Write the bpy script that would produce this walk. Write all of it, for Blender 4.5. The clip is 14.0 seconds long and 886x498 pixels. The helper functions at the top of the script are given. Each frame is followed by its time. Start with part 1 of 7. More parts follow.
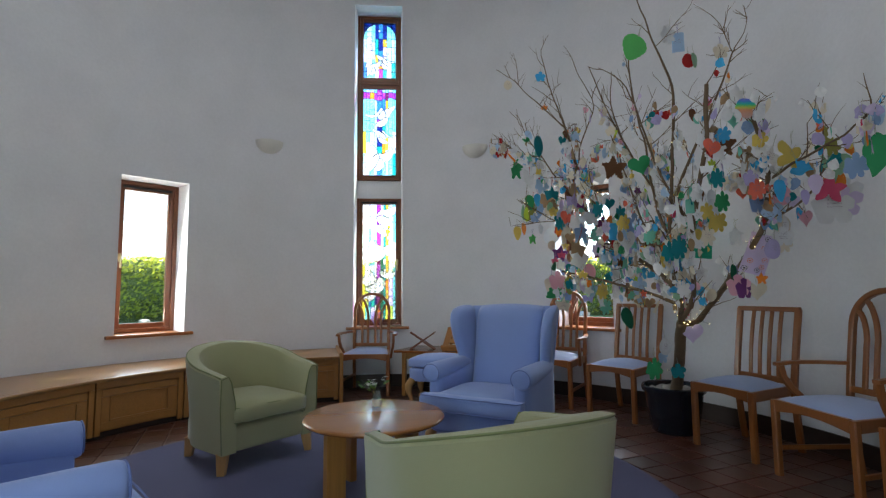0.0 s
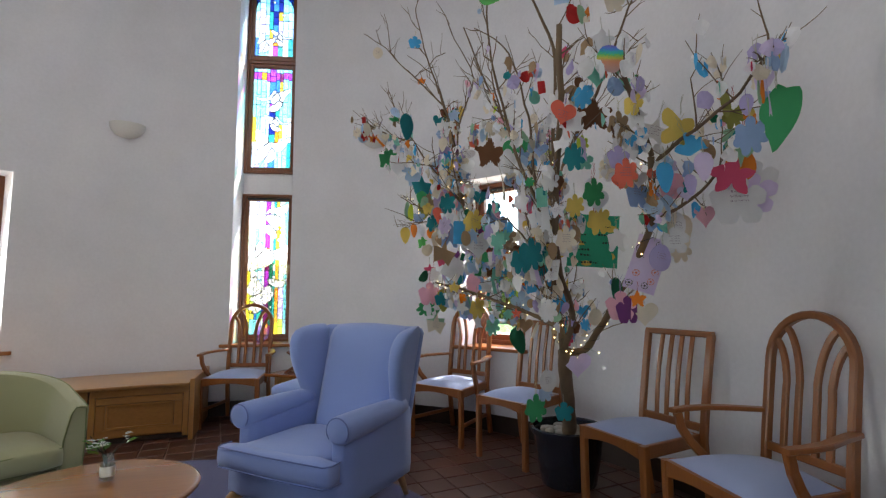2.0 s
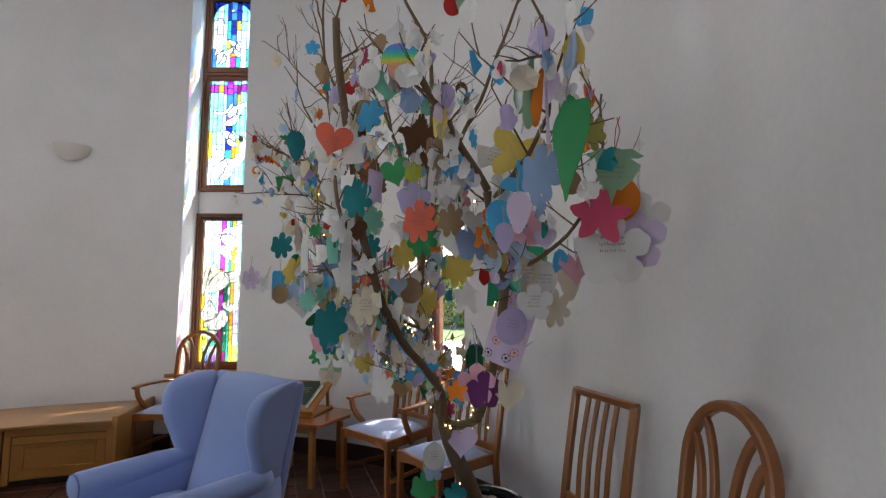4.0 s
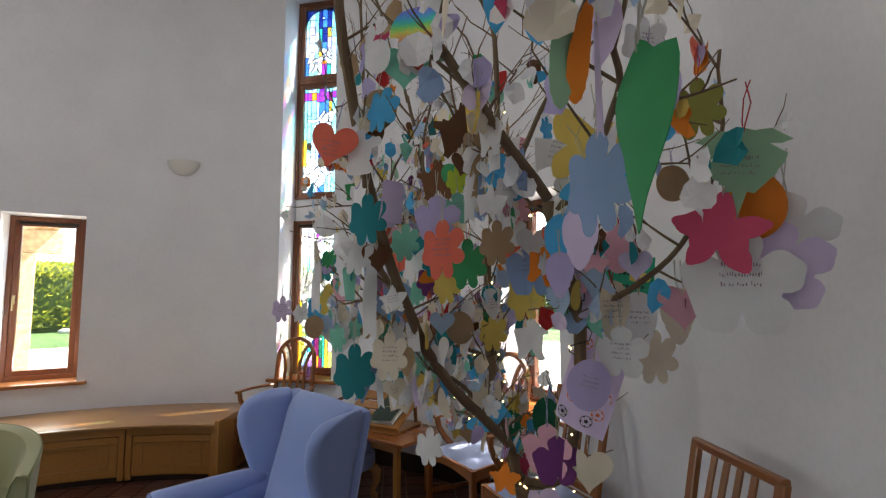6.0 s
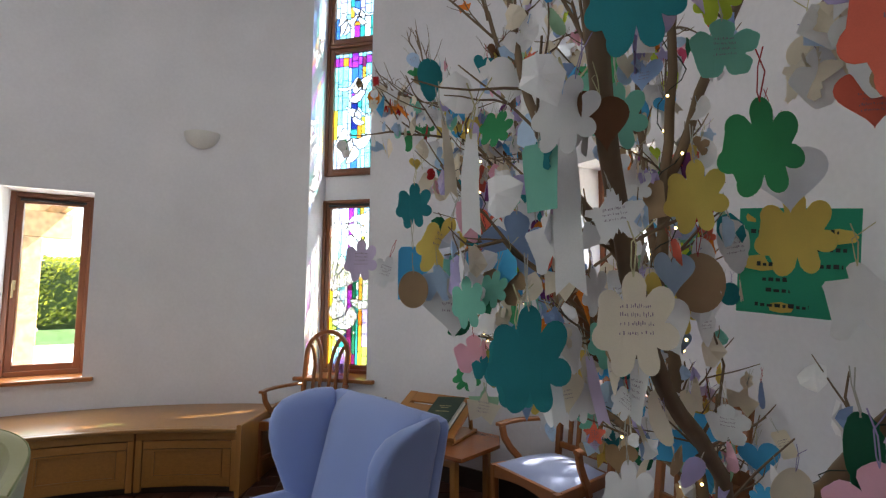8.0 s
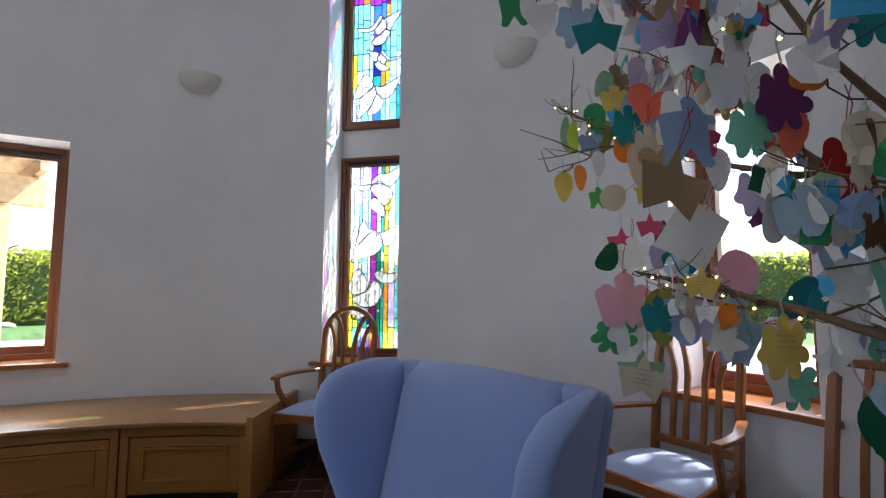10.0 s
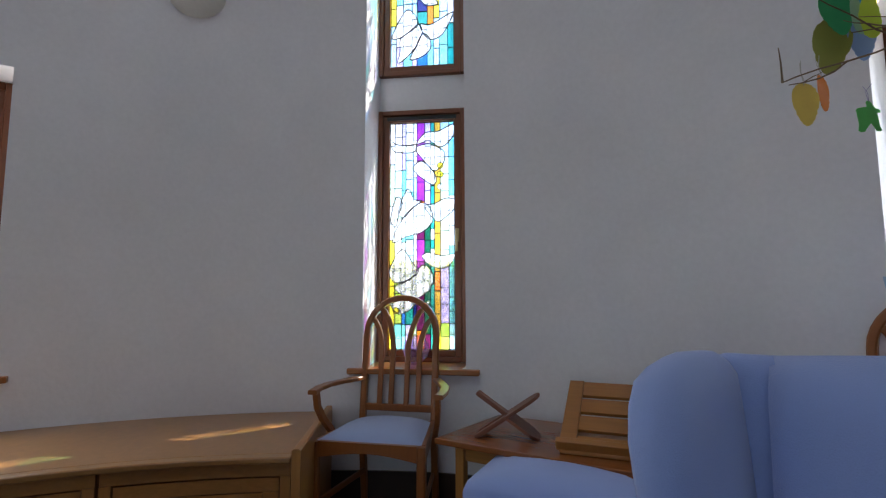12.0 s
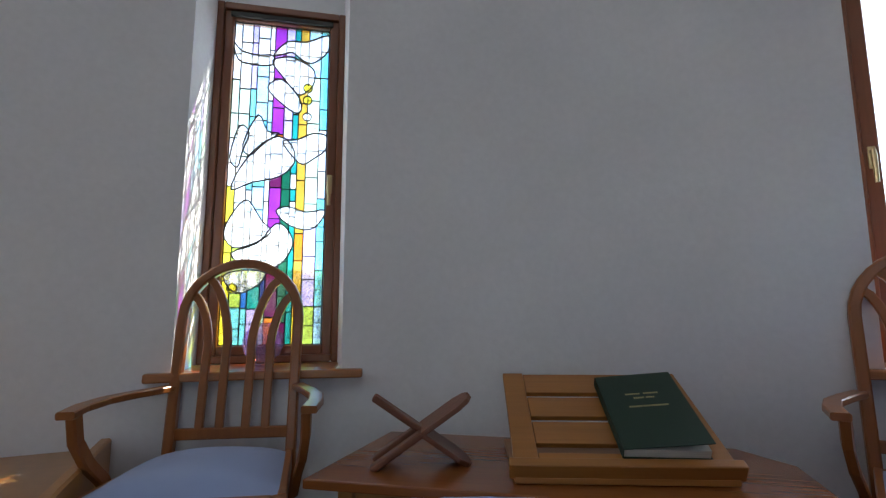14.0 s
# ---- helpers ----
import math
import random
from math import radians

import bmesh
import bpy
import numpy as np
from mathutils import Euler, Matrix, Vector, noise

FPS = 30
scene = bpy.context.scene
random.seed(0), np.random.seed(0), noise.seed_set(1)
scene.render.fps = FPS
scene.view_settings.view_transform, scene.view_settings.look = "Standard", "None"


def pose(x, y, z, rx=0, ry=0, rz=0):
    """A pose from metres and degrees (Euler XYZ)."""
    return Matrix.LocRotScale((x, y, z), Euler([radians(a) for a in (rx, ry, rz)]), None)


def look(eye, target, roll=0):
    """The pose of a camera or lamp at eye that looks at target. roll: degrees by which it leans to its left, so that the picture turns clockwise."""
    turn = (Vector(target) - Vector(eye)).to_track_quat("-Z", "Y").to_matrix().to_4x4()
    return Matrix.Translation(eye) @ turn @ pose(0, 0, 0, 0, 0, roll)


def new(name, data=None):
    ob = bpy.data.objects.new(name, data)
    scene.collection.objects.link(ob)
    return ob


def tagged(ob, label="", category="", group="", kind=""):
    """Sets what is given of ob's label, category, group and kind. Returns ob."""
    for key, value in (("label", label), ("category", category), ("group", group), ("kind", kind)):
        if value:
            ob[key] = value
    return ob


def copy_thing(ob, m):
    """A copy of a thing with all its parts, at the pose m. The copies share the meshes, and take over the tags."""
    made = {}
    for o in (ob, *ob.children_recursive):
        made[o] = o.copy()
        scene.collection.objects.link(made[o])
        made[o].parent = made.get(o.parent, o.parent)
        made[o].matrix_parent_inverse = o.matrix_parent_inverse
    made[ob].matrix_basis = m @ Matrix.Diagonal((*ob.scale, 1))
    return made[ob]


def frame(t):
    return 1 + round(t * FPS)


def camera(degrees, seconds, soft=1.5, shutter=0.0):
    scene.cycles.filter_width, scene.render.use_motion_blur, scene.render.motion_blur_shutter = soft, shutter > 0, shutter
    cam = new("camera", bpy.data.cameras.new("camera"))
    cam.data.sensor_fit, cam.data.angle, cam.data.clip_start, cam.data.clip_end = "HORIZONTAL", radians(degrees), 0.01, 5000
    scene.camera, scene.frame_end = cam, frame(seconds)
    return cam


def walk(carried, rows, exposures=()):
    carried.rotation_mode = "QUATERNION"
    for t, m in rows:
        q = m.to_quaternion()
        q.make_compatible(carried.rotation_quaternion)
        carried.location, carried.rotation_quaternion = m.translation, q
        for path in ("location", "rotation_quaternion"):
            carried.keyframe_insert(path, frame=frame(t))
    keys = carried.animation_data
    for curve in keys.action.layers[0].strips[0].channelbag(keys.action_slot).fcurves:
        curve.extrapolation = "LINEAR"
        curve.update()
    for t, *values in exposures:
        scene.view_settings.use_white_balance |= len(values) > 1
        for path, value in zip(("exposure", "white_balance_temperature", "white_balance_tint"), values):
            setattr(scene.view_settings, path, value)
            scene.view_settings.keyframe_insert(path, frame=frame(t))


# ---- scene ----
cam = camera(84.3, 14.0, soft=1.25)
PATH = [
    (0, (0.643, -0.305, 1.174), (0.455, 1.679, 1.349), -0.5),
    (0.5, (0.81, -0.044, 1.197), (0.645, 1.941, 1.375), -0.4),
    (1, (0.989, 0.215, 1.236), (0.857, 2.202, 1.417), -0.3),
    (1.5, (1.245, 0.413, 1.241), (1.129, 2.401, 1.428), -0.2),
    (2, (1.527, 0.614, 1.251), (1.412, 2.601, 1.442), -0.2),
    (2.5, (1.794, 0.823, 1.294), (1.677, 2.81, 1.488), -0.1),
    (3, (2.061, 0.974, 1.36), (1.922, 2.96, 1.556), 0.0),
    (3.2, (2.157, 1.012, 1.395), (1.989, 2.995, 1.592), 0.0),
    (5.5, (2.549, 1.572, 1.642), (1.9, 3.456, 1.814), -0.2),
    (6, (2.514, 1.625, 1.646), (1.761, 3.47, 1.82), 0.0),
    (6.5, (2.381, 1.711, 1.629), (1.583, 3.536, 1.806), 0.2),
    (7, (2.225, 1.826, 1.597), (1.419, 3.648, 1.776), 0.3),
    (9.5, (1.507, 2.463, 1.363), (0.714, 4.291, 1.534), 0.3),
    (10, (1.295, 2.56, 1.288), (0.53, 4.399, 1.463), 0.2),
    (10.5, (1.067, 2.689, 1.23), (0.336, 4.542, 1.412), 0.2),
    (11, (0.856, 2.83, 1.222), (0.161, 4.696, 1.406), 0.0),
    (11.5, (0.567, 2.946, 1.194), (-0.096, 4.823, 1.383), -0.1),
    (12, (0.256, 3.067, 1.159), (-0.324, 4.971, 1.358), -0.2),
    (12.5, (0.043, 3.279, 1.1), (-0.41, 5.215, 1.32), -0.2),
    (13, (-0.078, 3.475, 1.125), (-0.409, 5.438, 1.316), -0.1),
    (13.5, (-0.081, 3.701, 1.063), (-0.322, 5.677, 1.256), -0.5),
    (14, (-0.134, 3.878, 0.957), (-0.061, 5.859, 1.221), -0.2),
]
EXPOSURES = [(0, 2.40, 6500, 4), (0.5, 2.52, 6550, 5), (1, 2.59, 6650, 8), (2, 2.69, 6950, 10), (3, 2.72, 7050, 10), (5.5, 2.56, 7250, 10), (7, 2.59, 7200, 10), (9.5, 2.34, 6650, 11), (11, 1.95, 6350, 11), (12.5, 2.03, 6450, 10), (14, 1.95, 6450, 8)]
walk(cam, [(t, look(eye, target, roll)) for t, eye, target, roll in PATH], EXPOSURES)

# ---- world, sun, light ----
SUN_AZ, SUN_EL = 39.0, 50.0
world = bpy.data.worlds.new("world")
scene.world = world
world.use_nodes = True
wn = world.node_tree.nodes
sky = wn.new("ShaderNodeTexSky")
sky.sky_type = "NISHITA"
sky.sun_disc = False
sky.sun_elevation, sky.sun_rotation = radians(SUN_EL), radians(SUN_AZ)
wn["Background"].inputs["Strength"].default_value = 0.15
world.node_tree.links.new(sky.outputs["Color"], wn["Background"].inputs["Color"])

sun_data = bpy.data.lights.new("sun", "SUN")
sun_data.energy, sun_data.angle, sun_data.color = 5.0, radians(0.5), (1.0, 0.95, 0.86)
sun = new("sun", sun_data)
ce = math.cos(radians(SUN_EL))
sun.matrix_world = look((0, 0, 20), (-math.sin(radians(SUN_AZ)) * ce, -math.cos(radians(SUN_AZ)) * ce, 20 - math.sin(radians(SUN_EL))))


# ---- the plan: a round room ----
CX, CY, RAD, WALL_T, CEIL = -0.197, 2.517, 3.40, 0.40, 5.55
FRAME_R = 3.70


def polar(r, a, z=0.0):
    """A point r metres from the middle of the room, a degrees clockwise from +y."""
    return Vector((CX + r * math.sin(radians(a)), CY + r * math.cos(radians(a)), z))


def facing(r, a, z=0.0, turn=0.0):
    """A pose on the plan whose +y points away from the middle of the room."""
    p = polar(r, a, z)
    return pose(p.x, p.y, p.z, 0, 0, -a + turn)


# ---- materials ----
def material(name, colour, rough=0.6, metal=0.0, grain=None, relief=0.0, relief_scale=200.0, spread=0.0, sheen=0.0, spec=0.5, stain=0.0, coat=0.0):
    """Noise at two scales over a base colour. grain: stretch of the fine noise along x, y, z."""
    m = bpy.data.materials.new(name)
    m.use_nodes = True
    nt = m.node_tree
    n, link = nt.nodes, nt.links.new
    b = n["Principled BSDF"]
    b.inputs["Roughness"].default_value = rough
    b.inputs["Metallic"].default_value = metal
    b.inputs["Specular IOR Level"].default_value = spec
    b.inputs["Sheen Weight"].default_value = sheen
    b.inputs["Coat Weight"].default_value = coat
    b.inputs["Coat Roughness"].default_value = 0.25
    co = n.new("ShaderNodeTexCoord")
    mp = n.new("ShaderNodeMapping")
    link(co.outputs["Object"], mp.inputs["Vector"])
    if grain:
        mp.inputs["Scale"].default_value = grain
    fine = n.new("ShaderNodeTexNoise")
    fine.inputs["Scale"].default_value = 1.0 if grain else relief_scale
    fine.inputs["Detail"].default_value = 6
    fine.inputs["Distortion"].default_value = 0.6 if grain else 0.0
    link(mp.outputs["Vector"], fine.inputs["Vector"])
    big = n.new("ShaderNodeTexNoise")
    big.inputs["Scale"].default_value = 2.2
    big.inputs["Detail"].default_value = 4
    link(co.outputs["Object"], big.inputs["Vector"])
    info = n.new("ShaderNodeObjectInfo")
    hsv = n.new("ShaderNodeHueSaturation")
    hsv.inputs["Color"].default_value = (*colour, 1)
    val = n.new("ShaderNodeMath")
    val.operation = "MULTIPLY_ADD"
    val.inputs[1].default_value = 0.45 if grain else 0.12
    val.inputs[2].default_value = 0.78 if grain else 0.94
    link(fine.outputs["Fac"], val.inputs[0])
    v2 = n.new("ShaderNodeMath")
    v2.operation = "MULTIPLY_ADD"
    v2.inputs[1].default_value = 0.12 + stain
    v2.inputs[2].default_value = -0.06 - stain * 0.5
    link(big.outputs["Fac"], v2.inputs[0])
    v3 = n.new("ShaderNodeMath")
    v3.operation = "ADD"
    link(val.outputs[0], v3.inputs[0])
    link(v2.outputs[0], v3.inputs[1])
    last = v3
    if spread:
        v4 = n.new("ShaderNodeMath")
        v4.operation = "MULTIPLY_ADD"
        v4.inputs[1].default_value = spread
        link(info.outputs["Random"], v4.inputs[0])
        v5 = n.new("ShaderNodeMath")
        v5.operation = "ADD"
        v5.inputs[1].default_value = -spread / 2
        link(v3.outputs[0], v4.inputs[2])
        link(v4.outputs[0], v5.inputs[0])
        last = v5
    link(last.outputs[0], hsv.inputs["Value"])
    link(hsv.outputs["Color"], b.inputs["Base Color"])
    if relief:
        bump = n.new("ShaderNodeBump")
        bump.inputs["Strength"].default_value = relief
        bump.inputs["Distance"].default_value = 0.003
        link(fine.outputs["Fac"], bump.inputs["Height"])
        link(bump.outputs["Normal"], b.inputs["Normal"])
    return m


M_WALL = material("white_plaster", (0.79, 0.775, 0.80), 0.85, relief=0.35, relief_scale=38, stain=0.05)
M_CEIL = material("ceiling_paint", (0.80, 0.79, 0.77), 0.9, relief=0.1, relief_scale=60)
M_REVEAL = M_WALL
M_FRAME = material("stained_window_wood", (0.19, 0.057, 0.019), 0.38, grain=(60, 60, 4), relief=0.15, coat=0.2)
M_FRAME_H = material("stained_window_wood_cross", (0.19, 0.057, 0.019), 0.38, grain=(4, 60, 60), relief=0.15, coat=0.2)
M_SILL = material("varnished_sill_wood", (0.35, 0.12, 0.03), 0.28, grain=(5, 70, 70), relief=0.1, coat=0.4)
M_OAK = material("golden_oak", (0.40, 0.175, 0.040), 0.36, grain=(3, 70, 70), relief=0.18, coat=0.25, spread=0.08)
M_OAK_V = material("golden_oak_upright", (0.40, 0.175, 0.040), 0.36, grain=(70, 70, 3), relief=0.18, coat=0.25, spread=0.08)
M_TOP = material("bench_top_veneer", (0.34, 0.157, 0.043), 0.3, grain=(26, 26, 60), relief=0.05, coat=0.35)
M_CHAIR = material("chair_beech", (0.28, 0.09, 0.020), 0.32, grain=(60, 60, 5), relief=0.12, coat=0.3, spread=0.08)
M_TABLE = material("table_veneer", (0.34, 0.128, 0.030), 0.22, grain=(4, 55, 55), relief=0.06, coat=0.25)
M_SIDE = material("side_table_veneer", (0.27, 0.082, 0.018), 0.24, grain=(4, 55, 55), relief=0.06, coat=0.25, spread=0.06)
M_REST = material("reddish_oak", (0.35, 0.138, 0.027), 0.38, grain=(3, 70, 70), relief=0.18, coat=0.2, spread=0.08)
M_LEG = material("pale_leg_wood", (0.46, 0.24, 0.085), 0.4, grain=(60, 60, 5), relief=0.1)
M_DARKWOOD = material("carved_dark_wood", (0.17, 0.055, 0.026), 0.5, grain=(40, 40, 8), relief=0.6)
M_BLUE = material("blue_wool", (0.28, 0.365, 0.68), 0.92, relief=0.5, relief_scale=420, sheen=0.35, spec=0.2)
M_SEAT = material("pale_blue_seat_cloth", (0.32, 0.385, 0.60), 0.9, relief=0.4, relief_scale=500, sheen=0.3, spec=0.2)
M_GREEN = material("sage_green_wool", (0.375, 0.355, 0.195), 0.93, relief=0.5, relief_scale=420, sheen=0.3, spec=0.2)
M_GREEN_PIPE = material("green_piping", (0.20, 0.215, 0.09), 0.9, sheen=0.2, spec=0.2)
M_BLUE_PIPE = material("blue_piping", (0.15, 0.195, 0.44), 0.9, sheen=0.2, spec=0.2)
M_RUG = material("mauve_carpet", (0.085, 0.082, 0.165), 0.98, relief=1.0, relief_scale=160, stain=0.25, sheen=0.2, spec=0.1)
M_TILE = material("quarry_tile", (0.085, 0.027, 0.015), 0.34, relief=0.3, relief_scale=24, stain=0.35, spread=0.55)
M_GROUT = material("grout", (0.30, 0.235, 0.19), 0.9, relief=0.5, relief_scale=120)
M_SKIRT = material("dark_skirting_tile", (0.035, 0.018, 0.013), 0.4, relief=0.2, relief_scale=30, stain=0.2)
M_LAMP = material("plaster_lamp", (0.74, 0.72, 0.67), 0.7, relief=0.1, relief_scale=60)
M_BRASS = material("worn_brass", (0.55, 0.42, 0.22), 0.35, metal=0.9)
M_BLACK = material("black_rubber", (0.012, 0.012, 0.013), 0.5)
M_LEAD = material("lead_came", (0.018, 0.018, 0.02), 0.55)
M_POT = material("dark_glazed_pot", (0.010, 0.013, 0.022), 0.16, relief=0.25, relief_scale=14, stain=0.5, coat=0.4)
M_PEBBLE = material("grey_pebble", (0.30, 0.275, 0.24), 0.75, relief=0.3, relief_scale=60, spread=0.6)
M_BARK = material("branch_bark", (0.185, 0.12, 0.07), 0.8, grain=(30, 30, 6), relief=0.6)
M_BOOK = material("green_book_cloth", (0.008, 0.030, 0.014), 0.55, relief=0.4, relief_scale=500)
M_PAPER = material("paper_pages", (0.72, 0.69, 0.60), 0.8, grain=(4, 4, 300), relief=0.2)
M_GILT = material("gilt_lettering", (0.55, 0.45, 0.22), 0.4, metal=0.5)
M_WIRE = material("green_wire", (0.01, 0.022, 0.012), 0.5)
M_PAVE = material("pale_paving", (0.52, 0.49, 0.43), 0.9, relief=0.3, relief_scale=8, stain=0.15)
M_GRASS = material("lawn", (0.05, 0.11, 0.028), 0.95, relief=1.0, relief_scale=40, stain=0.4)
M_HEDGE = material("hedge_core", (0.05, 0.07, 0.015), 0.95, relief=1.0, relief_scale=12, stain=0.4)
M_LEAF = material("hedge_leaf", (0.19, 0.23, 0.04), 0.7, spread=0.5, stain=0.4)
nt = M_LEAF.node_tree
tl, mx = nt.nodes.new("ShaderNodeBsdfTranslucent"), nt.nodes.new("ShaderNodeMixShader")
tl.inputs["Color"].default_value = (0.50, 0.52, 0.06, 1)
mx.inputs["Fac"].default_value = 0.6
nt.links.new(nt.nodes["Principled BSDF"].outputs[0], mx.inputs[1])
nt.links.new(tl.outputs[0], mx.inputs[2])
nt.links.new(mx.outputs[0], nt.nodes["Material Output"].inputs["Surface"])
M_NEEDLE = material("conifer_needles", (0.035, 0.075, 0.045), 0.85, spread=0.4, stain=0.4)
M_TRUNK = material("tree_trunk", (0.10, 0.07, 0.05), 0.9, grain=(20, 20, 3), relief=1.0)
M_ROCK = material("border_stone", (0.36, 0.33, 0.29), 0.9, relief=0.8, relief_scale=9, spread=0.3)
M_POST = material("pale_post_timber", (0.50, 0.33, 0.17), 0.6, grain=(30, 30, 3), relief=0.3)
M_HILL = material("far_woods", (0.055, 0.085, 0.05), 1.0, stain=0.5)
M_RENDER = material("outer_render", (0.62, 0.58, 0.5), 0.9, relief=0.4, relief_scale=30)


def glass(name, colour, clear=0.75, rough=0.0, milk=None):
    """Coloured glass: light passes tinted, some of it scattered; a weak gloss on top."""
    m = bpy.data.materials.new(name)
    m.use_nodes = True
    nt = m.node_tree
    nt.nodes.clear()
    n, link = nt.nodes, nt.links.new
    out = n.new("ShaderNodeOutputMaterial")
    tr, tl, mx, gl, mg = (n.new("ShaderNode" + k) for k in ("BsdfTransparent", "BsdfTranslucent", "MixShader", "BsdfGlossy", "MixShader"))
    tex = n.new("ShaderNodeTexNoise")
    tex.inputs["Scale"].default_value = 22
    co = n.new("ShaderNodeTexCoord")
    link(co.outputs["Object"], tex.inputs["Vector"])
    hs = n.new("ShaderNodeHueSaturation")
    hs.inputs["Color"].default_value = (*colour, 1)
    ma = n.new("ShaderNodeMath")
    ma.operation = "MULTIPLY_ADD"
    ma.inputs[1].default_value, ma.inputs[2].default_value = 0.5, 0.75
    link(tex.outputs["Fac"], ma.inputs[0])
    link(ma.outputs[0], hs.inputs["Value"])
    link(hs.outputs["Color"], tr.inputs["Color"])
    link(hs.outputs["Color"], tl.inputs["Color"])
    mx.inputs["Fac"].default_value = 1 - clear
    link(tr.outputs[0], mx.inputs[1])
    link(tl.outputs[0], mx.inputs[2])
    gl.inputs["Roughness"].default_value = 0.08
    mg.inputs["Fac"].default_value = 0.04
    link(mx.outputs[0], mg.inputs[1])
    link(gl.outputs[0], mg.inputs[2])
    link(mg.outputs[0], out.inputs["Surface"])
    return m


M_PANE = glass("clear_pane", (0.96, 0.98, 0.97), clear=1.0)
def stain(name, colour):
    """Each piece has two faces, so the light passes the tint twice."""
    return glass(name, tuple(c ** 0.5 for c in colour), 0.84)


GLASS = {
    "white": stain("white_opal_glass", (0.92, 0.94, 0.95)),
    "yellow": stain("yellow_glass", (0.88, 0.74, 0.05)),
    "lime": stain("lime_glass", (0.45, 0.62, 0.10)),
    "aqua": stain("aqua_glass", (0.20, 0.68, 0.74)),
    "sky": stain("sky_glass", (0.42, 0.70, 0.90)),
    "blue": stain("blue_glass", (0.03, 0.16, 0.52)),
    "navy": stain("navy_glass", (0.008, 0.02, 0.16)),
    "teal": stain("teal_glass", (0.02, 0.30, 0.27)),
    "green": stain("green_glass", (0.008, 0.10, 0.055)),
    "purple": stain("purple_glass", (0.27, 0.03, 0.36)),
    "lilac": stain("lilac_glass", (0.50, 0.42, 0.74)),
    "plum": stain("plum_glass", (0.11, 0.01, 0.07)),
    "amber": stain("amber_glass", (0.55, 0.32, 0.04)),
    "orange": stain("orange_glass", (0.80, 0.22, 0.02)),
    "pale": stain("pale_green_glass", (0.60, 0.78, 0.62)),
}
M_VASE = glass("violet_tinted_glass", (0.80, 0.72, 0.88), 0.9)
M_JAR = glass("jar_glass", (0.93, 0.96, 0.95), 0.92)


# ---- mesh helpers ----
def part(name, bm, mat, parent=None, label="", smooth=False, auto=False):
    me = bpy.data.meshes.new(name)
    bmesh.ops.recalc_face_normals(bm, faces=bm.faces)
    bm.to_mesh(me)
    bm.free()
    me.materials.append(mat)
    if smooth:
        me.polygons.foreach_set("use_smooth", [True] * len(me.polygons))
        if auto:
            me.set_sharp_from_angle(angle=radians(35))
    ob = new(name, me)
    ob.parent = parent
    if label:
        ob["label"] = label
    return ob


def thing(name, m, label, category, group="", kind=""):
    ob = new(name)
    ob.empty_display_size = 0.1
    ob.matrix_world = m
    return tagged(ob, label, category, group, kind)


def box(bm, x0, x1, y0, y1, z0, z1, bevel=0.0, seg=2):
    vs = [bm.verts.new(p) for p in ((x0, y0, z0), (x1, y0, z0), (x1, y1, z0), (x0, y1, z0), (x0, y0, z1), (x1, y0, z1), (x1, y1, z1), (x0, y1, z1))]
    fs = [bm.faces.new([vs[i] for i in f]) for f in ((3, 2, 1, 0), (4, 5, 6, 7), (0, 1, 5, 4), (1, 2, 6, 5), (2, 3, 7, 6), (3, 0, 4, 7))]
    if bevel:
        es = list({e for f in fs for e in f.edges})
        bmesh.ops.bevel(bm, geom=es, offset=bevel, segments=seg, affect="EDGES", profile=0.5)
    return vs


def new_box(*a, **k):
    bm = bmesh.new()
    box(bm, *a, **k)
    return bm


def prism(bm, pts, frame_m, depth, bevel=0.0, seg=2):
    """A flat outline (x, y), thickened by depth along its z, set by frame_m."""
    lo = [bm.verts.new(frame_m @ Vector((x, y, -depth / 2))) for x, y in pts]
    hi = [bm.verts.new(frame_m @ Vector((x, y, depth / 2))) for x, y in pts]
    n = len(pts)
    fs = [bm.faces.new(lo[::-1]), bm.faces.new(hi)]
    fs += [bm.faces.new((lo[i], lo[(i + 1) % n], hi[(i + 1) % n], hi[i])) for i in range(n)]
    if bevel:
        bmesh.ops.bevel(bm, geom=list(fs[0].edges) + list(fs[1].edges), offset=bevel, segments=seg, affect="EDGES", profile=0.5)


def tube(bm, pts, radii, n=6, cap=True):
    """A round bar through pts; radii is one number or one a point."""
    pts = [Vector(p) for p in pts]
    if not hasattr(radii, "__len__"):
        radii = [radii] * len(pts)
    d = (pts[1] - pts[0]).normalized()
    up = Vector((0, 0, 1)) if abs(d.z) < 0.9 else Vector((1, 0, 0))
    side = d.cross(up).normalized()
    rings = []
    for i, p in enumerate(pts):
        d = (pts[min(i + 1, len(pts) - 1)] - pts[max(i - 1, 0)]).normalized()
        side = (side - d * side.dot(d)).normalized()
        up = side.cross(d)
        rings.append([bm.verts.new(p + radii[i] * (math.cos(2 * math.pi * k / n) * side + math.sin(2 * math.pi * k / n) * up)) for k in range(n)])
    for a, b in zip(rings, rings[1:]):
        for k in range(n):
            bm.faces.new((a[k], a[(k + 1) % n], b[(k + 1) % n], b[k]))
    if cap:
        bm.faces.new(rings[0][::-1])
        bm.faces.new(rings[-1])


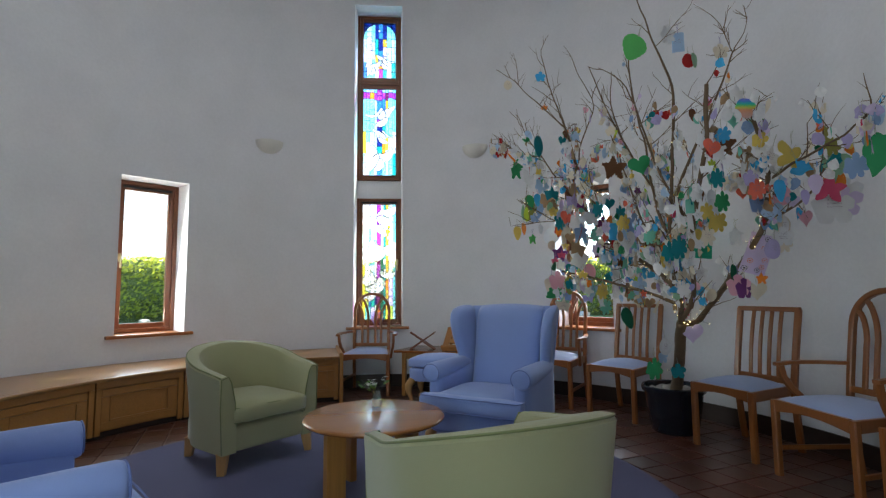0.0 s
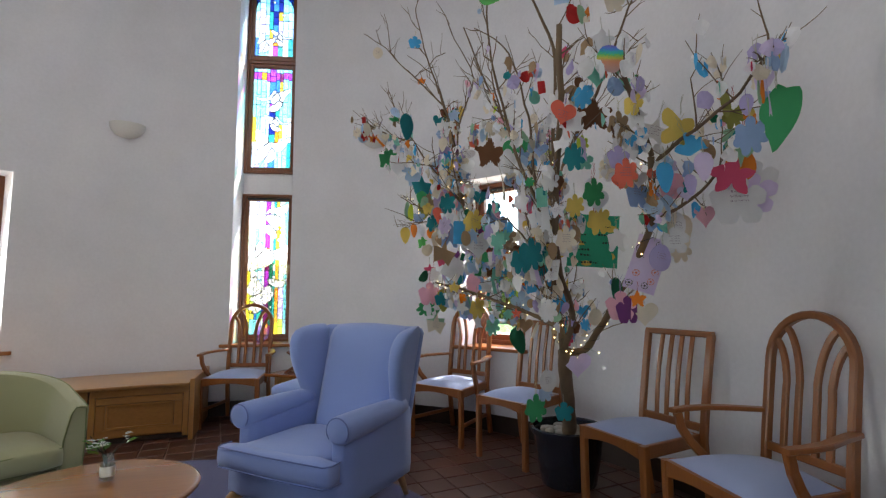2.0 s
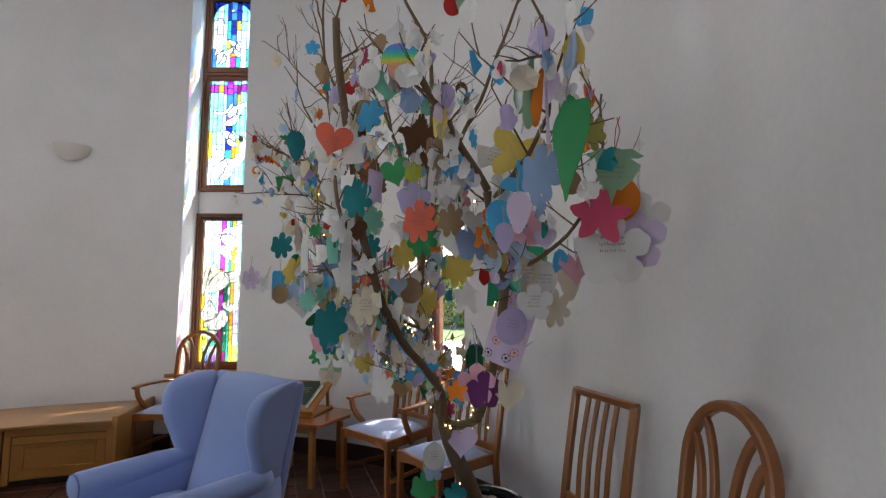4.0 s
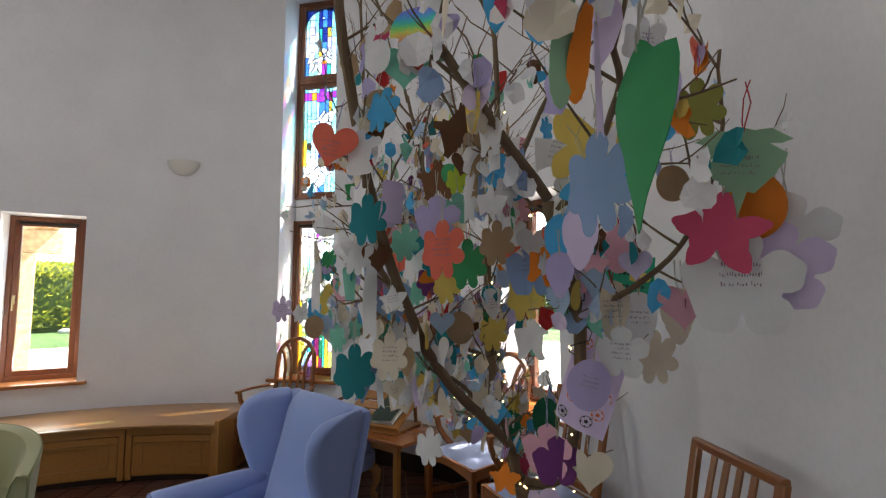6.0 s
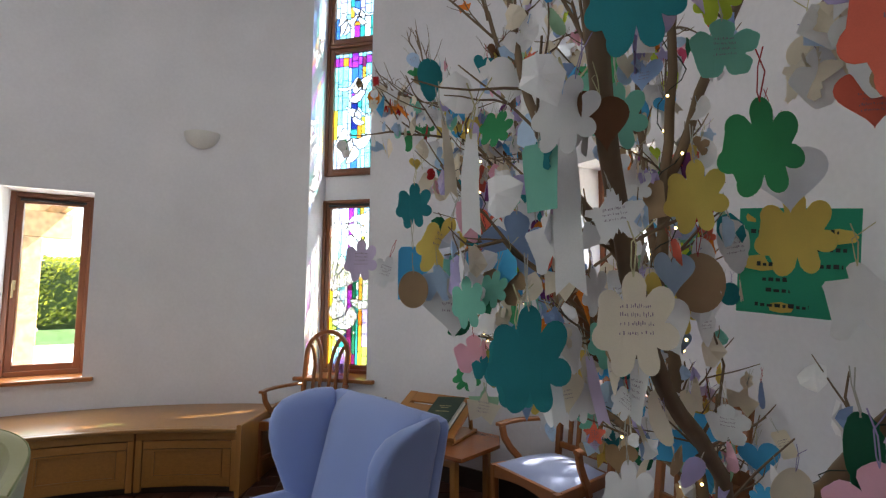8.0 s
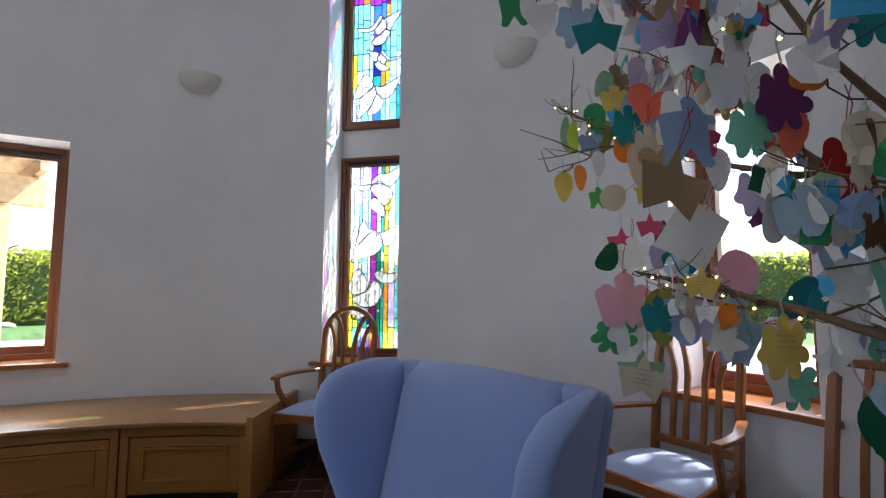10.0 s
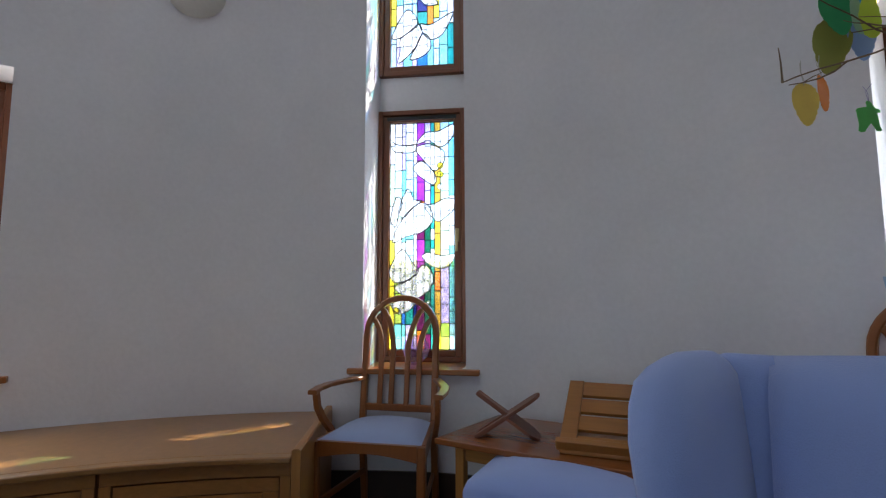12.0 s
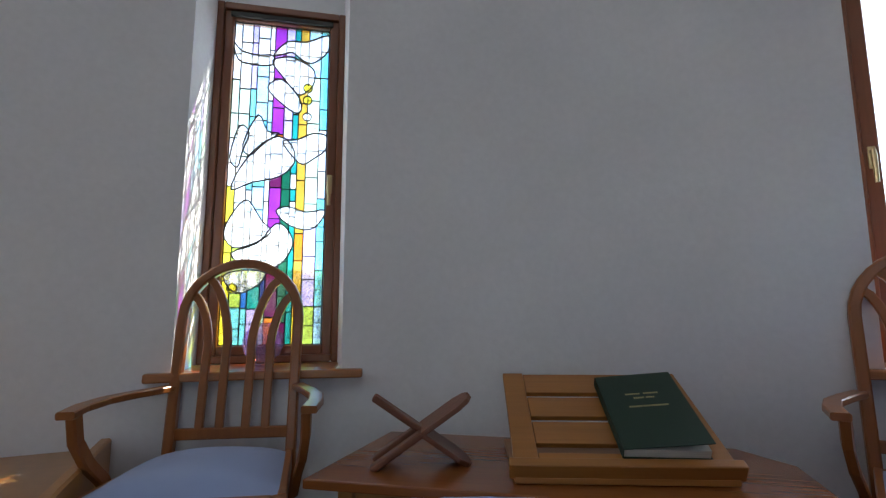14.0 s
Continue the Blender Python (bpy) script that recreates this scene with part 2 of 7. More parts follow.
def bar(bm, pts, w, d, normal):
    """A flat bar through pts: w across the bend (in the plane square to normal), d along normal."""
    pts, nrm = [Vector(p) for p in pts], Vector(normal).normalized()
    rings = []
    for i, p in enumerate(pts):
        t = (pts[min(i + 1, len(pts) - 1)] - pts[max(i - 1, 0)]).normalized()
        s = t.cross(nrm).normalized()
        c = 0.18 * min(w, d)
        rings.append([bm.verts.new(p + s * a + nrm * b) for a, b in ((-w / 2 + c, -d / 2), (w / 2 - c, -d / 2), (w / 2, -d / 2 + c), (w / 2, d / 2 - c), (w / 2 - c, d / 2), (-w / 2 + c, d / 2), (-w / 2, d / 2 - c), (-w / 2, -d / 2 + c))])
    for a, b in zip(rings, rings[1:]):
        for k in range(8):
            bm.faces.new((a[k], a[(k + 1) % 8], b[(k + 1) % 8], b[k]))
    bm.faces.new(rings[0][::-1])
    bm.faces.new(rings[-1])


def lathe(bm, prof, n=24, at=(0, 0, 0), close=False):
    at = Vector(at)
    rings = [[bm.verts.new(at + Vector((r * math.cos(2 * math.pi * k / n), r * math.sin(2 * math.pi * k / n), z))) for k in range(n)] for r, z in prof]
    for a, b in zip(rings, rings[1:]):
        for k in range(n):
            bm.faces.new((a[k], a[(k + 1) % n], b[(k + 1) % n], b[k]))
    if close:
        bm.faces.new(rings[0][::-1])
        bm.faces.new(rings[-1])


def arc(bm, a0, a1, r0, r1, z0, z1, step=2.0):
    """A solid curved block between two angles; r0 and r1 are numbers or functions of the angle."""
    f0 = r0 if callable(r0) else (lambda a: r0)
    f1 = r1 if callable(r1) else (lambda a: r1)
    n = max(1, int(abs(a1 - a0) / step))
    rows = []
    for i in range(n + 1):
        a = a0 + (a1 - a0) * i / n
        rows.append([bm.verts.new(polar(r, a, z)) for r, z in ((f0(a), z0), (f1(a), z0), (f1(a), z1), (f0(a), z1))])
    for p, q in zip(rows, rows[1:]):
        for k in range(4):
            bm.faces.new((p[k], p[(k + 1) % 4], q[(k + 1) % 4], q[k]))
    bm.faces.new(rows[0][::-1])
    bm.faces.new(rows[-1])
    return rows


# ---- the shell ----
LW, SW, RW = (-58.5, -47.4), (-15.2, -4.6), (28.3, 39.4)
Z_SILL, Z_HEAD, Z_TOP = 0.765, 2.41, 5.02
Z_SW = 0.74
# assumed doorway behind the camera, cut out for fill light
BW = (166.0, 194.0)
OPENINGS = [(LW, Z_SILL, Z_HEAD), (SW, Z_SW, Z_TOP), (RW, Z_SILL, Z_HEAD), (BW, 0.0, 2.2)]


def frame_half(span):
    """Half the width of a window frame in its opening."""
    return RAD * math.sin(radians((span[1] - span[0]) / 2)) - 0.014


def build_wall():
    cuts = {round(-180 + 2.5 * i, 3) for i in range(144)}
    for (a0, a1), _, _ in OPENINGS:
        for a in (a0, a1):
            cuts = {c for c in cuts if abs(c - a) > 0.9}
        cuts |= {a0 if a0 < 180 else a0 - 360, a1 if a1 < 180 else a1 - 360}
    cuts = sorted(cuts)
    zs = sorted({0.0, CEIL, Z_SW, Z_SILL, Z_HEAD, Z_TOP, 2.2})
    n, nz = len(cuts), len(zs) - 1

    def void(i, k):
        if not 0 <= k < nz:
            return False
        b = cuts[(i + 1) % n] + (360 if i == n - 1 else 0)
        am, zm = (cuts[i] + b) / 2, (zs[k] + zs[k + 1]) / 2
        return any((a0 < am < a1 or a0 < am + 360 < a1) and z0 < zm < z1 for (a0, a1), z0, z1 in OPENINGS)

    bm = bmesh.new()
    def squeezed(a):
        """The reveals run straight in to the window frames, a little narrower than the opening."""
        for (a0, a1), _, _ in OPENINGS[:3]:
            if a in (a0, a1):
                m, h = (a0 + a1) / 2, frame_half((a0, a1)) - 0.006
                return m + math.copysign(math.degrees(math.asin(h / FRAME_R)), a - m)
        return a

    inner = [[bm.verts.new(polar(RAD, a, z)) for z in zs] for a in cuts]
    middle = [[bm.verts.new(polar(FRAME_R, squeezed(a), z)) for z in zs] for a in cuts]
    outer = [[bm.verts.new(polar(RAD + WALL_T, a, z)) for z in zs] for a in cuts]

    def reveal(p, q):
        """Faces from the inner edge pq past the frame to the outer edge."""
        (i, k), (j, l) = p, q
        bm.faces.new((inner[i][k], inner[j][l], middle[j][l], middle[i][k]))
        bm.faces.new((middle[i][k], middle[j][l], outer[j][l], outer[i][k]))

    for i in range(n):
        j = (i + 1) % n
        for k in range(nz):
            if void(i, k):
                continue
            bm.faces.new((inner[i][k], inner[j][k], inner[j][k + 1], inner[i][k + 1]))
            bm.faces.new((outer[i][k], outer[i][k + 1], outer[j][k + 1], outer[j][k]))
            if void((i - 1) % n, k):
                reveal((i, k), (i, k + 1))
            if void(j, k):
                reveal((j, k), (j, k + 1))
            if k == 0 or void(i, k - 1):
                reveal((i, k), (j, k))
            if k == nz - 1 or void(i, k + 1):
                reveal((i, k + 1), (j, k + 1))
    ob = part("wall_round", bm, M_WALL, smooth=True, auto=True)
    tagged(ob, "white plastered curved wall of a round room", "wall", kind="structure")


build_wall()

# unseen ceiling with a round opening added for light, and the roof above
LIGHT_R, LX, LY = 1.15, CX - 0.5, CY - 0.9
bm = bmesh.new()
rows = []
for r, z, ox, oy in ((RAD + WALL_T, CEIL, CX, CY), (LIGHT_R, CEIL + 0.5, LX, LY), (LIGHT_R, CEIL + 0.9, LX, LY), (RAD + WALL_T + 0.5, CEIL + 0.25, CX, CY)):
    rows.append([bm.verts.new((ox + r * math.sin(radians(6 * k)), oy + r * math.cos(radians(6 * k)), z)) for k in range(60)])
for p, q in zip(rows, rows[1:] + rows[:1]):
    for k in range(60):
        bm.faces.new((p[k], p[(k + 1) % 60], q[(k + 1) % 60], q[k]))
tagged(part("ceiling", bm, M_CEIL, smooth=True, auto=True), "unseen white sloping ceiling round an opening added for fill light", "ceiling", kind="structure")

# overhead fill lamp, added in the unseen opening to light the room
roof_lamp = bpy.data.lights.new("rooflight_daylight", "AREA")
roof_lamp.shape, roof_lamp.size, roof_lamp.energy, roof_lamp.color = "DISK", 2 * LIGHT_R - 0.05, 8.2, (0.88, 0.94, 1.0)
rl = new("rooflight_daylight", roof_lamp)
rl.matrix_world = pose(LX, LY, CEIL + 0.85)

# fill lamp added in the assumed doorway, brightening papers that face it
door_lamp = bpy.data.lights.new("doorway_daylight", "AREA")
door_lamp.shape, door_lamp.size, door_lamp.size_y, door_lamp.energy, door_lamp.color = "RECTANGLE", 1.5, 2.05, 1.4, (0.86, 0.94, 1.0)
dl = new("doorway_daylight", door_lamp)
dl.matrix_world = look(polar(RAD + 0.12, 180, 1.12), polar(0, 180, 1.12))

# sky light that enters by the two clear windows
for name, span, watts in (("window_daylight_a", LW, 4.5), ("window_daylight_b", RW, 1.2)):
    wl = bpy.data.lights.new(name, "AREA")
    wl.shape, wl.size, wl.size_y, wl.energy, wl.color = "RECTANGLE", 0.5, 1.4, watts, (0.90, 0.96, 1.0)
    am, zm = (span[0] + span[1]) / 2, (Z_SILL + Z_HEAD) / 2
    new(name, wl).matrix_world = look(polar(FRAME_R - 0.12, am, zm), polar(0, am, zm - 0.6))

# opaque cap, added to keep the sun out of the opening
bm = bmesh.new()
lathe(bm, [(LIGHT_R + 0.05, 0.9), (LIGHT_R * 0.8, 1.15), (LIGHT_R * 0.4, 1.28), (0.001, 1.32)], 48, (LX, LY, CEIL))
tagged(part("rooflight_dome", bm, M_CEIL, smooth=True), "unseen white cap added over the ceiling opening to stop the sun", "rooflight", kind="structure")

bm = bmesh.new()
lathe(bm, [(0.001, 0.0), (RAD + 0.02, 0.0)], 96, (CX, CY, -0.012))
tagged(part("floor", bm, M_GROUT), "pale cement joints under the quarry tile floor", "floor", kind="structure")

bm = bmesh.new()
for a0, a1 in ((-166.0, 0.0), (0.0, 166.0)):
    arc(bm, a0, a1, RAD - 0.018, RAD + 0.01, -0.01, 0.15, 2.0)
tagged(part("baseboard", bm, M_SKIRT, smooth=True, auto=True), "dark glazed tile skirting along the curved wall", "skirting", kind="structure")

bm = bmesh.new()
lathe(bm, [(0.001, 0.012), (1.86, 0.012), (1.89, 0.008), (1.90, 0.0)], 96, (CX, CY, 0.003))
tagged(part("round_carpet", bm, M_RUG), "large round mauve-grey wool carpet on the tiles", "carpet")


# ---- windows ----
def frame_bars(bm, x0, x1, z0, z1, w, y0, y1, bevel=0.006):
    box(bm, x0, x0 + w, y0, y1, z0, z1, bevel)
    box(bm, x1 - w, x1, y0, y1, z0, z1, bevel)


def cross_bars(bm, x0, x1, z0, z1, w, y0, y1, bevel=0.006, low=None):
    box(bm, x0 + w, x1 - w, y0 + 0.002, y1 - 0.002, z1 - w, z1, bevel)
    box(bm, x0 + w, x1 - w, y0 + 0.002, y1 - 0.002, z0, z0 + (low or w), bevel)


def handle(parent, x, z, y):
    bm = bmesh.new()
    box(bm, x - 0.013, x + 0.013, y - 0.012, y, z - 0.045, z + 0.045, 0.004)
    tube(bm, [(x, y, z + 0.02), (x, y - 0.04, z + 0.02), (x, y - 0.045, z), (x, y - 0.045, z - 0.11)], [0.009, 0.009, 0.010, 0.008], 8)
    part("handle", bm, M_BRASS, parent, "worn brass espagnolette handle", smooth=True, auto=True)


def sash(win, x0, x1, z0, z1, side=1, vent=True, grip=True, w0=0.045, w1=0.055):
    """Fixed outer frame and opening sash; returns the size of the glass."""
    for nm, fn in (("frame_stile", frame_bars), ("frame_rail", cross_bars)):
        bm = bmesh.new()
        fn(bm, x0, x1, z0, z1, w0, -0.035, 0.055)
        part(nm, bm, M_FRAME if fn is frame_bars else M_FRAME_H, win)
    d = w0 - 0.002
    a0, a1, b0, b1 = x0 + d, x1 - d, z0 + d, z1 - d
    for nm, fn in (("sash_stile", frame_bars), ("sash_rail", cross_bars)):
        bm = bmesh.new()
        fn(bm, a0, a1, b0, b1, w1, -0.015, 0.042)
        part(nm, bm, M_FRAME if fn is frame_bars else M_FRAME_H, win)
    if vent:
        part("trickle_vent", new_box(a0 + 0.03, a1 - 0.03, -0.032, -0.0155, b1 - 0.036, b1 - 0.012, bevel=0.004), M_BLACK, win, "black trickle vent strip")
    if grip:
        handle(win, a1 - 0.028 if side > 0 else a0 + 0.028, (b0 + b1) / 2 - 0.02, -0.015)
    return a0 + w1, a1 - w1, b0 + w1, b1 - w1


def sill(span, name, z):
    am = (span[0] + span[1]) / 2
    rows = bmesh.new()
    over = math.degrees(0.085 / RAD)
    arc(rows, span[0] + 0.42, span[1] - 0.42, RAD - 0.002, FRAME_R - 0.02, z - 0.03, z + 0.004, 1.5)
    arc(rows, span[0] - over, span[1] + over, RAD - 0.05, RAD - 0.001, z - 0.03, z + 0.004, 1.5)
    ob = part(name, rows, M_SILL)
    bv = ob.modifiers.new("bevel", "BEVEL")
    bv.width, bv.segments, bv.limit_method = 0.008, 3, "ANGLE"
    return tagged(ob, "varnished timber window board with rounded nosing", "window sill", kind="structure")


def plain_window(name, span, side, label):
    am = (span[0] + span[1]) / 2
    half = frame_half(span)
    win = thing(name, facing(FRAME_R * math.cos(radians((span[1] - span[0]) / 2)), am), label, "window", kind="structure")
    x0, x1, z0, z1 = sash(win, -half, half, Z_SILL + 0.005, Z_HEAD - 0.003, side)
    pane = part("pane", new_box(x0 - 0.01, x1 + 0.01, 0.012, 0.018, z0 - 0.01, z1 + 0.01), M_PANE, win)
    pane.visible_shadow = False
    return win


plain_window("window_1", LW, -1, "casement window in reddish-brown stained wood, clear glass")
plain_window("window_3", RW, -1, "casement window in reddish-brown stained wood behind the tree")
for span, nm, z in ((LW, "window_sill_1", Z_SILL), (SW, "window_sill_2", Z_SW), (RW, "window_sill_3", Z_SILL)):
    sill(span, nm, z)


# ---- stained glass ----
def came(bm, pts, y, w=0.0055, closed=True):
    """Lead strips along an outline in the x-z plane."""
    n = len(pts)
    for i in range(n if closed else n - 1):
        p, q = Vector((pts[i][0], y, pts[i][1])), Vector((pts[(i + 1) % n][0], y, pts[(i + 1) % n][1]))
        d = q - p
        if d.length < 1e-4:
            continue
        d.normalize()
        s = Vector((-d.z, 0, d.x)) * w / 2
        a = [bm.verts.new(v) for v in (p - s - d * w / 3, q - s + d * w / 3, q + s + d * w / 3, p + s - d * w / 3)]
        b = [bm.verts.new(v.co + Vector((0, 0.008, 0))) for v in a]
        bm.faces.new(a)
        bm.faces.new(b[::-1])
        for k in range(4):
            bm.faces.new((a[k], b[k], b[(k + 1) % 4], a[(k + 1) % 4]))


def glass_piece(win, pts, colour, y, name="glass_piece"):
    bm = bmesh.new()
    lo = [bm.verts.new((x, y, z)) for x, z in pts]
    hi = [bm.verts.new((x, y + 0.003, z)) for x, z in pts]
    bm.faces.new(lo)
    bm.faces.new(hi[::-1])
    n = len(pts)
    for i in range(n):
        bm.faces.new((lo[i], hi[i], hi[(i + 1) % n], lo[(i + 1) % n]))
    return part(name, bm, GLASS[colour], win)


def smooth_loop(pts, n=4):
    """A rounder outline through pts (closed)."""
    out, m = [], len(pts)
    for i in range(m):
        p0, p1, p2, p3 = (Vector(pts[(i + k) % m]) for k in (-1, 0, 1, 2))
        for j in range(n):
            t = j / n
            q = 0.5 * ((2 * p1) + (p2 - p0) * t + (2 * p0 - 5 * p1 + 4 * p2 - p3) * t * t + (3 * p1 - p0 - 3 * p2 + p3) * t ** 3)
            out.append((q.x, q.y))
    return out


# a dove in unit size: far wing, near wing, body, tail
DOVE = [
    [(0.02, 0.62), (0.18, 0.60), (0.36, 0.62), (0.50, 0.80), (0.56, 0.86), (0.60, 0.78), (0.44, 0.56), (0.25, 0.50), (0.08, 0.54)],
    [(0.44, 0.56), (0.60, 0.78), (0.70, 0.66), (0.66, 0.52), (0.52, 0.40)],
    [(0.62, 0.74), (0.78, 0.84), (1.0, 0.92), (0.98, 0.80), (0.86, 0.66), (0.78, 0.48), (0.70, 0.52), (0.72, 0.64)],
    [(0.52, 0.40), (0.66, 0.52), (0.78, 0.48), (0.70, 0.28), (0.56, 0.18), (0.36, 0.22), (0.40, 0.32)],
]
DOVE_B = [
    [(0.0, 0.42), (0.10, 0.66), (0.24, 0.86), (0.36, 0.80), (0.44, 0.62), (0.28, 0.50), (0.14, 0.42)],
    [(0.14, 0.40), (0.28, 0.50), (0.44, 0.62), (0.50, 0.48), (0.40, 0.26), (0.22, 0.08), (0.10, 0.02), (0.14, 0.20)],
    [(0.46, 0.62), (0.62, 0.60), (0.80, 0.68), (1.0, 0.78), (0.98, 0.68), (0.84, 0.44), (0.66, 0.36), (0.54, 0.44)],
    [(0.40, 0.26), (0.50, 0.46), (0.62, 0.40), (0.64, 0.22), (0.50, 0.10), (0.30, 0.06)],
]

# the three birds of the lower light, over its whole width and height
DOVE_TOP = [
    [(0.0, 0.93), (0.08, 0.905), (0.25, 0.895), (0.38, 0.90), (0.42, 0.885), (0.38, 0.865), (0.20, 0.862), (0.05, 0.875)],
    [(0.41, 0.90), (0.55, 0.95), (0.75, 0.955), (0.98, 0.985), (0.98, 0.93), (0.82, 0.885), (0.70, 0.895), (0.60, 0.915), (0.50, 0.905)],
    [(0.40, 0.88), (0.58, 0.90), (0.72, 0.885), (0.84, 0.86), (0.83, 0.81), (0.70, 0.775), (0.60, 0.80), (0.50, 0.835)],
    [(0.36, 0.79), (0.50, 0.822), (0.68, 0.77), (0.72, 0.73), (0.66, 0.715), (0.52, 0.74)],
]
DOVE_MIDDLE = [
    [(0.54, 0.62), (0.70, 0.63), (0.85, 0.652), (1.0, 0.645), (0.98, 0.60), (0.86, 0.57), (0.75, 0.55), (0.64, 0.575)],
    [(0.05, 0.46), (0.13, 0.53), (0.30, 0.60), (0.50, 0.635), (0.64, 0.605), (0.66, 0.55), (0.50, 0.505), (0.25, 0.485)],
    [(0.14, 0.60), (0.28, 0.70), (0.38, 0.65), (0.50, 0.645), (0.36, 0.612), (0.22, 0.57)],
    [(0.02, 0.56), (0.10, 0.66), (0.20, 0.64), (0.14, 0.58), (0.10, 0.53)],
]
DOVE_LOW = [
    [(0.50, 0.40), (0.62, 0.415), (0.80, 0.40), (1.0, 0.408), (0.92, 0.36), (0.80, 0.345), (0.62, 0.36)],
    [(0.0, 0.33), (0.10, 0.40), (0.22, 0.43), (0.36, 0.37), (0.46, 0.335), (0.30, 0.30), (0.10, 0.285)],
    [(0.08, 0.268), (0.33, 0.30), (0.50, 0.36), (0.62, 0.345), (0.68, 0.30), (0.60, 0.25), (0.45, 0.222), (0.25, 0.225)],
    [(0.02, 0.20), (0.20, 0.218), (0.42, 0.212), (0.35, 0.175), (0.15, 0.15)],
]


def inside(p, poly):
    hit, n = False, len(poly)
    for i in range(n):
        (ax, az), (bx, bz) = poly[i], poly[i - 1]
        if (az > p[1]) != (bz > p[1]) and p[0] < (bx - ax) * (p[1] - az) / (bz - az) + ax:
            hit = not hit
    return hit


def strip_piece(win, xa, xb, za, zb, colour, holes):
    """A cell of a coloured strip, left out where a dove or a disc is leaded in."""
    holes = [q for q in holes if min(x for x, _ in q) < xb and max(x for x, _ in q) > xa and min(z for _, z in q) < zb and max(z for _, z in q) > za]
    if not holes:
        return glass_piece(win, [(xa, za), (xb, za), (xb, zb), (xa, zb)], colour, 0.012)
    nx, nz = max(1, round((xb - xa) / 0.005)), max(1, round((zb - za) / 0.005))
    bm = bmesh.new()
    grid = {}

    def vert(i, k):
        if (i, k) not in grid:
            grid[i, k] = bm.verts.new((xa + (xb - xa) * i / nx, 0.012, za + (zb - za) * k / nz))
        return grid[i, k]

    for i in range(nx):
        for k in range(nz):
            c = (xa + (xb - xa) * (i + 0.5) / nx, za + (zb - za) * (k + 0.5) / nz)
            if not any(inside(c, q) for q in holes):
                bm.faces.new((vert(i, k), vert(i + 1, k), vert(i + 1, k + 1), vert(i, k + 1)))
    back = bmesh.ops.duplicate(bm, geom=bm.verts[:] + bm.edges[:] + bm.faces[:])["geom"]
    bmesh.ops.translate(bm, verts=[v for v in back if isinstance(v, bmesh.types.BMVert)], vec=(0, 0.003, 0))
    if bm.faces:
        part("glass_piece", bm, GLASS[colour], win)
    else:
        bm.free()


def stained(win, x0, x1, z0, z1, columns, doves=(), discs=(), seed=1, arch=False):
    """Coloured strips cut into cells, with white doves and small discs leaded over them."""
    rnd = random.Random(seed)
    lead = bmesh.new()
    w, h = x1 - x0, z1 - z0
    holes = [[(x0 + w * (dx + size * ((1 - u) if flip else u)), z0 + h * dz + v * tall) for u, v in smooth_loop(piece, 3)] for shape, dx, dz, size, tall, flip in doves for piece in shape]
    holes += [[(x0 + w * dx + r * math.cos(k * math.pi / 6), z0 + h * dz + r * math.sin(k * math.pi / 6)) for k in range(12)] for dx, dz, r, _ in discs]
    x = x0
    for frac, cells in columns:
        xa, xb = x, x + frac * w
        x = xb
        total = sum(c[1] for c in cells)
        z = z1
        for colour, share in cells:
            zb, za = z, z - h * share / total
            z = za
            strip_piece(win, xa, xb, za, zb, colour, holes)
            came(lead, [(xa, za), (xb, za), (xb, zb), (xa, zb)], 0.008, 0.0045)
            cut = int(h * share / total / 0.16)
            for k in range(1, cut + 1):
                zc = za + (zb - za) * (k + rnd.uniform(-0.2, 0.2)) / (cut + 1)
                came(lead, [(xa, zc), (xb, zc)], 0.008, 0.0035, closed=False)
    for shape, dx, dz, size, tall, flip in doves:
        for k, piece in enumerate(shape):
            pts = [(x0 + w * (dx + size * ((1 - u) if flip else u)), z0 + h * dz + v * tall) for u, v in smooth_loop(piece, 3)]
            glass_piece(win, pts, "white", 0.004 - 0.0006 * k)
            came(lead, pts, 0.000, 0.0055)
    for dx, dz, r, colour in discs:
        cx, cz = x0 + w * dx, z0 + h * dz
        pts = [(cx + r * math.cos(k * math.pi / 8), cz + r * math.sin(k * math.pi / 8)) for k in range(16)]
        glass_piece(win, pts, colour, 0.005)
        came(lead, pts, 0.0015, 0.004)
    if arch:
        for s in (-1, 1):
            e = x0 if s < 0 else x1
            mid = (x0 + x1) / 2
            pts = [(e, z1 - 0.26)] + [(mid + s * w / 2 * math.cos(t), z1 - 0.26 + 0.245 * math.sin(t) ** 0.8) for t in (0.15, 0.4, 0.65, 0.9, 1.15, 1.4)] + [(mid + s * 0.02, z1), (e, z1)]
            glass_piece(win, pts, "navy", 0.003)
            came(lead, pts, -0.001, 0.005)
    came(lead, [(x0, z0), (x1, z0), (x1, z1), (x0, z1)], 0.006, 0.008)
    part("lead_came", lead, M_LEAD, win, "black lead strips between the glass")


half = frame_half(SW)
sw_mid = (SW[0] + SW[1]) / 2
sw_pose = facing(FRAME_R * math.cos(radians((SW[1] - SW[0]) / 2)), sw_mid)
Z_SPAN, Z_UP, Z_TRANSOM = 2.44, 2.69, 4.06

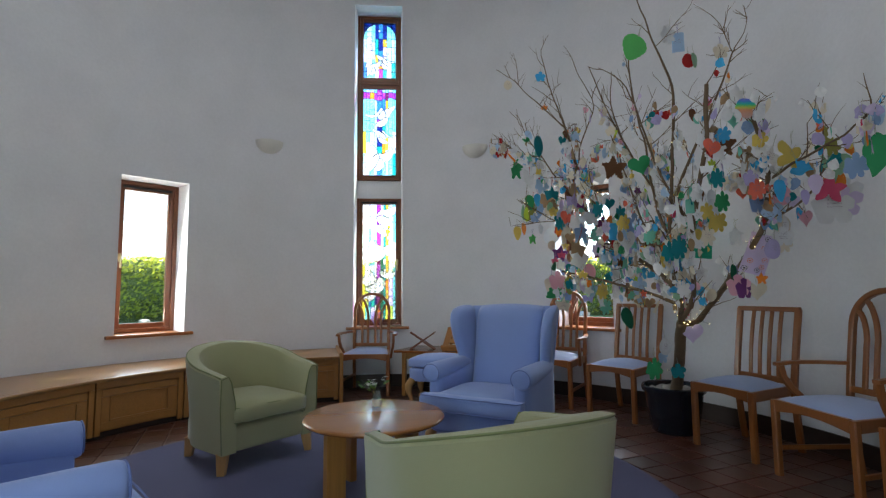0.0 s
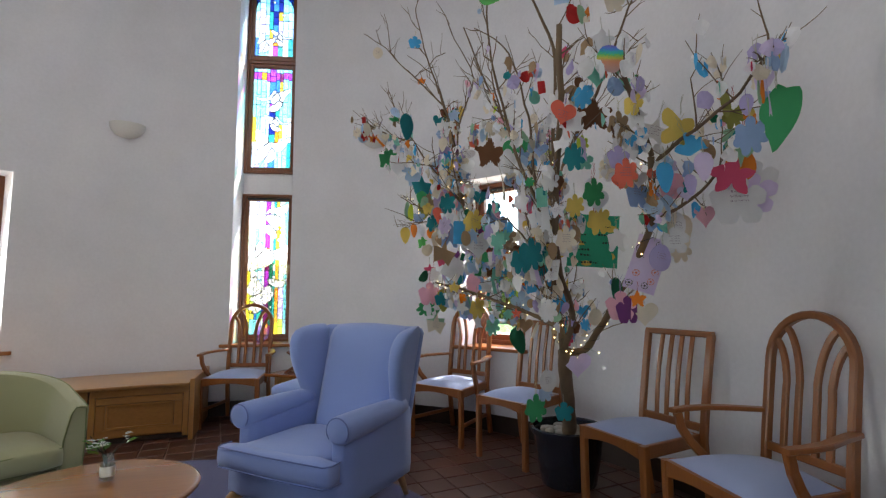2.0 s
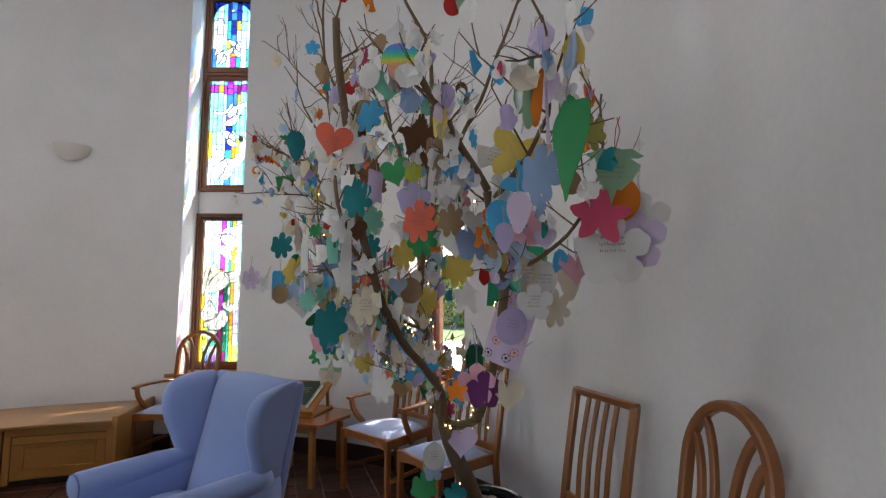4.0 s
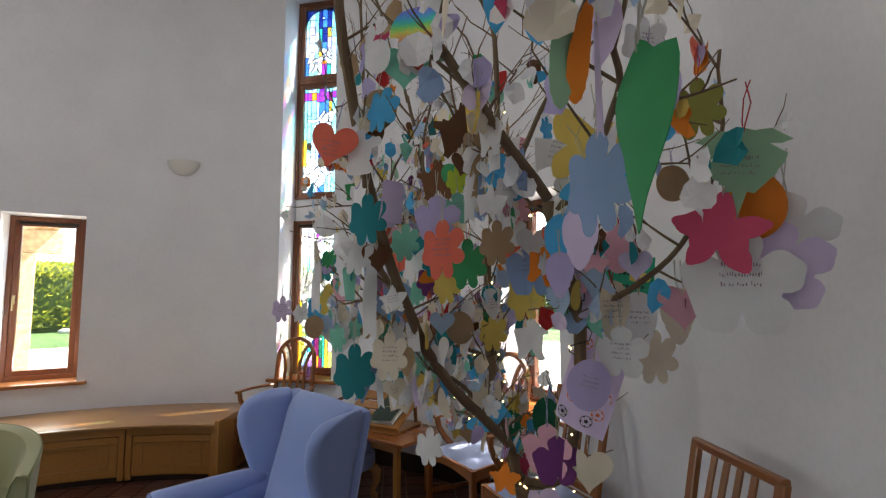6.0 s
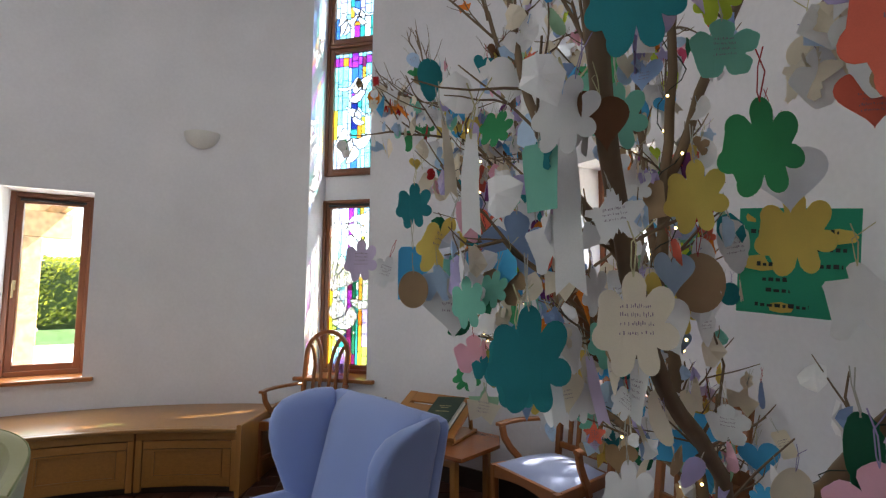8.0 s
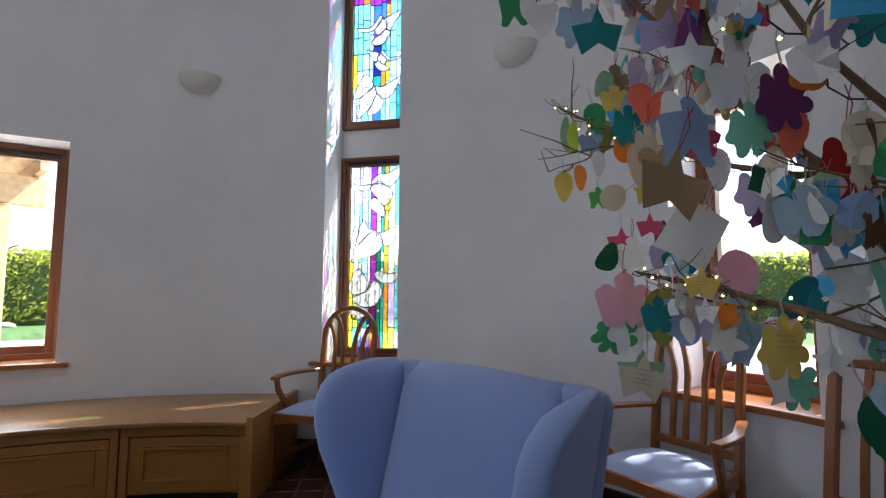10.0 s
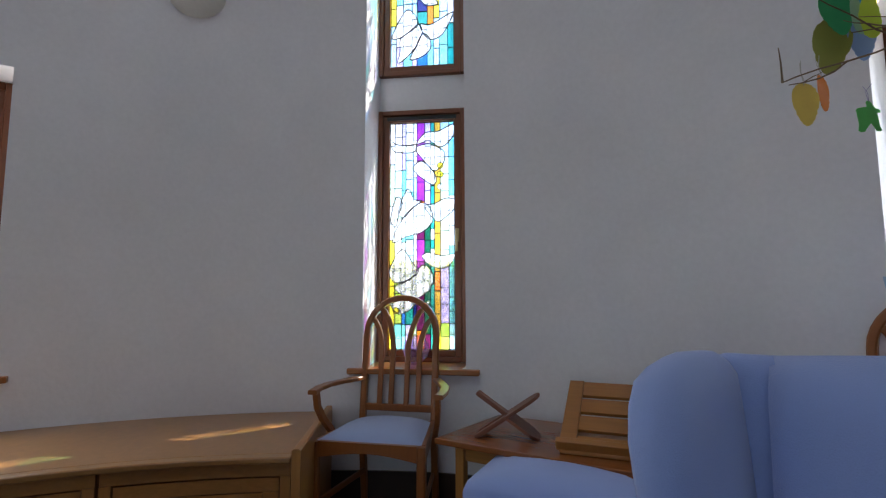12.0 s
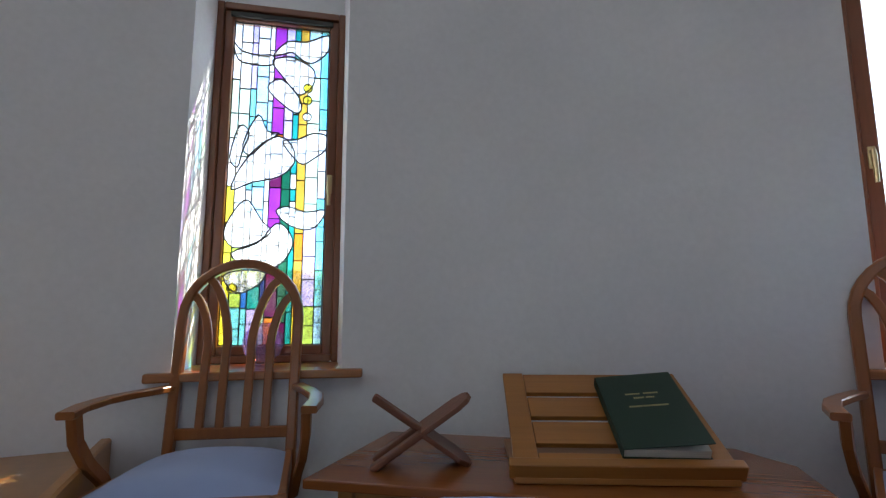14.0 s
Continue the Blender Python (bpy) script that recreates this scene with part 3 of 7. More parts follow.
win = thing("window_2", sw_pose, "tall narrow stained glass window with white doves in a wooden frame", "stained glass window", kind="structure")
g = sash(win, -half, half, Z_SW + 0.005, Z_SPAN, 1, w0=0.034, w1=0.044)
stained(win, *g, [
    (0.08, [("white", 2), ("pale", 2), ("white", 1.6), ("yellow", 3), ("yellow", 2)]),
    (0.11, [("white", 2), ("pale", 2), ("white", 2), ("lime", 1), ("lime", 1.2), ("aqua", 1)]),
    (0.06, [("lilac", 2), ("aqua", 3), ("white", 2), ("blue", 1.3), ("aqua", 1)]),
    (0.12, [("white", 1), ("sky", 2), ("aqua", 2), ("sky", 2), ("teal", 1.5), ("lilac", 1)]),
    (0.05, [("white", 2), ("sky", 2), ("white", 2), ("navy", 1), ("pale", 1)]),
    (0.12, [("purple", 4), ("orange", 0.7), ("plum", 1.2), ("purple", 2), ("plum", 2.4), ("orange", 0.9)]),
    (0.09, [("lilac", 1), ("purple", 1), ("lilac", 1.5), ("green", 2), ("green", 3), ("plum", 0.6)]),
    (0.06, [("teal", 3), ("teal", 2), ("white", 0.5), ("teal", 0.4), ("white", 0.5), ("teal", 3), ("teal", 1)]),
    (0.09, [("amber", 3), ("amber", 3), ("amber", 2), ("orange", 1), ("amber", 2), ("yellow", 1)]),
    (0.13, [("sky", 2), ("pale", 3), ("pale", 3), ("lilac", 2), ("lilac", 1), ("lime", 1.4)]),
    (0.08, [("aqua", 3), ("white", 2), ("aqua", 2), ("aqua", 1), ("sky", 1)]),
], [(d, 0.0, 0.0, 1.0, g[3] - g[2], False) for d in (DOVE_TOP, DOVE_MIDDLE, DOVE_LOW)],
    [(0.78, 0.80, 0.021, "yellow"), (0.78, 0.76, 0.021, "yellow"), (0.78, 0.705, 0.020, "white"), (0.11, 0.165, 0.022, "yellow"), (0.60, 0.20, 0.014, "white")], seed=4)

win = thing("window_4", sw_pose, "upper pair of stained glass lights with white doves and a purple cross", "stained glass window", kind="structure")
g = sash(win, -half, half, Z_UP, Z_TRANSOM, 1, vent=False, grip=False, w0=0.034, w1=0.044)
stained(win, *g, [
    (0.09, [("aqua", 0.3), ("purple", 0.6), ("aqua", 3), ("yellow", 2), ("sky", 2)]),
    (0.11, [("sky", 0.3), ("purple", 0.6), ("aqua", 2), ("aqua", 2), ("white", 2), ("lilac", 1)]),
    (0.14, [("sky", 0.3), ("orange", 0.6), ("aqua", 3), ("sky", 2), ("white", 1), ("aqua", 1)]),
    (0.08, [("aqua", 0.3), ("purple", 0.6), ("sky", 4), ("lilac", 2)]),
    (0.16, [("purple", 1.2), ("blue", 2), ("purple", 0.8), ("navy", 2), ("teal", 1), ("blue", 2)]),
    (0.10, [("sky", 0.3), ("purple", 0.6), ("blue", 2), ("teal", 2), ("orange", 1), ("aqua", 2)]),
    (0.09, [("aqua", 0.3), ("plum", 0.6), ("amber", 1), ("aqua", 2), ("yellow", 1), ("sky", 2)]),
    (0.13, [("sky", 0.3), ("purple", 0.6), ("aqua", 4), ("sky", 2), ("aqua", 2)]),
    (0.10, [("aqua", 0.3), ("purple", 0.6), ("aqua", 3), ("white", 2), ("teal", 2)]),
], [(DOVE, 0.05, 0.50, 0.92, 0.40, False), (DOVE_B, 0.02, 0.02, 0.96, 0.46, False), (DOVE, 0.3, 0.32, 0.7, 0.28, True)], [], seed=9)
g2 = sash(win, -half, half, Z_TRANSOM + 0.002, Z_TOP - 0.005, 1, vent=False, grip=False, w0=0.034, w1=0.044)
stained(win, *g2, [
    (0.10, [("aqua", 2), ("sky", 3), ("blue", 2)]),
    (0.16, [("sky", 2), ("lilac", 2), ("white", 2), ("aqua", 2)]),
    (0.10, [("aqua", 2), ("sky", 2), ("aqua", 2)]),
    (0.10, [("navy", 2), ("teal", 2), ("amber", 1), ("white", 2)]),
    (0.14, [("blue", 2), ("navy", 1.5), ("blue", 2), ("orange", 0.4), ("purple", 1.2)]),
    (0.12, [("navy", 2), ("amber", 1), ("lilac", 2), ("teal", 2)]),
    (0.14, [("aqua", 3), ("sky", 2), ("white", 2)]),
    (0.14, [("aqua", 2), ("sky", 3), ("teal", 2)]),
], [(DOVE_B, 0.05, 0.03, 0.5, 0.30, False), (DOVE, 0.42, 0.10, 0.55, 0.28, True)], [(0.48, 0.86, 0.018, "white"), (0.25, 0.7, 0.015, "white"), (0.72, 0.66, 0.015, "white")], seed=12, arch=True)

bm = new_box(-half, half, 0.0, 0.10, Z_SPAN + 0.002, Z_UP - 0.002)
ob = part("spandrel_panel", bm, M_WALL)
ob.matrix_world = sw_pose
tagged(ob, "white plastered panel between the stained glass windows", "wall panel", kind="structure")


# ---- wall lamps ----
def wall_lamp(a, z):
    t = thing("wall_lamp", facing(RAD, a, z), "off-white plaster half-bowl uplighter on the wall", "wall lamp", "wall uplighters")
    bm = bmesh.new()
    n, rows = 20, []
    for th in (0.0, 0.25, 0.5, 0.75, 1.0, 1.2, 1.4, 1.54):
        rows.append([bm.verts.new((0.165 * math.cos(th) * math.cos(math.pi * k / n), -0.13 * math.cos(th) * math.sin(math.pi * k / n), -0.15 * math.sin(th))) for k in range(n + 1)])
    inn = [[bm.verts.new((v.co.x * 0.93, v.co.y * 0.93, v.co.z * 0.93 + 0.001)) for v in r] for r in rows]
    for p, q in zip(rows, rows[1:]):
        for k in range(n):
            bm.faces.new((p[k], p[k + 1], q[k + 1], q[k]))
    for p, q in zip(inn, inn[1:]):
        for k in range(n):
            bm.faces.new((p[k], q[k], q[k + 1], p[k + 1]))
    for k in range(n):
        bm.faces.new((rows[0][k], inn[0][k], inn[0][k + 1], rows[0][k + 1]))
    part("bowl", bm, M_LAMP, t, smooth=True, auto=True)
    part("bracket", new_box(-0.05, 0.05, -0.035, -0.002, -0.07, -0.01, bevel=0.004), M_LAMP, t)


wall_lamp(-32.8, 3.04)
wall_lamp(11.55, 3.03)


# ---- the curved window bench with its cabinets ----
def bench_front(a):
    """How far the bench front stands from the middle of the room."""
    return 2.57 - 0.10 * max(0.0, min(1.0, (-55.0 - a) / 40.0))


BENCH_A = (-112.0, -18.2)
BENCH_Z = 0.490
seat = thing("window_seat", Matrix.Identity(4), "long curved oak bench top under the windows", "window seat")
for nm, r0, r1, top in (("seat_board", 0.034, None, BENCH_Z - 0.001), ("nosing", -0.028, 0.033, BENCH_Z)):
    bm = bmesh.new()
    arc(bm, *BENCH_A, lambda a: bench_front(a) + r0, (lambda a: RAD - 0.003) if r1 is None else (lambda a: bench_front(a) + r1), BENCH_Z - 0.028, top, 1.5)
    ob = part(nm, bm, M_TOP, seat)
    bv = ob.modifiers.new("bevel", "BEVEL")
    bv.width, bv.segments, bv.limit_method = (0.001, 1, "ANGLE") if r1 is None else (0.008, 3, "ANGLE")


def bench_cabinet(a0, a1):
    am = (a0 + a1) / 2
    t = thing("bench_cabinet", Matrix.Identity(4), "golden oak bench cabinet with a recessed moulded panel", "cabinet", "cabinets under the bench")
    f = bench_front
    bm = bmesh.new()
    arc(bm, a0, a1, lambda a: f(a) + 0.035, RAD - 0.004, 0.05, 0.46)
    part("body", bm, M_OAK, t)
    bm = bmesh.new()
    arc(bm, a0, a1, lambda a: f(a) + 0.055, lambda a: f(a) + 0.075, 0.0, 0.06)
    part("plinth", bm, M_SKIRT, t, "dark recessed plinth")
    bm = bmesh.new()
    arc(bm, a0 + 0.05, a1 - 0.05, lambda a: f(a) + 0.006, lambda a: f(a) + 0.034, 0.405, 0.461)
    part("top_rail", bm, M_OAK, t)
    for s, (b0, b1) in enumerate(((a0 + 0.05, a0 + 1.0), (a1 - 1.0, a1 - 0.05))):
        bm = bmesh.new()
        arc(bm, b0, b1, lambda a: f(a) + 0.004, lambda a: f(a) + 0.034, 0.03, 0.404, 0.5)
        part("stile", bm, M_OAK_V, t)
    d = thing("door", Matrix.Identity(4), "", "")
    d.parent = t
    bm = bmesh.new()
    arc(bm, a0 + 1.15, a1 - 1.15, lambda a: f(a) + 0.012, lambda a: f(a) + 0.032, 0.338, 0.394)
    arc(bm, a0 + 1.15, a1 - 1.15, lambda a: f(a) + 0.012, lambda a: f(a) + 0.032, 0.065, 0.125)
    arc(bm, a0 + 1.15, a0 + 2.6, lambda a: f(a) + 0.012, lambda a: f(a) + 0.032, 0.1255, 0.3345, 0.7)
    arc(bm, a1 - 2.6, a1 - 1.15, lambda a: f(a) + 0.012, lambda a: f(a) + 0.032, 0.1255, 0.3345, 0.7)
    bmesh.ops.recalc_face_normals(bm, faces=bm.faces)
    me = bpy.data.meshes.new("door")
    bm.to_mesh(me)
    bm.free()
    me.materials.append(M_OAK)
    bpy.data.objects.remove(d)
    d = new("door", me)
    d.parent = t
    for z0, z1 in ((0.318, 0.333), (0.127, 0.142)):
        bm = bmesh.new()
        arc(bm, a0 + 2.65, a1 - 2.65, lambda a: f(a) + 0.008, lambda a: f(a) + 0.03, z0, z1)
        part("moulding", bm, M_OAK, d)
    for b0, b1 in ((a0 + 2.65, a0 + 2.95), (a1 - 2.95, a1 - 2.65)):
        bm = bmesh.new()
        arc(bm, b0, b1, lambda a: f(a) + 0.008, lambda a: f(a) + 0.03, 0.143, 0.317, 0.3)
        part("moulding", bm, M_OAK_V, d)
    bm = bmesh.new()
    arc(bm, a0 + 2.9, a1 - 2.9, lambda a: f(a) + 0.022, lambda a: f(a) + 0.033, 0.14, 0.32)
    part("panel", bm, M_OAK, d)


for a0, a1 in ((-35.0, -18.3), (-51.6, -35.2), (-68.0, -51.8), (-84.5, -68.2), (-98.0, -84.7), (-111.8, -98.2)):
    bench_cabinet(a0, a1)

# upright board that closes the bench, a little higher than its top
bm = bmesh.new()
fr, bk = polar(bench_front(-17.0) - 0.035, -17.6), polar(RAD - 0.015, -18.4)
bar(bm, [(fr.x, fr.y, 0.262), (bk.x, bk.y, 0.262)], 0.038, 0.525, (0, 0, 1))
ob = part("bench_end_panel", bm, M_OAK_V)
tagged(ob, "upright oak end panel closing the window bench", "panel")

# unseen glazed double door behind, assumed so that light has a way in
dr = thing("door_1", facing(RAD + 0.2, 180.0), "unseen glazed double door in stained wood, added behind as a light source", "door", kind="structure")
dw = RAD * math.sin(radians(14.0)) - 0.01
for s in (-1, 1):
    leaf = part("door_leaf", new_box(min(s * 0.004, s * 0.11), max(s * 0.004, s * 0.11), -0.02, 0.02, 0.004, 2.15, bevel=0.004), M_FRAME, dr)
    part("stile", new_box(min(s * (dw - 0.11), s * dw), max(s * (dw - 0.11), s * dw), -0.02, 0.02, 0.004, 2.15, bevel=0.004), M_FRAME, leaf)
    for z0, z1 in ((0.004, 0.20), (0.95, 1.05), (2.05, 2.15)):
        part("rail", new_box(min(s * 0.111, s * (dw - 0.111)), max(s * 0.111, s * (dw - 0.111)), -0.018, 0.018, z0, z1, bevel=0.004), M_FRAME_H, leaf)
    pn = part("pane", new_box(min(s * 0.10, s * (dw - 0.10)), max(s * 0.10, s * (dw - 0.10)), -0.003, 0.003, 0.19, 2.06), M_PANE, leaf)
    pn.visible_shadow = False


# ---- wooden chairs ----
def seat_pad(t, w_front, w_back, y0, y1, z, mat):
    """A domed upholstered drop-in seat."""
    bm = bmesh.new()
    n, rows = 10, []
    for i in range(n + 1):
        v = i / n
        w = (w_front + (w_back - w_front) * v) / 2
        row = []
        for k in range(n + 1):
            u = k / n
            d = min(1.0, 4.5 * min(u, 1 - u)) * min(1.0, 4.5 * min(v, 1 - v))
            dome = 0.010 + 0.052 * (math.sin(math.pi * u) * math.sin(math.pi * v)) ** 0.55 if 0 < u < 1 and 0 < v < 1 else 0.0
            row.append(bm.verts.new((-w + 2 * w * u, y0 + (y1 - y0) * v, z + dome)))
        rows.append(row)
    for p, q in zip(rows, rows[1:]):
        for k in range(n):
            bm.faces.new((p[k], p[k + 1], q[k + 1], q[k]))
    ring = rows[0] + [r[-1] for r in rows[1:]] + rows[-1][-2::-1] + [r[0] for r in rows[-2:0:-1]]
    low = [bm.verts.new(v.co - Vector((0, 0, 0.03))) for v in ring]
    for k in range(len(ring)):
        bm.faces.new((ring[k], low[k], low[(k + 1) % len(ring)], ring[(k + 1) % len(ring)]))
    bm.faces.new(low)
    part("seat", bm, mat, t, "pale blue cloth seat pad", smooth=True, auto=True)


def seat_frame(t, wf, wb, y0, y1, top=0.472, low=True):
    """Four legs, seat rails and low stretchers."""
    for s in (-1, 1):
        bm = bmesh.new()
        bar(bm, [(s * (wf / 2 - 0.02), y0 + 0.02, 0.0), (s * (wf / 2 - 0.02), y0 + 0.02, top - 0.004)], 0.042, 0.042, (0, 1, 0))
        part("front_leg", bm, M_CHAIR, t)
    bm = bmesh.new()
    pts = [(-wf / 2 + 0.04, top - 0.075)] + [(-wf / 2 + 0.04 + (wf - 0.08) * k / 8, top - 0.075 + 0.028 * math.sin(math.pi * k / 8)) for k in range(1, 8)] + [(wf / 2 - 0.04, top - 0.075), (wf / 2 - 0.04, top), (-wf / 2 + 0.04, top)]
    prism(bm, pts, Matrix.Translation((0, y0 + 0.015, 0)) @ Matrix.Rotation(radians(90), 4, "X"), 0.024)
    part("front_rail", bm, M_CHAIR, t)
    for s in (-1, 1):
        bm = bmesh.new()
        bar(bm, [(s * (wf / 2 - 0.015), y0 + 0.04, top - 0.036), (s * (wb / 2 - 0.015), y1 - 0.02, top - 0.036)], 0.024, 0.07, (0, 0, 1))
        part("side_rail", bm, M_CHAIR, t)
        if not low:
            continue
        bm = bmesh.new()
        bar(bm, [(s * (wf / 2 - 0.02), y0 + 0.03, 0.17), (s * (wb / 2 - 0.02), y1, 0.17)], 0.018, 0.03, (0, 0, 1))
        part("stretcher", bm, M_CHAIR, t)
    bm = bmesh.new()
    bar(bm, [(-wb / 2 + 0.03, y1 - 0.01, top - 0.036), (wb / 2 - 0.03, y1 - 0.01, top - 0.036)], 0.022, 0.06, (0, 0, 1))
    part("back_rail", bm, M_CHAIR, t)


def rake(y1, z, top, lean=0.10):
    """How far back the backrest stands at height z."""
    return y1 + (0.0 if z < 0.44 else lean * ((z - 0.44) / (top - 0.44)) ** 1.15) + (0.05 * (1 - z / 0.44) ** 1.5 if z < 0.44 else 0.0)


def slat_chair(label):
    t = thing("dining_chair", Matrix.Identity(4), label, "chair", "chairs along the wall")
    wf, wb, y0, y1, top = 0.50, 0.43, -0.29, 0.20, 1.02
    seat_frame(t, wf, wb, y0, y1, low=False)
    seat_pad(t, wf - 0.03, wb - 0.06, y0 + 0.03, y1 - 0.03, 0.466, M_SEAT)
    for s in (-1, 1):
        bm = bmesh.new()
        bar(bm, [(s * (wb / 2 + 0.012 * (z / top)), rake(y1, z, top), z) for z in (0, 0.1, 0.22, 0.34, 0.44, 0.55, 0.7, 0.85, top)], 0.032, 0.045, (1, 0, 0))
        part("back_leg", bm, M_CHAIR, t)
    bm = bmesh.new()
    bar(bm, [(-wb / 2 - 0.024, rake(y1, top, top), top), (wb / 2 + 0.024, rake(y1, top, top), top)], 0.034, 0.036, (0, 0, 1))
    part("top_rail", bm, M_CHAIR, t)
    bm = bmesh.new()
    bar(bm, [(-wb / 2, rake(y1, 0.5, top), 0.5), (wb / 2, rake(y1, 0.5, top), 0.5)], 0.022, 0.045, (0, 0, 1))
    part("lower_rail", bm, M_CHAIR, t)
    for k in range(4):
        x = -0.108 + 0.072 * k
        bm = bmesh.new()
        bar(bm, [(x, rake(y1, z, top) - 0.012 * math.sin(math.pi * (z - 0.5) / 0.52), z) for z in (0.5, 0.6, 0.7, 0.8, 0.9, top - 0.015)], 0.014, 0.028, (1, 0, 0))
        part("back_slat", bm, M_CHAIR, t)
    return t


def arch_chair(label):
    t = thing("arched_armchair", Matrix.Identity(4), label, "armchair", "arched chairs")
    wf, wb, y0, y1, top = 0.575, 0.45, -0.29, 0.22, 1.16
    seat_frame(t, wf, wb, y0, y1)
    seat_pad(t, wf - 0.03, wb - 0.04, y0 + 0.03, y1 - 0.03, 0.466, M_SEAT)
    half = wb / 2 - 0.012
    spring = top - half
    Y = lambda z: rake(y1, z, top, 0.10)
    hoop = [(-half, Y(z), z) for z in (0, 0.15, 0.3, 0.44, 0.6, 0.75, 0.88)]
    hoop += [(-half * math.cos(k * math.pi / 16), Y(spring + half * math.sin(k * math.pi / 16)), spring + half * math.sin(k * math.pi / 16)) for k in range(17)]
    hoop += [(half, Y(z), z) for z in (0.88, 0.75, 0.6, 0.44, 0.3, 0.15, 0)]
    bm = bmesh.new()
    bar(bm, hoop, 0.036, 0.042, (0, 1, 0))
    part("hoop_back", bm, M_CHAIR, t, "bent hoop of back posts and arched crest")
    bm = bmesh.new()
    bar(bm, [(-half + 0.015, Y(0.53), 0.53), (half - 0.015, Y(0.53), 0.53)], 0.022, 0.04, (0, 0, 1))
    part("lower_rail", bm, M_CHAIR, t)
    for s in (-1, 1):
        for x_low, ang, z_turn in ((0.042, 48, 0.80), (0.112, 26, 0.80)):
            ex, ez = half * math.cos(radians(ang)), spring + half * math.sin(radians(ang))
            pts = [(s * (x_low + 0.004), Y(z), z) for z in (0.54, 0.62, 0.70, z_turn)]
            for k in range(1, 8):
                u = k / 7
                x = x_low + (ex - 0.01 - x_low) * u ** 1.9
                z = z_turn + (ez - 0.008 - z_turn) * (1 - (1 - u) ** 1.35)
                pts.append((s * x, Y(z), z))
            bm = bmesh.new()
            bar(bm, pts, 0.030, 0.022, (0, 1, 0))
            part("back_splat", bm, M_CHAIR, t)
    for s in (-1, 1):
        bm = bmesh.new()
        pts = [(s * 0.225, Y(0.69) + 0.0, 0.690), (s * 0.285, 0.10, 0.692), (s * 0.325, 0.0, 0.690), (s * 0.338, -0.10, 0.686), (s * 0.330, -0.19, 0.680)]
        bar(bm, pts, 0.048, 0.022, (0, 0, 1))
        part("arm", bm, M_CHAIR, t)
        bm = bmesh.new()
        bar(bm, [(s * 0.320, -0.165, 0.672), (s * 0.318, -0.15, 0.60), (s * 0.305, -0.11, 0.53), (s * 0.285, -0.06, 0.47), (s * 0.27, -0.03, 0.40)], 0.042, 0.028, (1, 0, 0))
        part("arm_post", bm, M_CHAIR, t)
    return t


# ---- upholstered chairs ----
def pad(t, name, x0, x1, y0, y1, z0, z1, r, mat, label="", dome=0.0):
    bm = bmesh.new()
    box(bm, x0, x1, y0, y1, z0, z1)
    bmesh.ops.subdivide_edges(bm, edges=bm.edges[:], cuts=5, use_grid_fill=True)
    c, hx = Vector(((x0 + x1) / 2, (y0 + y1) / 2, (z0 + z1) / 2)), Vector(((x1 - x0) / 2, (y1 - y0) / 2, (z1 - z0) / 2))
    for v in bm.verts:
        p = v.co - c
        q = Vector([max(-h + r, min(h - r, a)) for a, h in zip(p, hx)])
        d = p - q
        if d.length > 1e-6:
            v.co = c + q + d.normalized() * r
        if dome and p.z > 0:
            v.co.z += dome * max(0, 1 - (p.x / hx.x) ** 2) * max(0, 1 - (p.y / hx.y) ** 2)
    return part(name, bm, mat, t, label, smooth=True)


def piping(t, pts, mat, r=0.005):
    bm = bmesh.new()
    tube(bm, pts, r, 6)
    part("piping", bm, mat, t, smooth=True)


def rounded_slab(bm, levels, n_end=6):
    """A padded panel: at each level (z, rear point, front point, thickness, inset) a rounded flat ring; closed above and below."""
    rings = []
    for z, rear, front, th, inset in levels:
        rear, front = Vector(rear), Vector(front)
        d = (front - rear).normalized()
        s = Vector((-d.y, d.x))
        r = max(0.002, th / 2 - inset)
        a, b = rear + d * (th / 2), front - d * (th / 2)
        ring = []
        for c, turn in ((b, -math.pi / 2), (a, math.pi / 2)):
            for k in range(n_end + 1):
                w = turn + math.pi * k / n_end
                q = c + (d * math.cos(w) + s * math.sin(w)) * r
                ring.append(bm.verts.new((q.x, q.y, z)))
            if c is b:
                for k in range(1, 4):
                    q = b.lerp(a, k / 4) + s * r
                    ring.append(bm.verts.new((q.x, q.y, z)))
        for k in range(1, 4):
            q = a.lerp(b, k / 4) - s * r
            ring.append(bm.verts.new((q.x, q.y, z)))
        rings.append(ring)
    m = len(rings[0])
    for p, q in zip(rings, rings[1:]):
        for k in range(m):
            bm.faces.new((p[k], p[(k + 1) % m], q[(k + 1) % m], q[k]))
    bm.faces.new(rings[0][::-1])
    bm.faces.new(rings[-1])


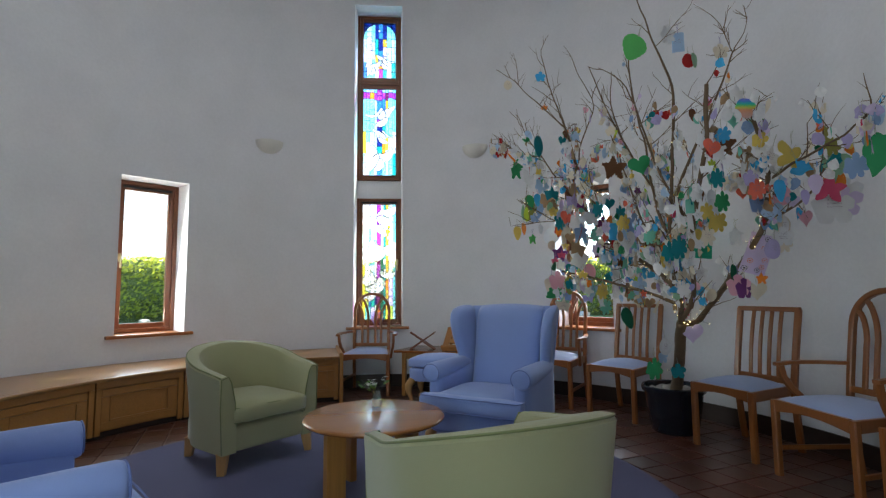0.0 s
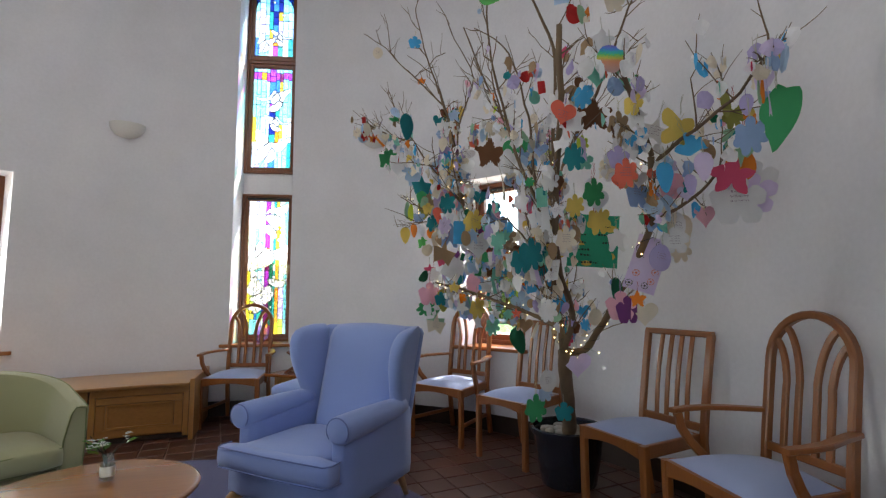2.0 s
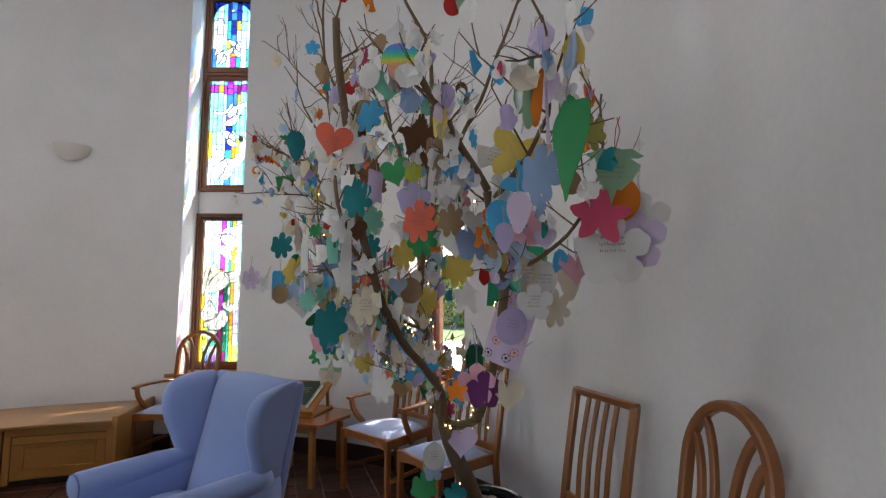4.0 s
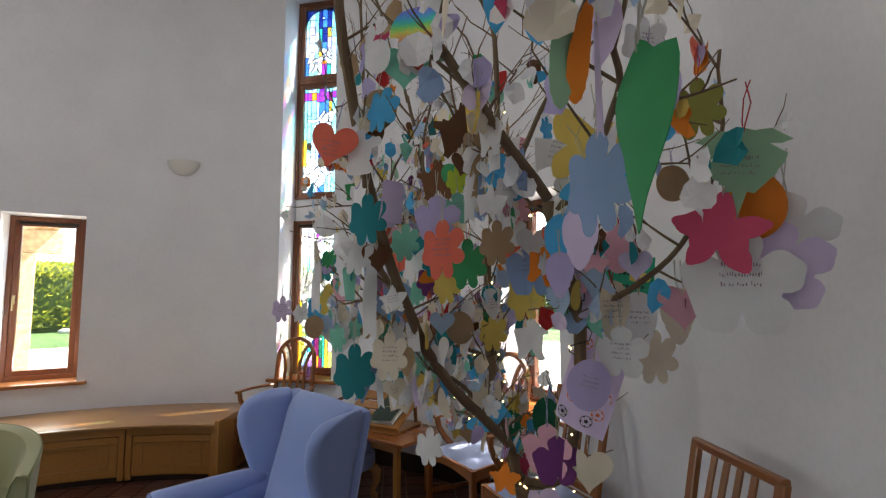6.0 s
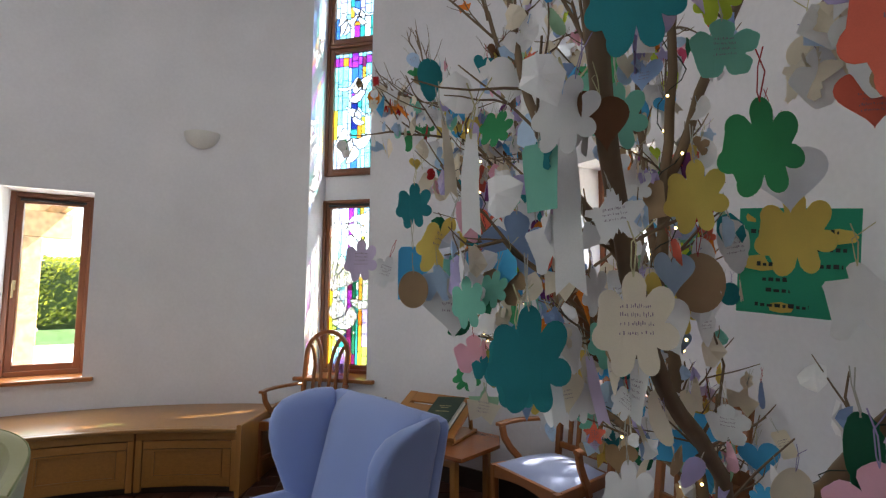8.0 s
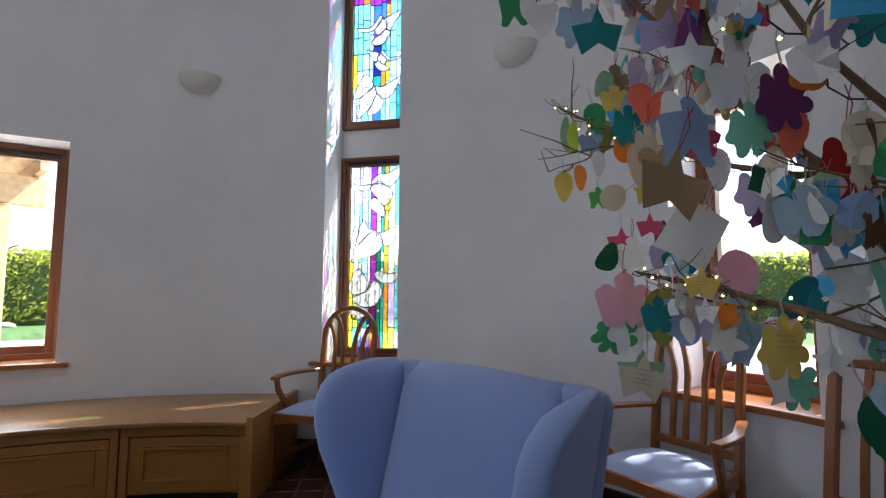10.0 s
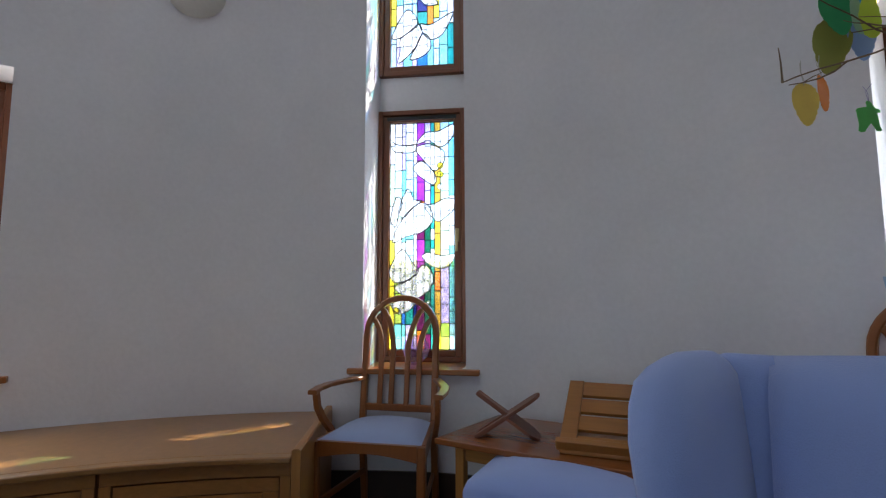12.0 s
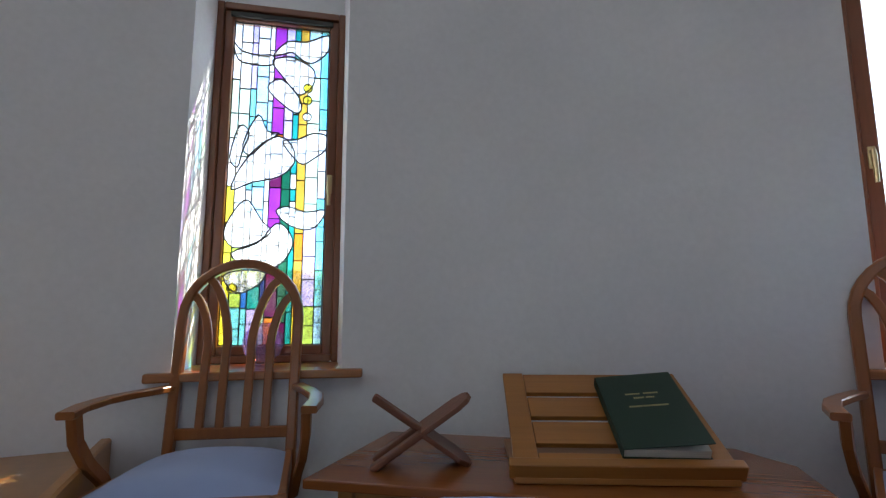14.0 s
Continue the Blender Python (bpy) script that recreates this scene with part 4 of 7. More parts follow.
def wing_chair(m, label):
    t = thing("wing_armchair", m, label, "armchair", "blue wing chairs")
    W = 0.385
    pad(t, "seat_base", -W + 0.01, W - 0.01, -0.40, 0.30, 0.14, 0.315, 0.03, M_BLUE)
    # the cushion spreads in front of the arms
    cush = pad(t, "seat_cushion", -0.29, 0.29, -0.46, 0.16, 0.30, 0.442, 0.045, M_BLUE, dome=0.02)
    pad(cush, "cushion_front", -0.392, 0.392, -0.475, -0.345, 0.302, 0.438, 0.045, M_BLUE)
    for z in (0.318, 0.424):
        piping(cush, [(-0.385, -0.36, z), (-0.387, -0.43, z), (-0.365, -0.468, z), (0, -0.478, z), (0.365, -0.468, z), (0.387, -0.43, z), (0.385, -0.36, z)], M_BLUE_PIPE, 0.004)
    # padded back between the wings, leaning, its top gently arched
    bm = bmesh.new()
    nx, nz = 14, 16
    front, rear = [], []
    for k in range(nz + 1):
        v = k / nz
        f, r = [], []
        for i in range(nx + 1):
            u = -1 + 2 * i / nx
            z = 0.36 + (0.705 + 0.022 * math.cos(u * 1.4)) * v
            round_top = max(0.0, (v - 0.88) / 0.12) ** 2
            y = 0.175 + 0.20 * v
            bulge = 0.055 * (1 - abs(u) ** 3.5) * (math.sin(math.pi * (0.12 + 0.80 * v)) ** 0.5)
            f.append(bm.verts.new((u * (0.262 + 0.024 * v), y - bulge + 0.055 * round_top, z)))
            r.append(bm.verts.new((u * (0.262 + 0.024 * v), y + 0.075 - 0.02 * round_top, z - 0.006)))
        front.append(f)
        rear.append(r)
    for p, q, a, b in zip(front, front[1:], rear, rear[1:]):
        for i in range(nx):
            bm.faces.new((p[i], p[i + 1], q[i + 1], q[i]))
            bm.faces.new((a[i], b[i], b[i + 1], a[i + 1]))
        for i in (0, nx):
            bm.faces.new((p[i], q[i], b[i], a[i]))
    for i in range(nx):
        bm.faces.new((front[-1][i], front[-1][i + 1], rear[-1][i + 1], rear[-1][i]))
        bm.faces.new((front[0][i], rear[0][i], rear[0][i + 1], front[0][i + 1]))
    part("backrest", bm, M_BLUE, t, smooth=True)
    # outer back, wider at the top than at the floor
    bm = bmesh.new()
    levels = []
    for z in (0.13, 0.30, 0.50, 0.70, 0.88, 0.98, 1.03, 1.055, 1.068):
        v = (z - 0.13) / 0.93
        hw = 0.325 + 0.085 * v - (0.03 if z > 1.06 else 0.01 if z > 1.05 else 0)
        y = 0.315 + 0.12 * v
        levels.append((z, (-hw, y), (hw, y), 0.062, 0.022 if z > 1.06 else 0.006 if z > 1.05 else 0))
    rounded_slab(bm, levels)
    part("outer_back", bm, M_BLUE, t, smooth=True, auto=True)
    # wings: from the outer back forward, leaning out, with an S-shaped front edge
    prof = ((0.46, 0.150), (0.56, 0.165), (0.64, 0.160), (0.72, 0.135), (0.80, 0.108), (0.88, 0.094), (0.95, 0.098), (1.00, 0.122), (1.035, 0.160), (1.055, 0.205), (1.068, 0.255), (1.074, 0.300))
    for s in (-1, 1):
        bm = bmesh.new()
        levels = []
        for z, yf in prof:
            v = (z - 0.46) / 0.614
            x_rear, x_front = s * (0.305 + 0.062 * v), s * (0.335 + 0.085 * v)
            rear_y = 0.34 + 0.085 * v
            inset = 0.0 if z < 1.03 else 0.026 * ((z - 1.03) / 0.044) ** 2
            levels.append((z, (x_rear, rear_y), (x_front, yf), 0.082, inset))
        rounded_slab(bm, levels)
        part("wing", bm, M_BLUE, t, smooth=True)
    # arms: a panel below, a rolled pad that scrolls out at the front
    for s in (-1, 1):
        pad(t, "arm_panel", min(s * 0.285, s * W), max(s * 0.285, s * W), -0.325, 0.34, 0.15, 0.575, 0.03, M_BLUE)
        bm = bmesh.new()
        ys = (-0.352, -0.347, -0.325, -0.2, -0.05, 0.08, 0.2, 0.26)
        rs = (0.050, 0.068, 0.076, 0.075, 0.070, 0.064, 0.056, 0.05)
        tube(bm, [(s * 0.350, y, 0.578 + 0.012 * math.sin(3 * y)) for y in ys], rs, 20)
        arm = part("arm_roll", bm, M_BLUE, t, smooth=True)
        piping(arm, [(s * 0.350 + 0.069 * math.cos(k * math.pi / 9), -0.347, 0.568 + 0.069 * math.sin(k * math.pi / 9)) for k in range(-2, 12)], M_BLUE_PIPE, 0.004)
    # legs
    for s in (-1, 1):
        bm = bmesh.new()
        tube(bm, [(s * 0.32, -0.36, 0.15), (s * 0.345, -0.385, 0.115), (s * 0.350, -0.390, 0.07), (s * 0.338, -0.378, 0.03), (s * 0.348, -0.395, 0.012), (s * 0.348, -0.395, 0.0)], (0.036, 0.034, 0.024, 0.017, 0.027, 0.024), 12)
        part("front_leg", bm, M_LEG, t, "turned-out varnished wooden foot", smooth=True)
        bm = bmesh.new()
        tube(bm, [(s * 0.31, 0.29, 0.16), (s * 0.32, 0.33, 0.08), (s * 0.325, 0.365, 0.0)], (0.026, 0.021, 0.016), 8)
        part("back_leg", bm, M_LEG, t, smooth=True)
    return t


def tub_chair(m, label):
    t = thing("tub_armchair", m @ Matrix.Diagonal((1.06, 1.04, 1, 1)), label, "armchair", "green tub chairs")
    # the shell runs from one arm front round the back to the other
    path = [(-0.335, -0.33), (-0.338, -0.27), (-0.342, -0.18), (-0.346, -0.08)]
    path += [(-0.346 * math.cos(math.pi * k / 24), -0.02 + 0.355 * math.sin(math.pi * k / 24)) for k in range(25)]
    path += [(-x, y) for x, y in path[3::-1]]
    n = len(path)
    bm = bmesh.new()
    rings, top_line, in_line = [], [], []
    for i, (x, y) in enumerate(path):
        u = i / (n - 1)
        back = math.sin(math.pi * u) ** 1.15
        h = 0.62 + 0.165 * back
        a = Vector(path[max(i - 1, 0)])
        b = Vector(path[min(i + 1, n - 1)])
        d = (b - a).normalized()
        out = Vector((-d.y, d.x))
        p = Vector((x, y))
        fl = 0.03 + 0.03 * back
        ring = []
        for off, z in ((0.0, 0.13), (0.008, 0.28), (0.018, 0.42), (fl - 0.006, h - 0.05), (fl - 0.003, h - 0.016), (fl - 0.014, h), (fl - 0.042, h + 0.006), (-0.036, h - 0.006), (-0.056, h - 0.04), (-0.082, 0.45), (-0.095, 0.25), (-0.095, 0.13)):
            q = p + out * off
            ring.append(bm.verts.new((q.x, q.y, z)))
        q = p + out * (fl - 0.010)
        top_line.append((q.x, q.y, h - 0.002))
        rings.append(ring)
    for p, q in zip(rings, rings[1:]):
        for k in range(12):
            bm.faces.new((p[k], p[(k + 1) % 12], q[(k + 1) % 12], q[k]))
    bm.faces.new(rings[0][::-1])
    bm.faces.new(rings[-1])
    shell = part("shell", bm, M_GREEN, t, "curved upholstered back and arms in one", smooth=True, auto=True)
    for e in (0, -1):
        s = -1 if e == 0 else 1
        x, y = path[e]
        piping(shell, [(x - s * 0.088, y - 0.002, 0.30), (x - s * 0.078, y - 0.002, 0.45), (x - s * 0.050, y - 0.002, 0.585), (x - s * 0.03, y - 0.002, 0.622), (x + s * 0.014, y - 0.002, 0.608), (x + s * 0.016, y - 0.002, 0.42), (x + s * 0.002, y - 0.002, 0.14)], M_GREEN_PIPE, 0.004)
    piping(shell, top_line, M_GREEN_PIPE, 0.005)
    pad(t, "seat_base", -0.31, 0.31, -0.325, 0.2, 0.13, 0.30, 0.025, M_GREEN)
    cush = pad(t, "seat_cushion", -0.268, 0.268, -0.355, 0.24, 0.305, 0.432, 0.04, M_GREEN, dome=0.03)
    for z in (0.318, 0.412):
        piping(cush, [(-0.262, -0.2, z), (-0.264, -0.31, z), (-0.25, -0.336, z), (0, -0.346, z), (0.25, -0.336, z), (0.264, -0.31, z), (0.262, -0.2, z)], M_GREEN_PIPE)
    for x, y in ((-0.30, -0.28), (0.30, -0.28), (-0.25, 0.25), (0.25, 0.25)):
        bm = bmesh.new()
        tube(bm, [(x, y, 0.135), (x * 1.04, y * 1.04, 0.0)], (0.046, 0.030), 4)
        part("leg", bm, M_LEG, t, "pale tapered wooden leg")
    return t


tub_chair(pose(-1.16, 3.23, 0.015, 0, 0, 57), "sage green upholstered tub chair facing the coffee table")
tub_chair(pose(0.655, 1.49, 0.015, 0, 0, -150), "sage green upholstered tub chair with its back turned")
wing_chair(pose(0.655, 3.604, 0.015, 0, 0, -24) @ Matrix.Diagonal((1.02, 1.0, 0.97, 1)), "pale blue upholstered wing chair with rolled arms")
wing_chair(pose(-1.0, 1.14, 0.015, 0, 0, 141), "pale blue upholstered wing chair at the carpet's edge")

# footstool that matches the wing chairs
t = thing("footstool", pose(0.12, 5.06, 0, 0, 0, -9) @ Matrix.Diagonal((1.18, 1.0, 1.05, 1)), "pale blue upholstered footstool on cabriole legs", "footstool")
pad(t, "base", -0.27, 0.27, -0.21, 0.21, 0.22, 0.36, 0.025, M_BLUE)
pad(t, "cushion", -0.285, 0.285, -0.225, 0.225, 0.35, 0.46, 0.045, M_BLUE, dome=0.03)
for sx in (-1, 1):
    for sy in (-1, 1):
        bm = bmesh.new()
        x, y = sx * 0.24, sy * 0.18
        tube(bm, [(x, y, 0.24), (x + sx * 0.03, y + sy * 0.03, 0.19), (x + sx * 0.03, y + sy * 0.03, 0.12), (x + sx * 0.008, y + sy * 0.008, 0.05), (x + sx * 0.02, y + sy * 0.02, 0.018), (x + sx * 0.02, y + sy * 0.02, 0.0)], (0.036, 0.036, 0.026, 0.017, 0.027, 0.024), 12)
        part("leg", bm, M_LEG, t, "varnished cabriole leg", smooth=True)

# chairs along the wall
c1 = arch_chair("arched beech armchair with blue seat under the stained glass")
c1.matrix_world = pose(-0.82, 5.54, 0, 0, 0, 5)
copy_thing(c1, pose(1.36, 5.17, 0, 0, 0, -34))["label"] = "arched beech armchair, sun-striped blue seat, beside the tree"
copy_thing(c1, pose(2.775, 2.90, 0, 0, 0, -77))["label"] = "arched beech armchair with blue seat against the plain wall"
s1 = slat_chair("slat-backed beech chair with blue seat behind the tree")
s1.matrix_world = pose(1.93, 4.63, 0, 0, 0, -45)
copy_thing(s1, pose(2.545, 3.64, 0, 0, 0, -61.8))["label"] = "slat-backed beech chair with blue seat beside the plant pot"
copy_thing(s1, pose(2.87, 2.19, 0, 0, 0, -95))["label"] = "slat-backed beech chair with blue seat next to an arched armchair"

# ---- coffee table ----
t = thing("coffee_table", pose(-0.05, 2.62, 0.015, 0, 0, 20), "round varnished beech coffee table on slab legs", "coffee table")
bm = bmesh.new()
lathe(bm, [(0.001, 0.412), (0.385, 0.412), (0.407, 0.418), (0.415, 0.427), (0.415, 0.434), (0.409, 0.440), (0.397, 0.4425), (0.001, 0.4425)], 72)
part("tabletop", bm, M_TABLE, t, smooth=True, auto=True)
for k in range(4):
    m = Matrix.Rotation(radians(90 * k + 30), 4, "Z")
    bm = bmesh.new()
    box(bm, 0.21, 0.33, -0.022, 0.022, 0.0, 0.385, 0.004)
    bmesh.ops.transform(bm, matrix=m, verts=bm.verts)
    part("leg", bm, M_OAK_V, t)
    bm = bmesh.new()
    box(bm, -0.01, 0.30, -0.012, 0.012, 0.352, 0.41, 0.003)
    bmesh.ops.transform(bm, matrix=m, verts=bm.verts)
    part("under_rail", bm, M_OAK, t)

t = thing("flower_jar", pose(-0.068, 2.745, 0.4575), "small glass jar with white blossom and green leaves", "flower vase")
bm = bmesh.new()
lathe(bm, [(0.001, 0.0), (0.027, 0.0), (0.029, 0.006), (0.029, 0.075), (0.022, 0.092), (0.022, 0.105), (0.0245, 0.108), (0.020, 0.108), (0.020, 0.09), (0.026, 0.074), (0.026, 0.008), (0.001, 0.006)], 20)
part("jar", bm, M_JAR, t, smooth=True)
bm = bmesh.new()
lathe(bm, [(0.0295, 0.02), (0.0295, 0.062)], 20)
part("paper_label", bm, M_PAPER, t)
rnd = random.Random(5)
bm_l, bm_f, bm_s = bmesh.new(), bmesh.new(), bmesh.new()
for k in range(7):
    a, l = rnd.uniform(0, 6.28), rnd.uniform(0.05, 0.11)
    tip = Vector((math.cos(a) * l + (0.05 if k < 4 else -0.01), math.sin(a) * l, 0.15 + rnd.uniform(-0.02, 0.03)))
    tube(bm_s, [(0, 0, 0.02), (tip.x * 0.25, tip.y * 0.25, 0.11), tip], 0.0018, 5)
    for j in range(9 if k < 4 else 0):
        c = tip + Vector([rnd.uniform(-0.018, 0.018) for _ in range(3)])
        for p in range(5):
            b = rnd.uniform(0, 6.28)
            v = [bm_f.verts.new(c + Vector((math.cos(b + q) * r, math.sin(b + q) * r, z))) for q, r, z in ((0, 0.001, 0), (-0.5, 0.007, 0.004), (0, 0.011, 0.002), (0.5, 0.007, 0.004))]
            bm_f.faces.new(v)
    for j in range(2 if k >= 4 else 1):
        b = rnd.uniform(0, 6.28)
        d, u = Vector((math.cos(b), math.sin(b), 0.4)), Vector((-math.sin(b), math.cos(b), 0.2))
        o = tip * 0.8
        v = [bm_l.verts.new(o + d * q * 0.05 + u * w * 0.05 + Vector((0, 0, zz))) for q, w, zz in ((0, 0, 0), (0.3, 0.28, 0.006), (0.65, 0.25, 0.01), (1.0, 0, 0.0), (0.65, -0.25, 0.01), (0.3, -0.28, 0.006))]
        bm_l.faces.new(v)
part("stems", bm_s, M_WIRE, t)
part("leaves", bm_l, material("fresh_leaf", (0.10, 0.24, 0.03), 0.5, spread=0.3), t)
part("blossom", bm_f, material("white_petals", (0.8, 0.8, 0.76), 0.7), t)

# ---- side table with bookrest, book and folding stand ----
TZ = 0.515
t = thing("side_table", pose(0.26, 5.46, 0, 0, 0, -14.6), "low varnished beech side table against the curved wall", "side table")
top = [(-0.66, -0.345), (0.67, -0.345), (0.70, 0.05), (0.59, 0.225), (-0.60, 0.225)]
bm = bmesh.new()
prism(bm, top, Matrix.Translation((0, 0, TZ - 0.014)), 0.028, 0.005)
part("tabletop", bm, M_SIDE, t)
for x, y in ((-0.56, -0.27), (0.56, -0.27), (-0.53, 0.17), (0.52, 0.16)):
    part("leg", new_box(x - 0.022, x + 0.022, y - 0.022, y + 0.022, 0, TZ - 0.029, bevel=0.004), M_OAK_V, t)
part("apron", new_box(-0.535, 0.535, -0.28, -0.26, TZ - 0.10, TZ - 0.030, bevel=0.003), M_OAK, t)
part("apron", new_box(-0.505, 0.495, 0.16, 0.18, TZ - 0.10, TZ - 0.030, bevel=0.003), M_OAK, t)

rest = thing("bookrest", pose(0.405, 5.385, TZ + 0.002, 0, 0, -5) @ Matrix.Diagonal((0.96, 1, 1, 1)), "slatted oak table bookrest with a front ledge", "bookrest")
slope = Matrix.Translation((0, -0.17, 0.035)) @ Matrix.Rotation(radians(26), 4, "X")


def sloped(name, x0, x1, y0, y1, z0, z1, mat, bevel=0.003):
    bm = new_box(x0, x1, y0, y1, z0, z1, bevel=bevel)
    bmesh.ops.transform(bm, matrix=slope, verts=bm.verts)
    return part(name, bm, mat, rest)


for s in (-1, 1):
    sloped("side_rail", s * 0.265 - 0.035, s * 0.265 + 0.035, 0.0, 0.42, 0.0, 0.02, M_REST)
for y0, y1 in ((0.0, 0.035), (0.072, 0.165), (0.190, 0.285), (0.310, 0.415)):
    sloped("slat", -0.229, 0.229, y0, y1, 0.002, 0.018, M_REST, 0.002)
sloped("ledge", -0.315, 0.315, -0.03, 0.0, -0.012, 0.034, M_REST, 0.004)
part("foot_board", new_box(-0.30, 0.30, -0.195, 0.20, 0.0, 0.018, bevel=0.003), M_REST, rest)
for s in (-1, 1):
    bm = bmesh.new()
    bar(bm, [(s * 0.26, 0.17, 0.015), (s * 0.26, 0.15, 0.17)], 0.02, 0.03, (1, 0, 0))
    part("strut", bm, M_REST, rest)

bk = thing("green_book", rest.matrix_world @ slope @ pose(0.122, 0.010, 0.021, 0, 0, -1), "dark green cloth-bound book with gilt lettering", "book")
lifted = Matrix.Translation((-0.12, 0, 0.027)) @ Matrix.Rotation(radians(-6), 4, "Y") @ Matrix.Translation((0.12, 0, -0.027))
part("back_cover", new_box(-0.12, 0.12, 0.0, 0.335, 0.0, 0.003, bevel=0.001), M_BOOK, bk)
bm = new_box(-0.12, 0.12, 0.0, 0.335, 0.027, 0.030, bevel=0.001)
bmesh.ops.transform(bm, matrix=lifted, verts=bm.verts)
part("front_cover", bm, M_BOOK, bk)
part("spine", new_box(-0.123, -0.1205, 0.0, 0.335, 0.0, 0.030, bevel=0.001), M_BOOK, bk)
part("page_block", new_box(-0.118, 0.114, 0.004, 0.321, 0.0035, 0.0265), M_PAPER, bk, "cream paper pages")
bm = bmesh.new()
for y, spans in ((0.228, ((-0.05, -0.005), (0.005, 0.045))), (0.208, ((-0.03, 0.0), (0.008, 0.03))), (0.168, ((-0.055, -0.02), (-0.012, 0.002), (0.01, 0.06)))):
    for x0, x1 in spans:
        x = x0
        while x < x1:
            box(bm, x, x + 0.0045, y, y + 0.0075, 0.0302, 0.0306)
            x += 0.0065
bmesh.ops.transform(bm, matrix=lifted, verts=bm.verts)
part("gilt_bars", bm, M_GILT, bk)

st = thing("folding_book_stand", pose(-0.145, 5.42, TZ + 0.002, 0, 0, 2), "small carved dark wood folding book stand, empty", "book stand")
for s in (-1, 1):
    bm = bmesh.new()
    for y0, y1 in (((-0.075, -0.030), (0.0305, 0.075)) if s > 0 else ((-0.029, 0.0295),)):
        fm = Matrix.Translation((0, 0, 0.095)) @ Matrix.Rotation(radians(-s * 34), 4, "Y")
        b = bmesh.new()
        box(b, -0.175, 0.0, y0, y1, -0.010, 0.010, 0.006)
        bmesh.ops.transform(b, matrix=fm, verts=b.verts)
        me = bpy.data.meshes.new("tmp")
        b.to_mesh(me)
        b.free()
        bm.from_mesh(me)
        bpy.data.meshes.remove(me)
    pts = [(0.0, -0.078), (0.13, -0.080), (0.165, -0.055), (0.178, -0.02), (0.165, 0.0), (0.178, 0.02), (0.165, 0.055), (0.13, 0.08), (0.0, 0.078)]
    prism(bm, pts, Matrix.Translation((0, 0, 0.095)) @ Matrix.Rotation(radians(-s * 34), 4, "Y"), 0.014, 0.003)
    part("carved_leaf", bm, M_DARKWOOD, st)

gv = thing("globe_vase", pose(-0.815, 6.0, Z_SW + 0.0055), "round violet-tinted glass vase on the window board", "vase")
bm = bmesh.new()
outer = [(0.03, 0.0), (0.032, 0.012), (0.045, 0.022), (0.072, 0.05), (0.085, 0.09), (0.078, 0.13), (0.055, 0.158), (0.040, 0.168), (0.046, 0.178)]
lathe(bm, [(0.001, 0.0)] + outer + [(r - 0.004, z) for r, z in outer[::-1][:-2]] + [(0.001, 0.02)], 28)
part("glass_body", bm, M_VASE, gv, smooth=True)

# ---- plant pot ----
PX, PY = 2.17, 4.08
pt = thing("plant_pot", pose(PX, PY, 0) @ Matrix.Diagonal((1.14, 1.14, 1.1, 1)), "dark glazed ceramic pot filled with grey pebbles", "plant pot")
bm = bmesh.new()
lathe(bm, [(0.001, 0.0), (0.150, 0.0), (0.158, 0.01), (0.185, 0.16), (0.200, 0.285), (0.204, 0.295), (0.216, 0.30), (0.221, 0.315), (0.221, 0.335), (0.214, 0.343), (0.202, 0.338), (0.192, 0.27), (0.001, 0.27)], 40)
part("body", bm, M_POT, pt, smooth=True, auto=True)
rnd = random.Random(2)
pebbles = []
for k in range(46):
    r, a = 0.165 * math.sqrt(rnd.random()), rnd.uniform(0, 6.28)
    bm = bmesh.new()
    bmesh.ops.create_icosphere(bm, subdivisions=2, radius=1.0)
    s = rnd.uniform(0.018, 0.036)
    sc = Vector((s * rnd.uniform(0.8, 1.3), s, s * rnd.uniform(0.55, 0.8)))
    off = Vector([rnd.uniform(0, 9) for _ in range(3)])
    for v in bm.verts:
        v.co = Vector([a_ * b_ for a_, b_ in zip(v.co * (1 + 0.12 * noise.noise(v.co + off)), sc)])
    bmesh.ops.transform(bm, matrix=pose(r * math.cos(a), r * math.sin(a), 0.285 + 0.02 * rnd.random() + 0.02 * (1 - r / 0.17), 0, 0, rnd.uniform(0, 360)), verts=bm.verts)
    part("pebble", bm, M_PEBBLE, pt, smooth=True)


# ---- the wishing tree ----
tree = thing("wishing_tree", pose(0, 0, 0), "bare branched tree in a pot, hung with paper wishes", "tree")
rnd = random.Random(77)
LIMB_PATHS = {}


def limb(name, pts, r0, r1, sub=5):
    """A crooked limb through pts, thinning from r0 to r1; kept for twigs, lights and wishes to hang on."""
    pts = [Vector(p) for p in pts]
    out = []
    for i in range(len(pts) - 1):
        p0, p1, p2, p3 = pts[max(i - 1, 0)], pts[i], pts[i + 1], pts[min(i + 2, len(pts) - 1)]
        for j in range(sub):
            t = j / sub
            q = 0.5 * ((2 * p1) + (p2 - p0) * t + (2 * p0 - 5 * p1 + 4 * p2 - p3) * t * t + (3 * p1 - p0 - 3 * p2 + p3) * t ** 3)
            out.append(q + Vector((noise.noise(q * 7), noise.noise(q * 7 + Vector((9, 0, 0))), noise.noise(q * 7 + Vector((0, 9, 0))))) * 0.012)
    out.append(pts[-1])
    n = len(out)
    bm = bmesh.new()
    tube(bm, out, [(r0 + (r1 - r0) * (i / (n - 1)) ** 0.8) * (1 + 0.10 * noise.noise(out[i] * 20)) for i in range(n)], 8 if r0 > 0.012 else 6)
    part("trunk" if name == "trunk" else "limb", bm, M_BARK, tree, smooth=True)
    LIMB_PATHS[name] = out
    return out


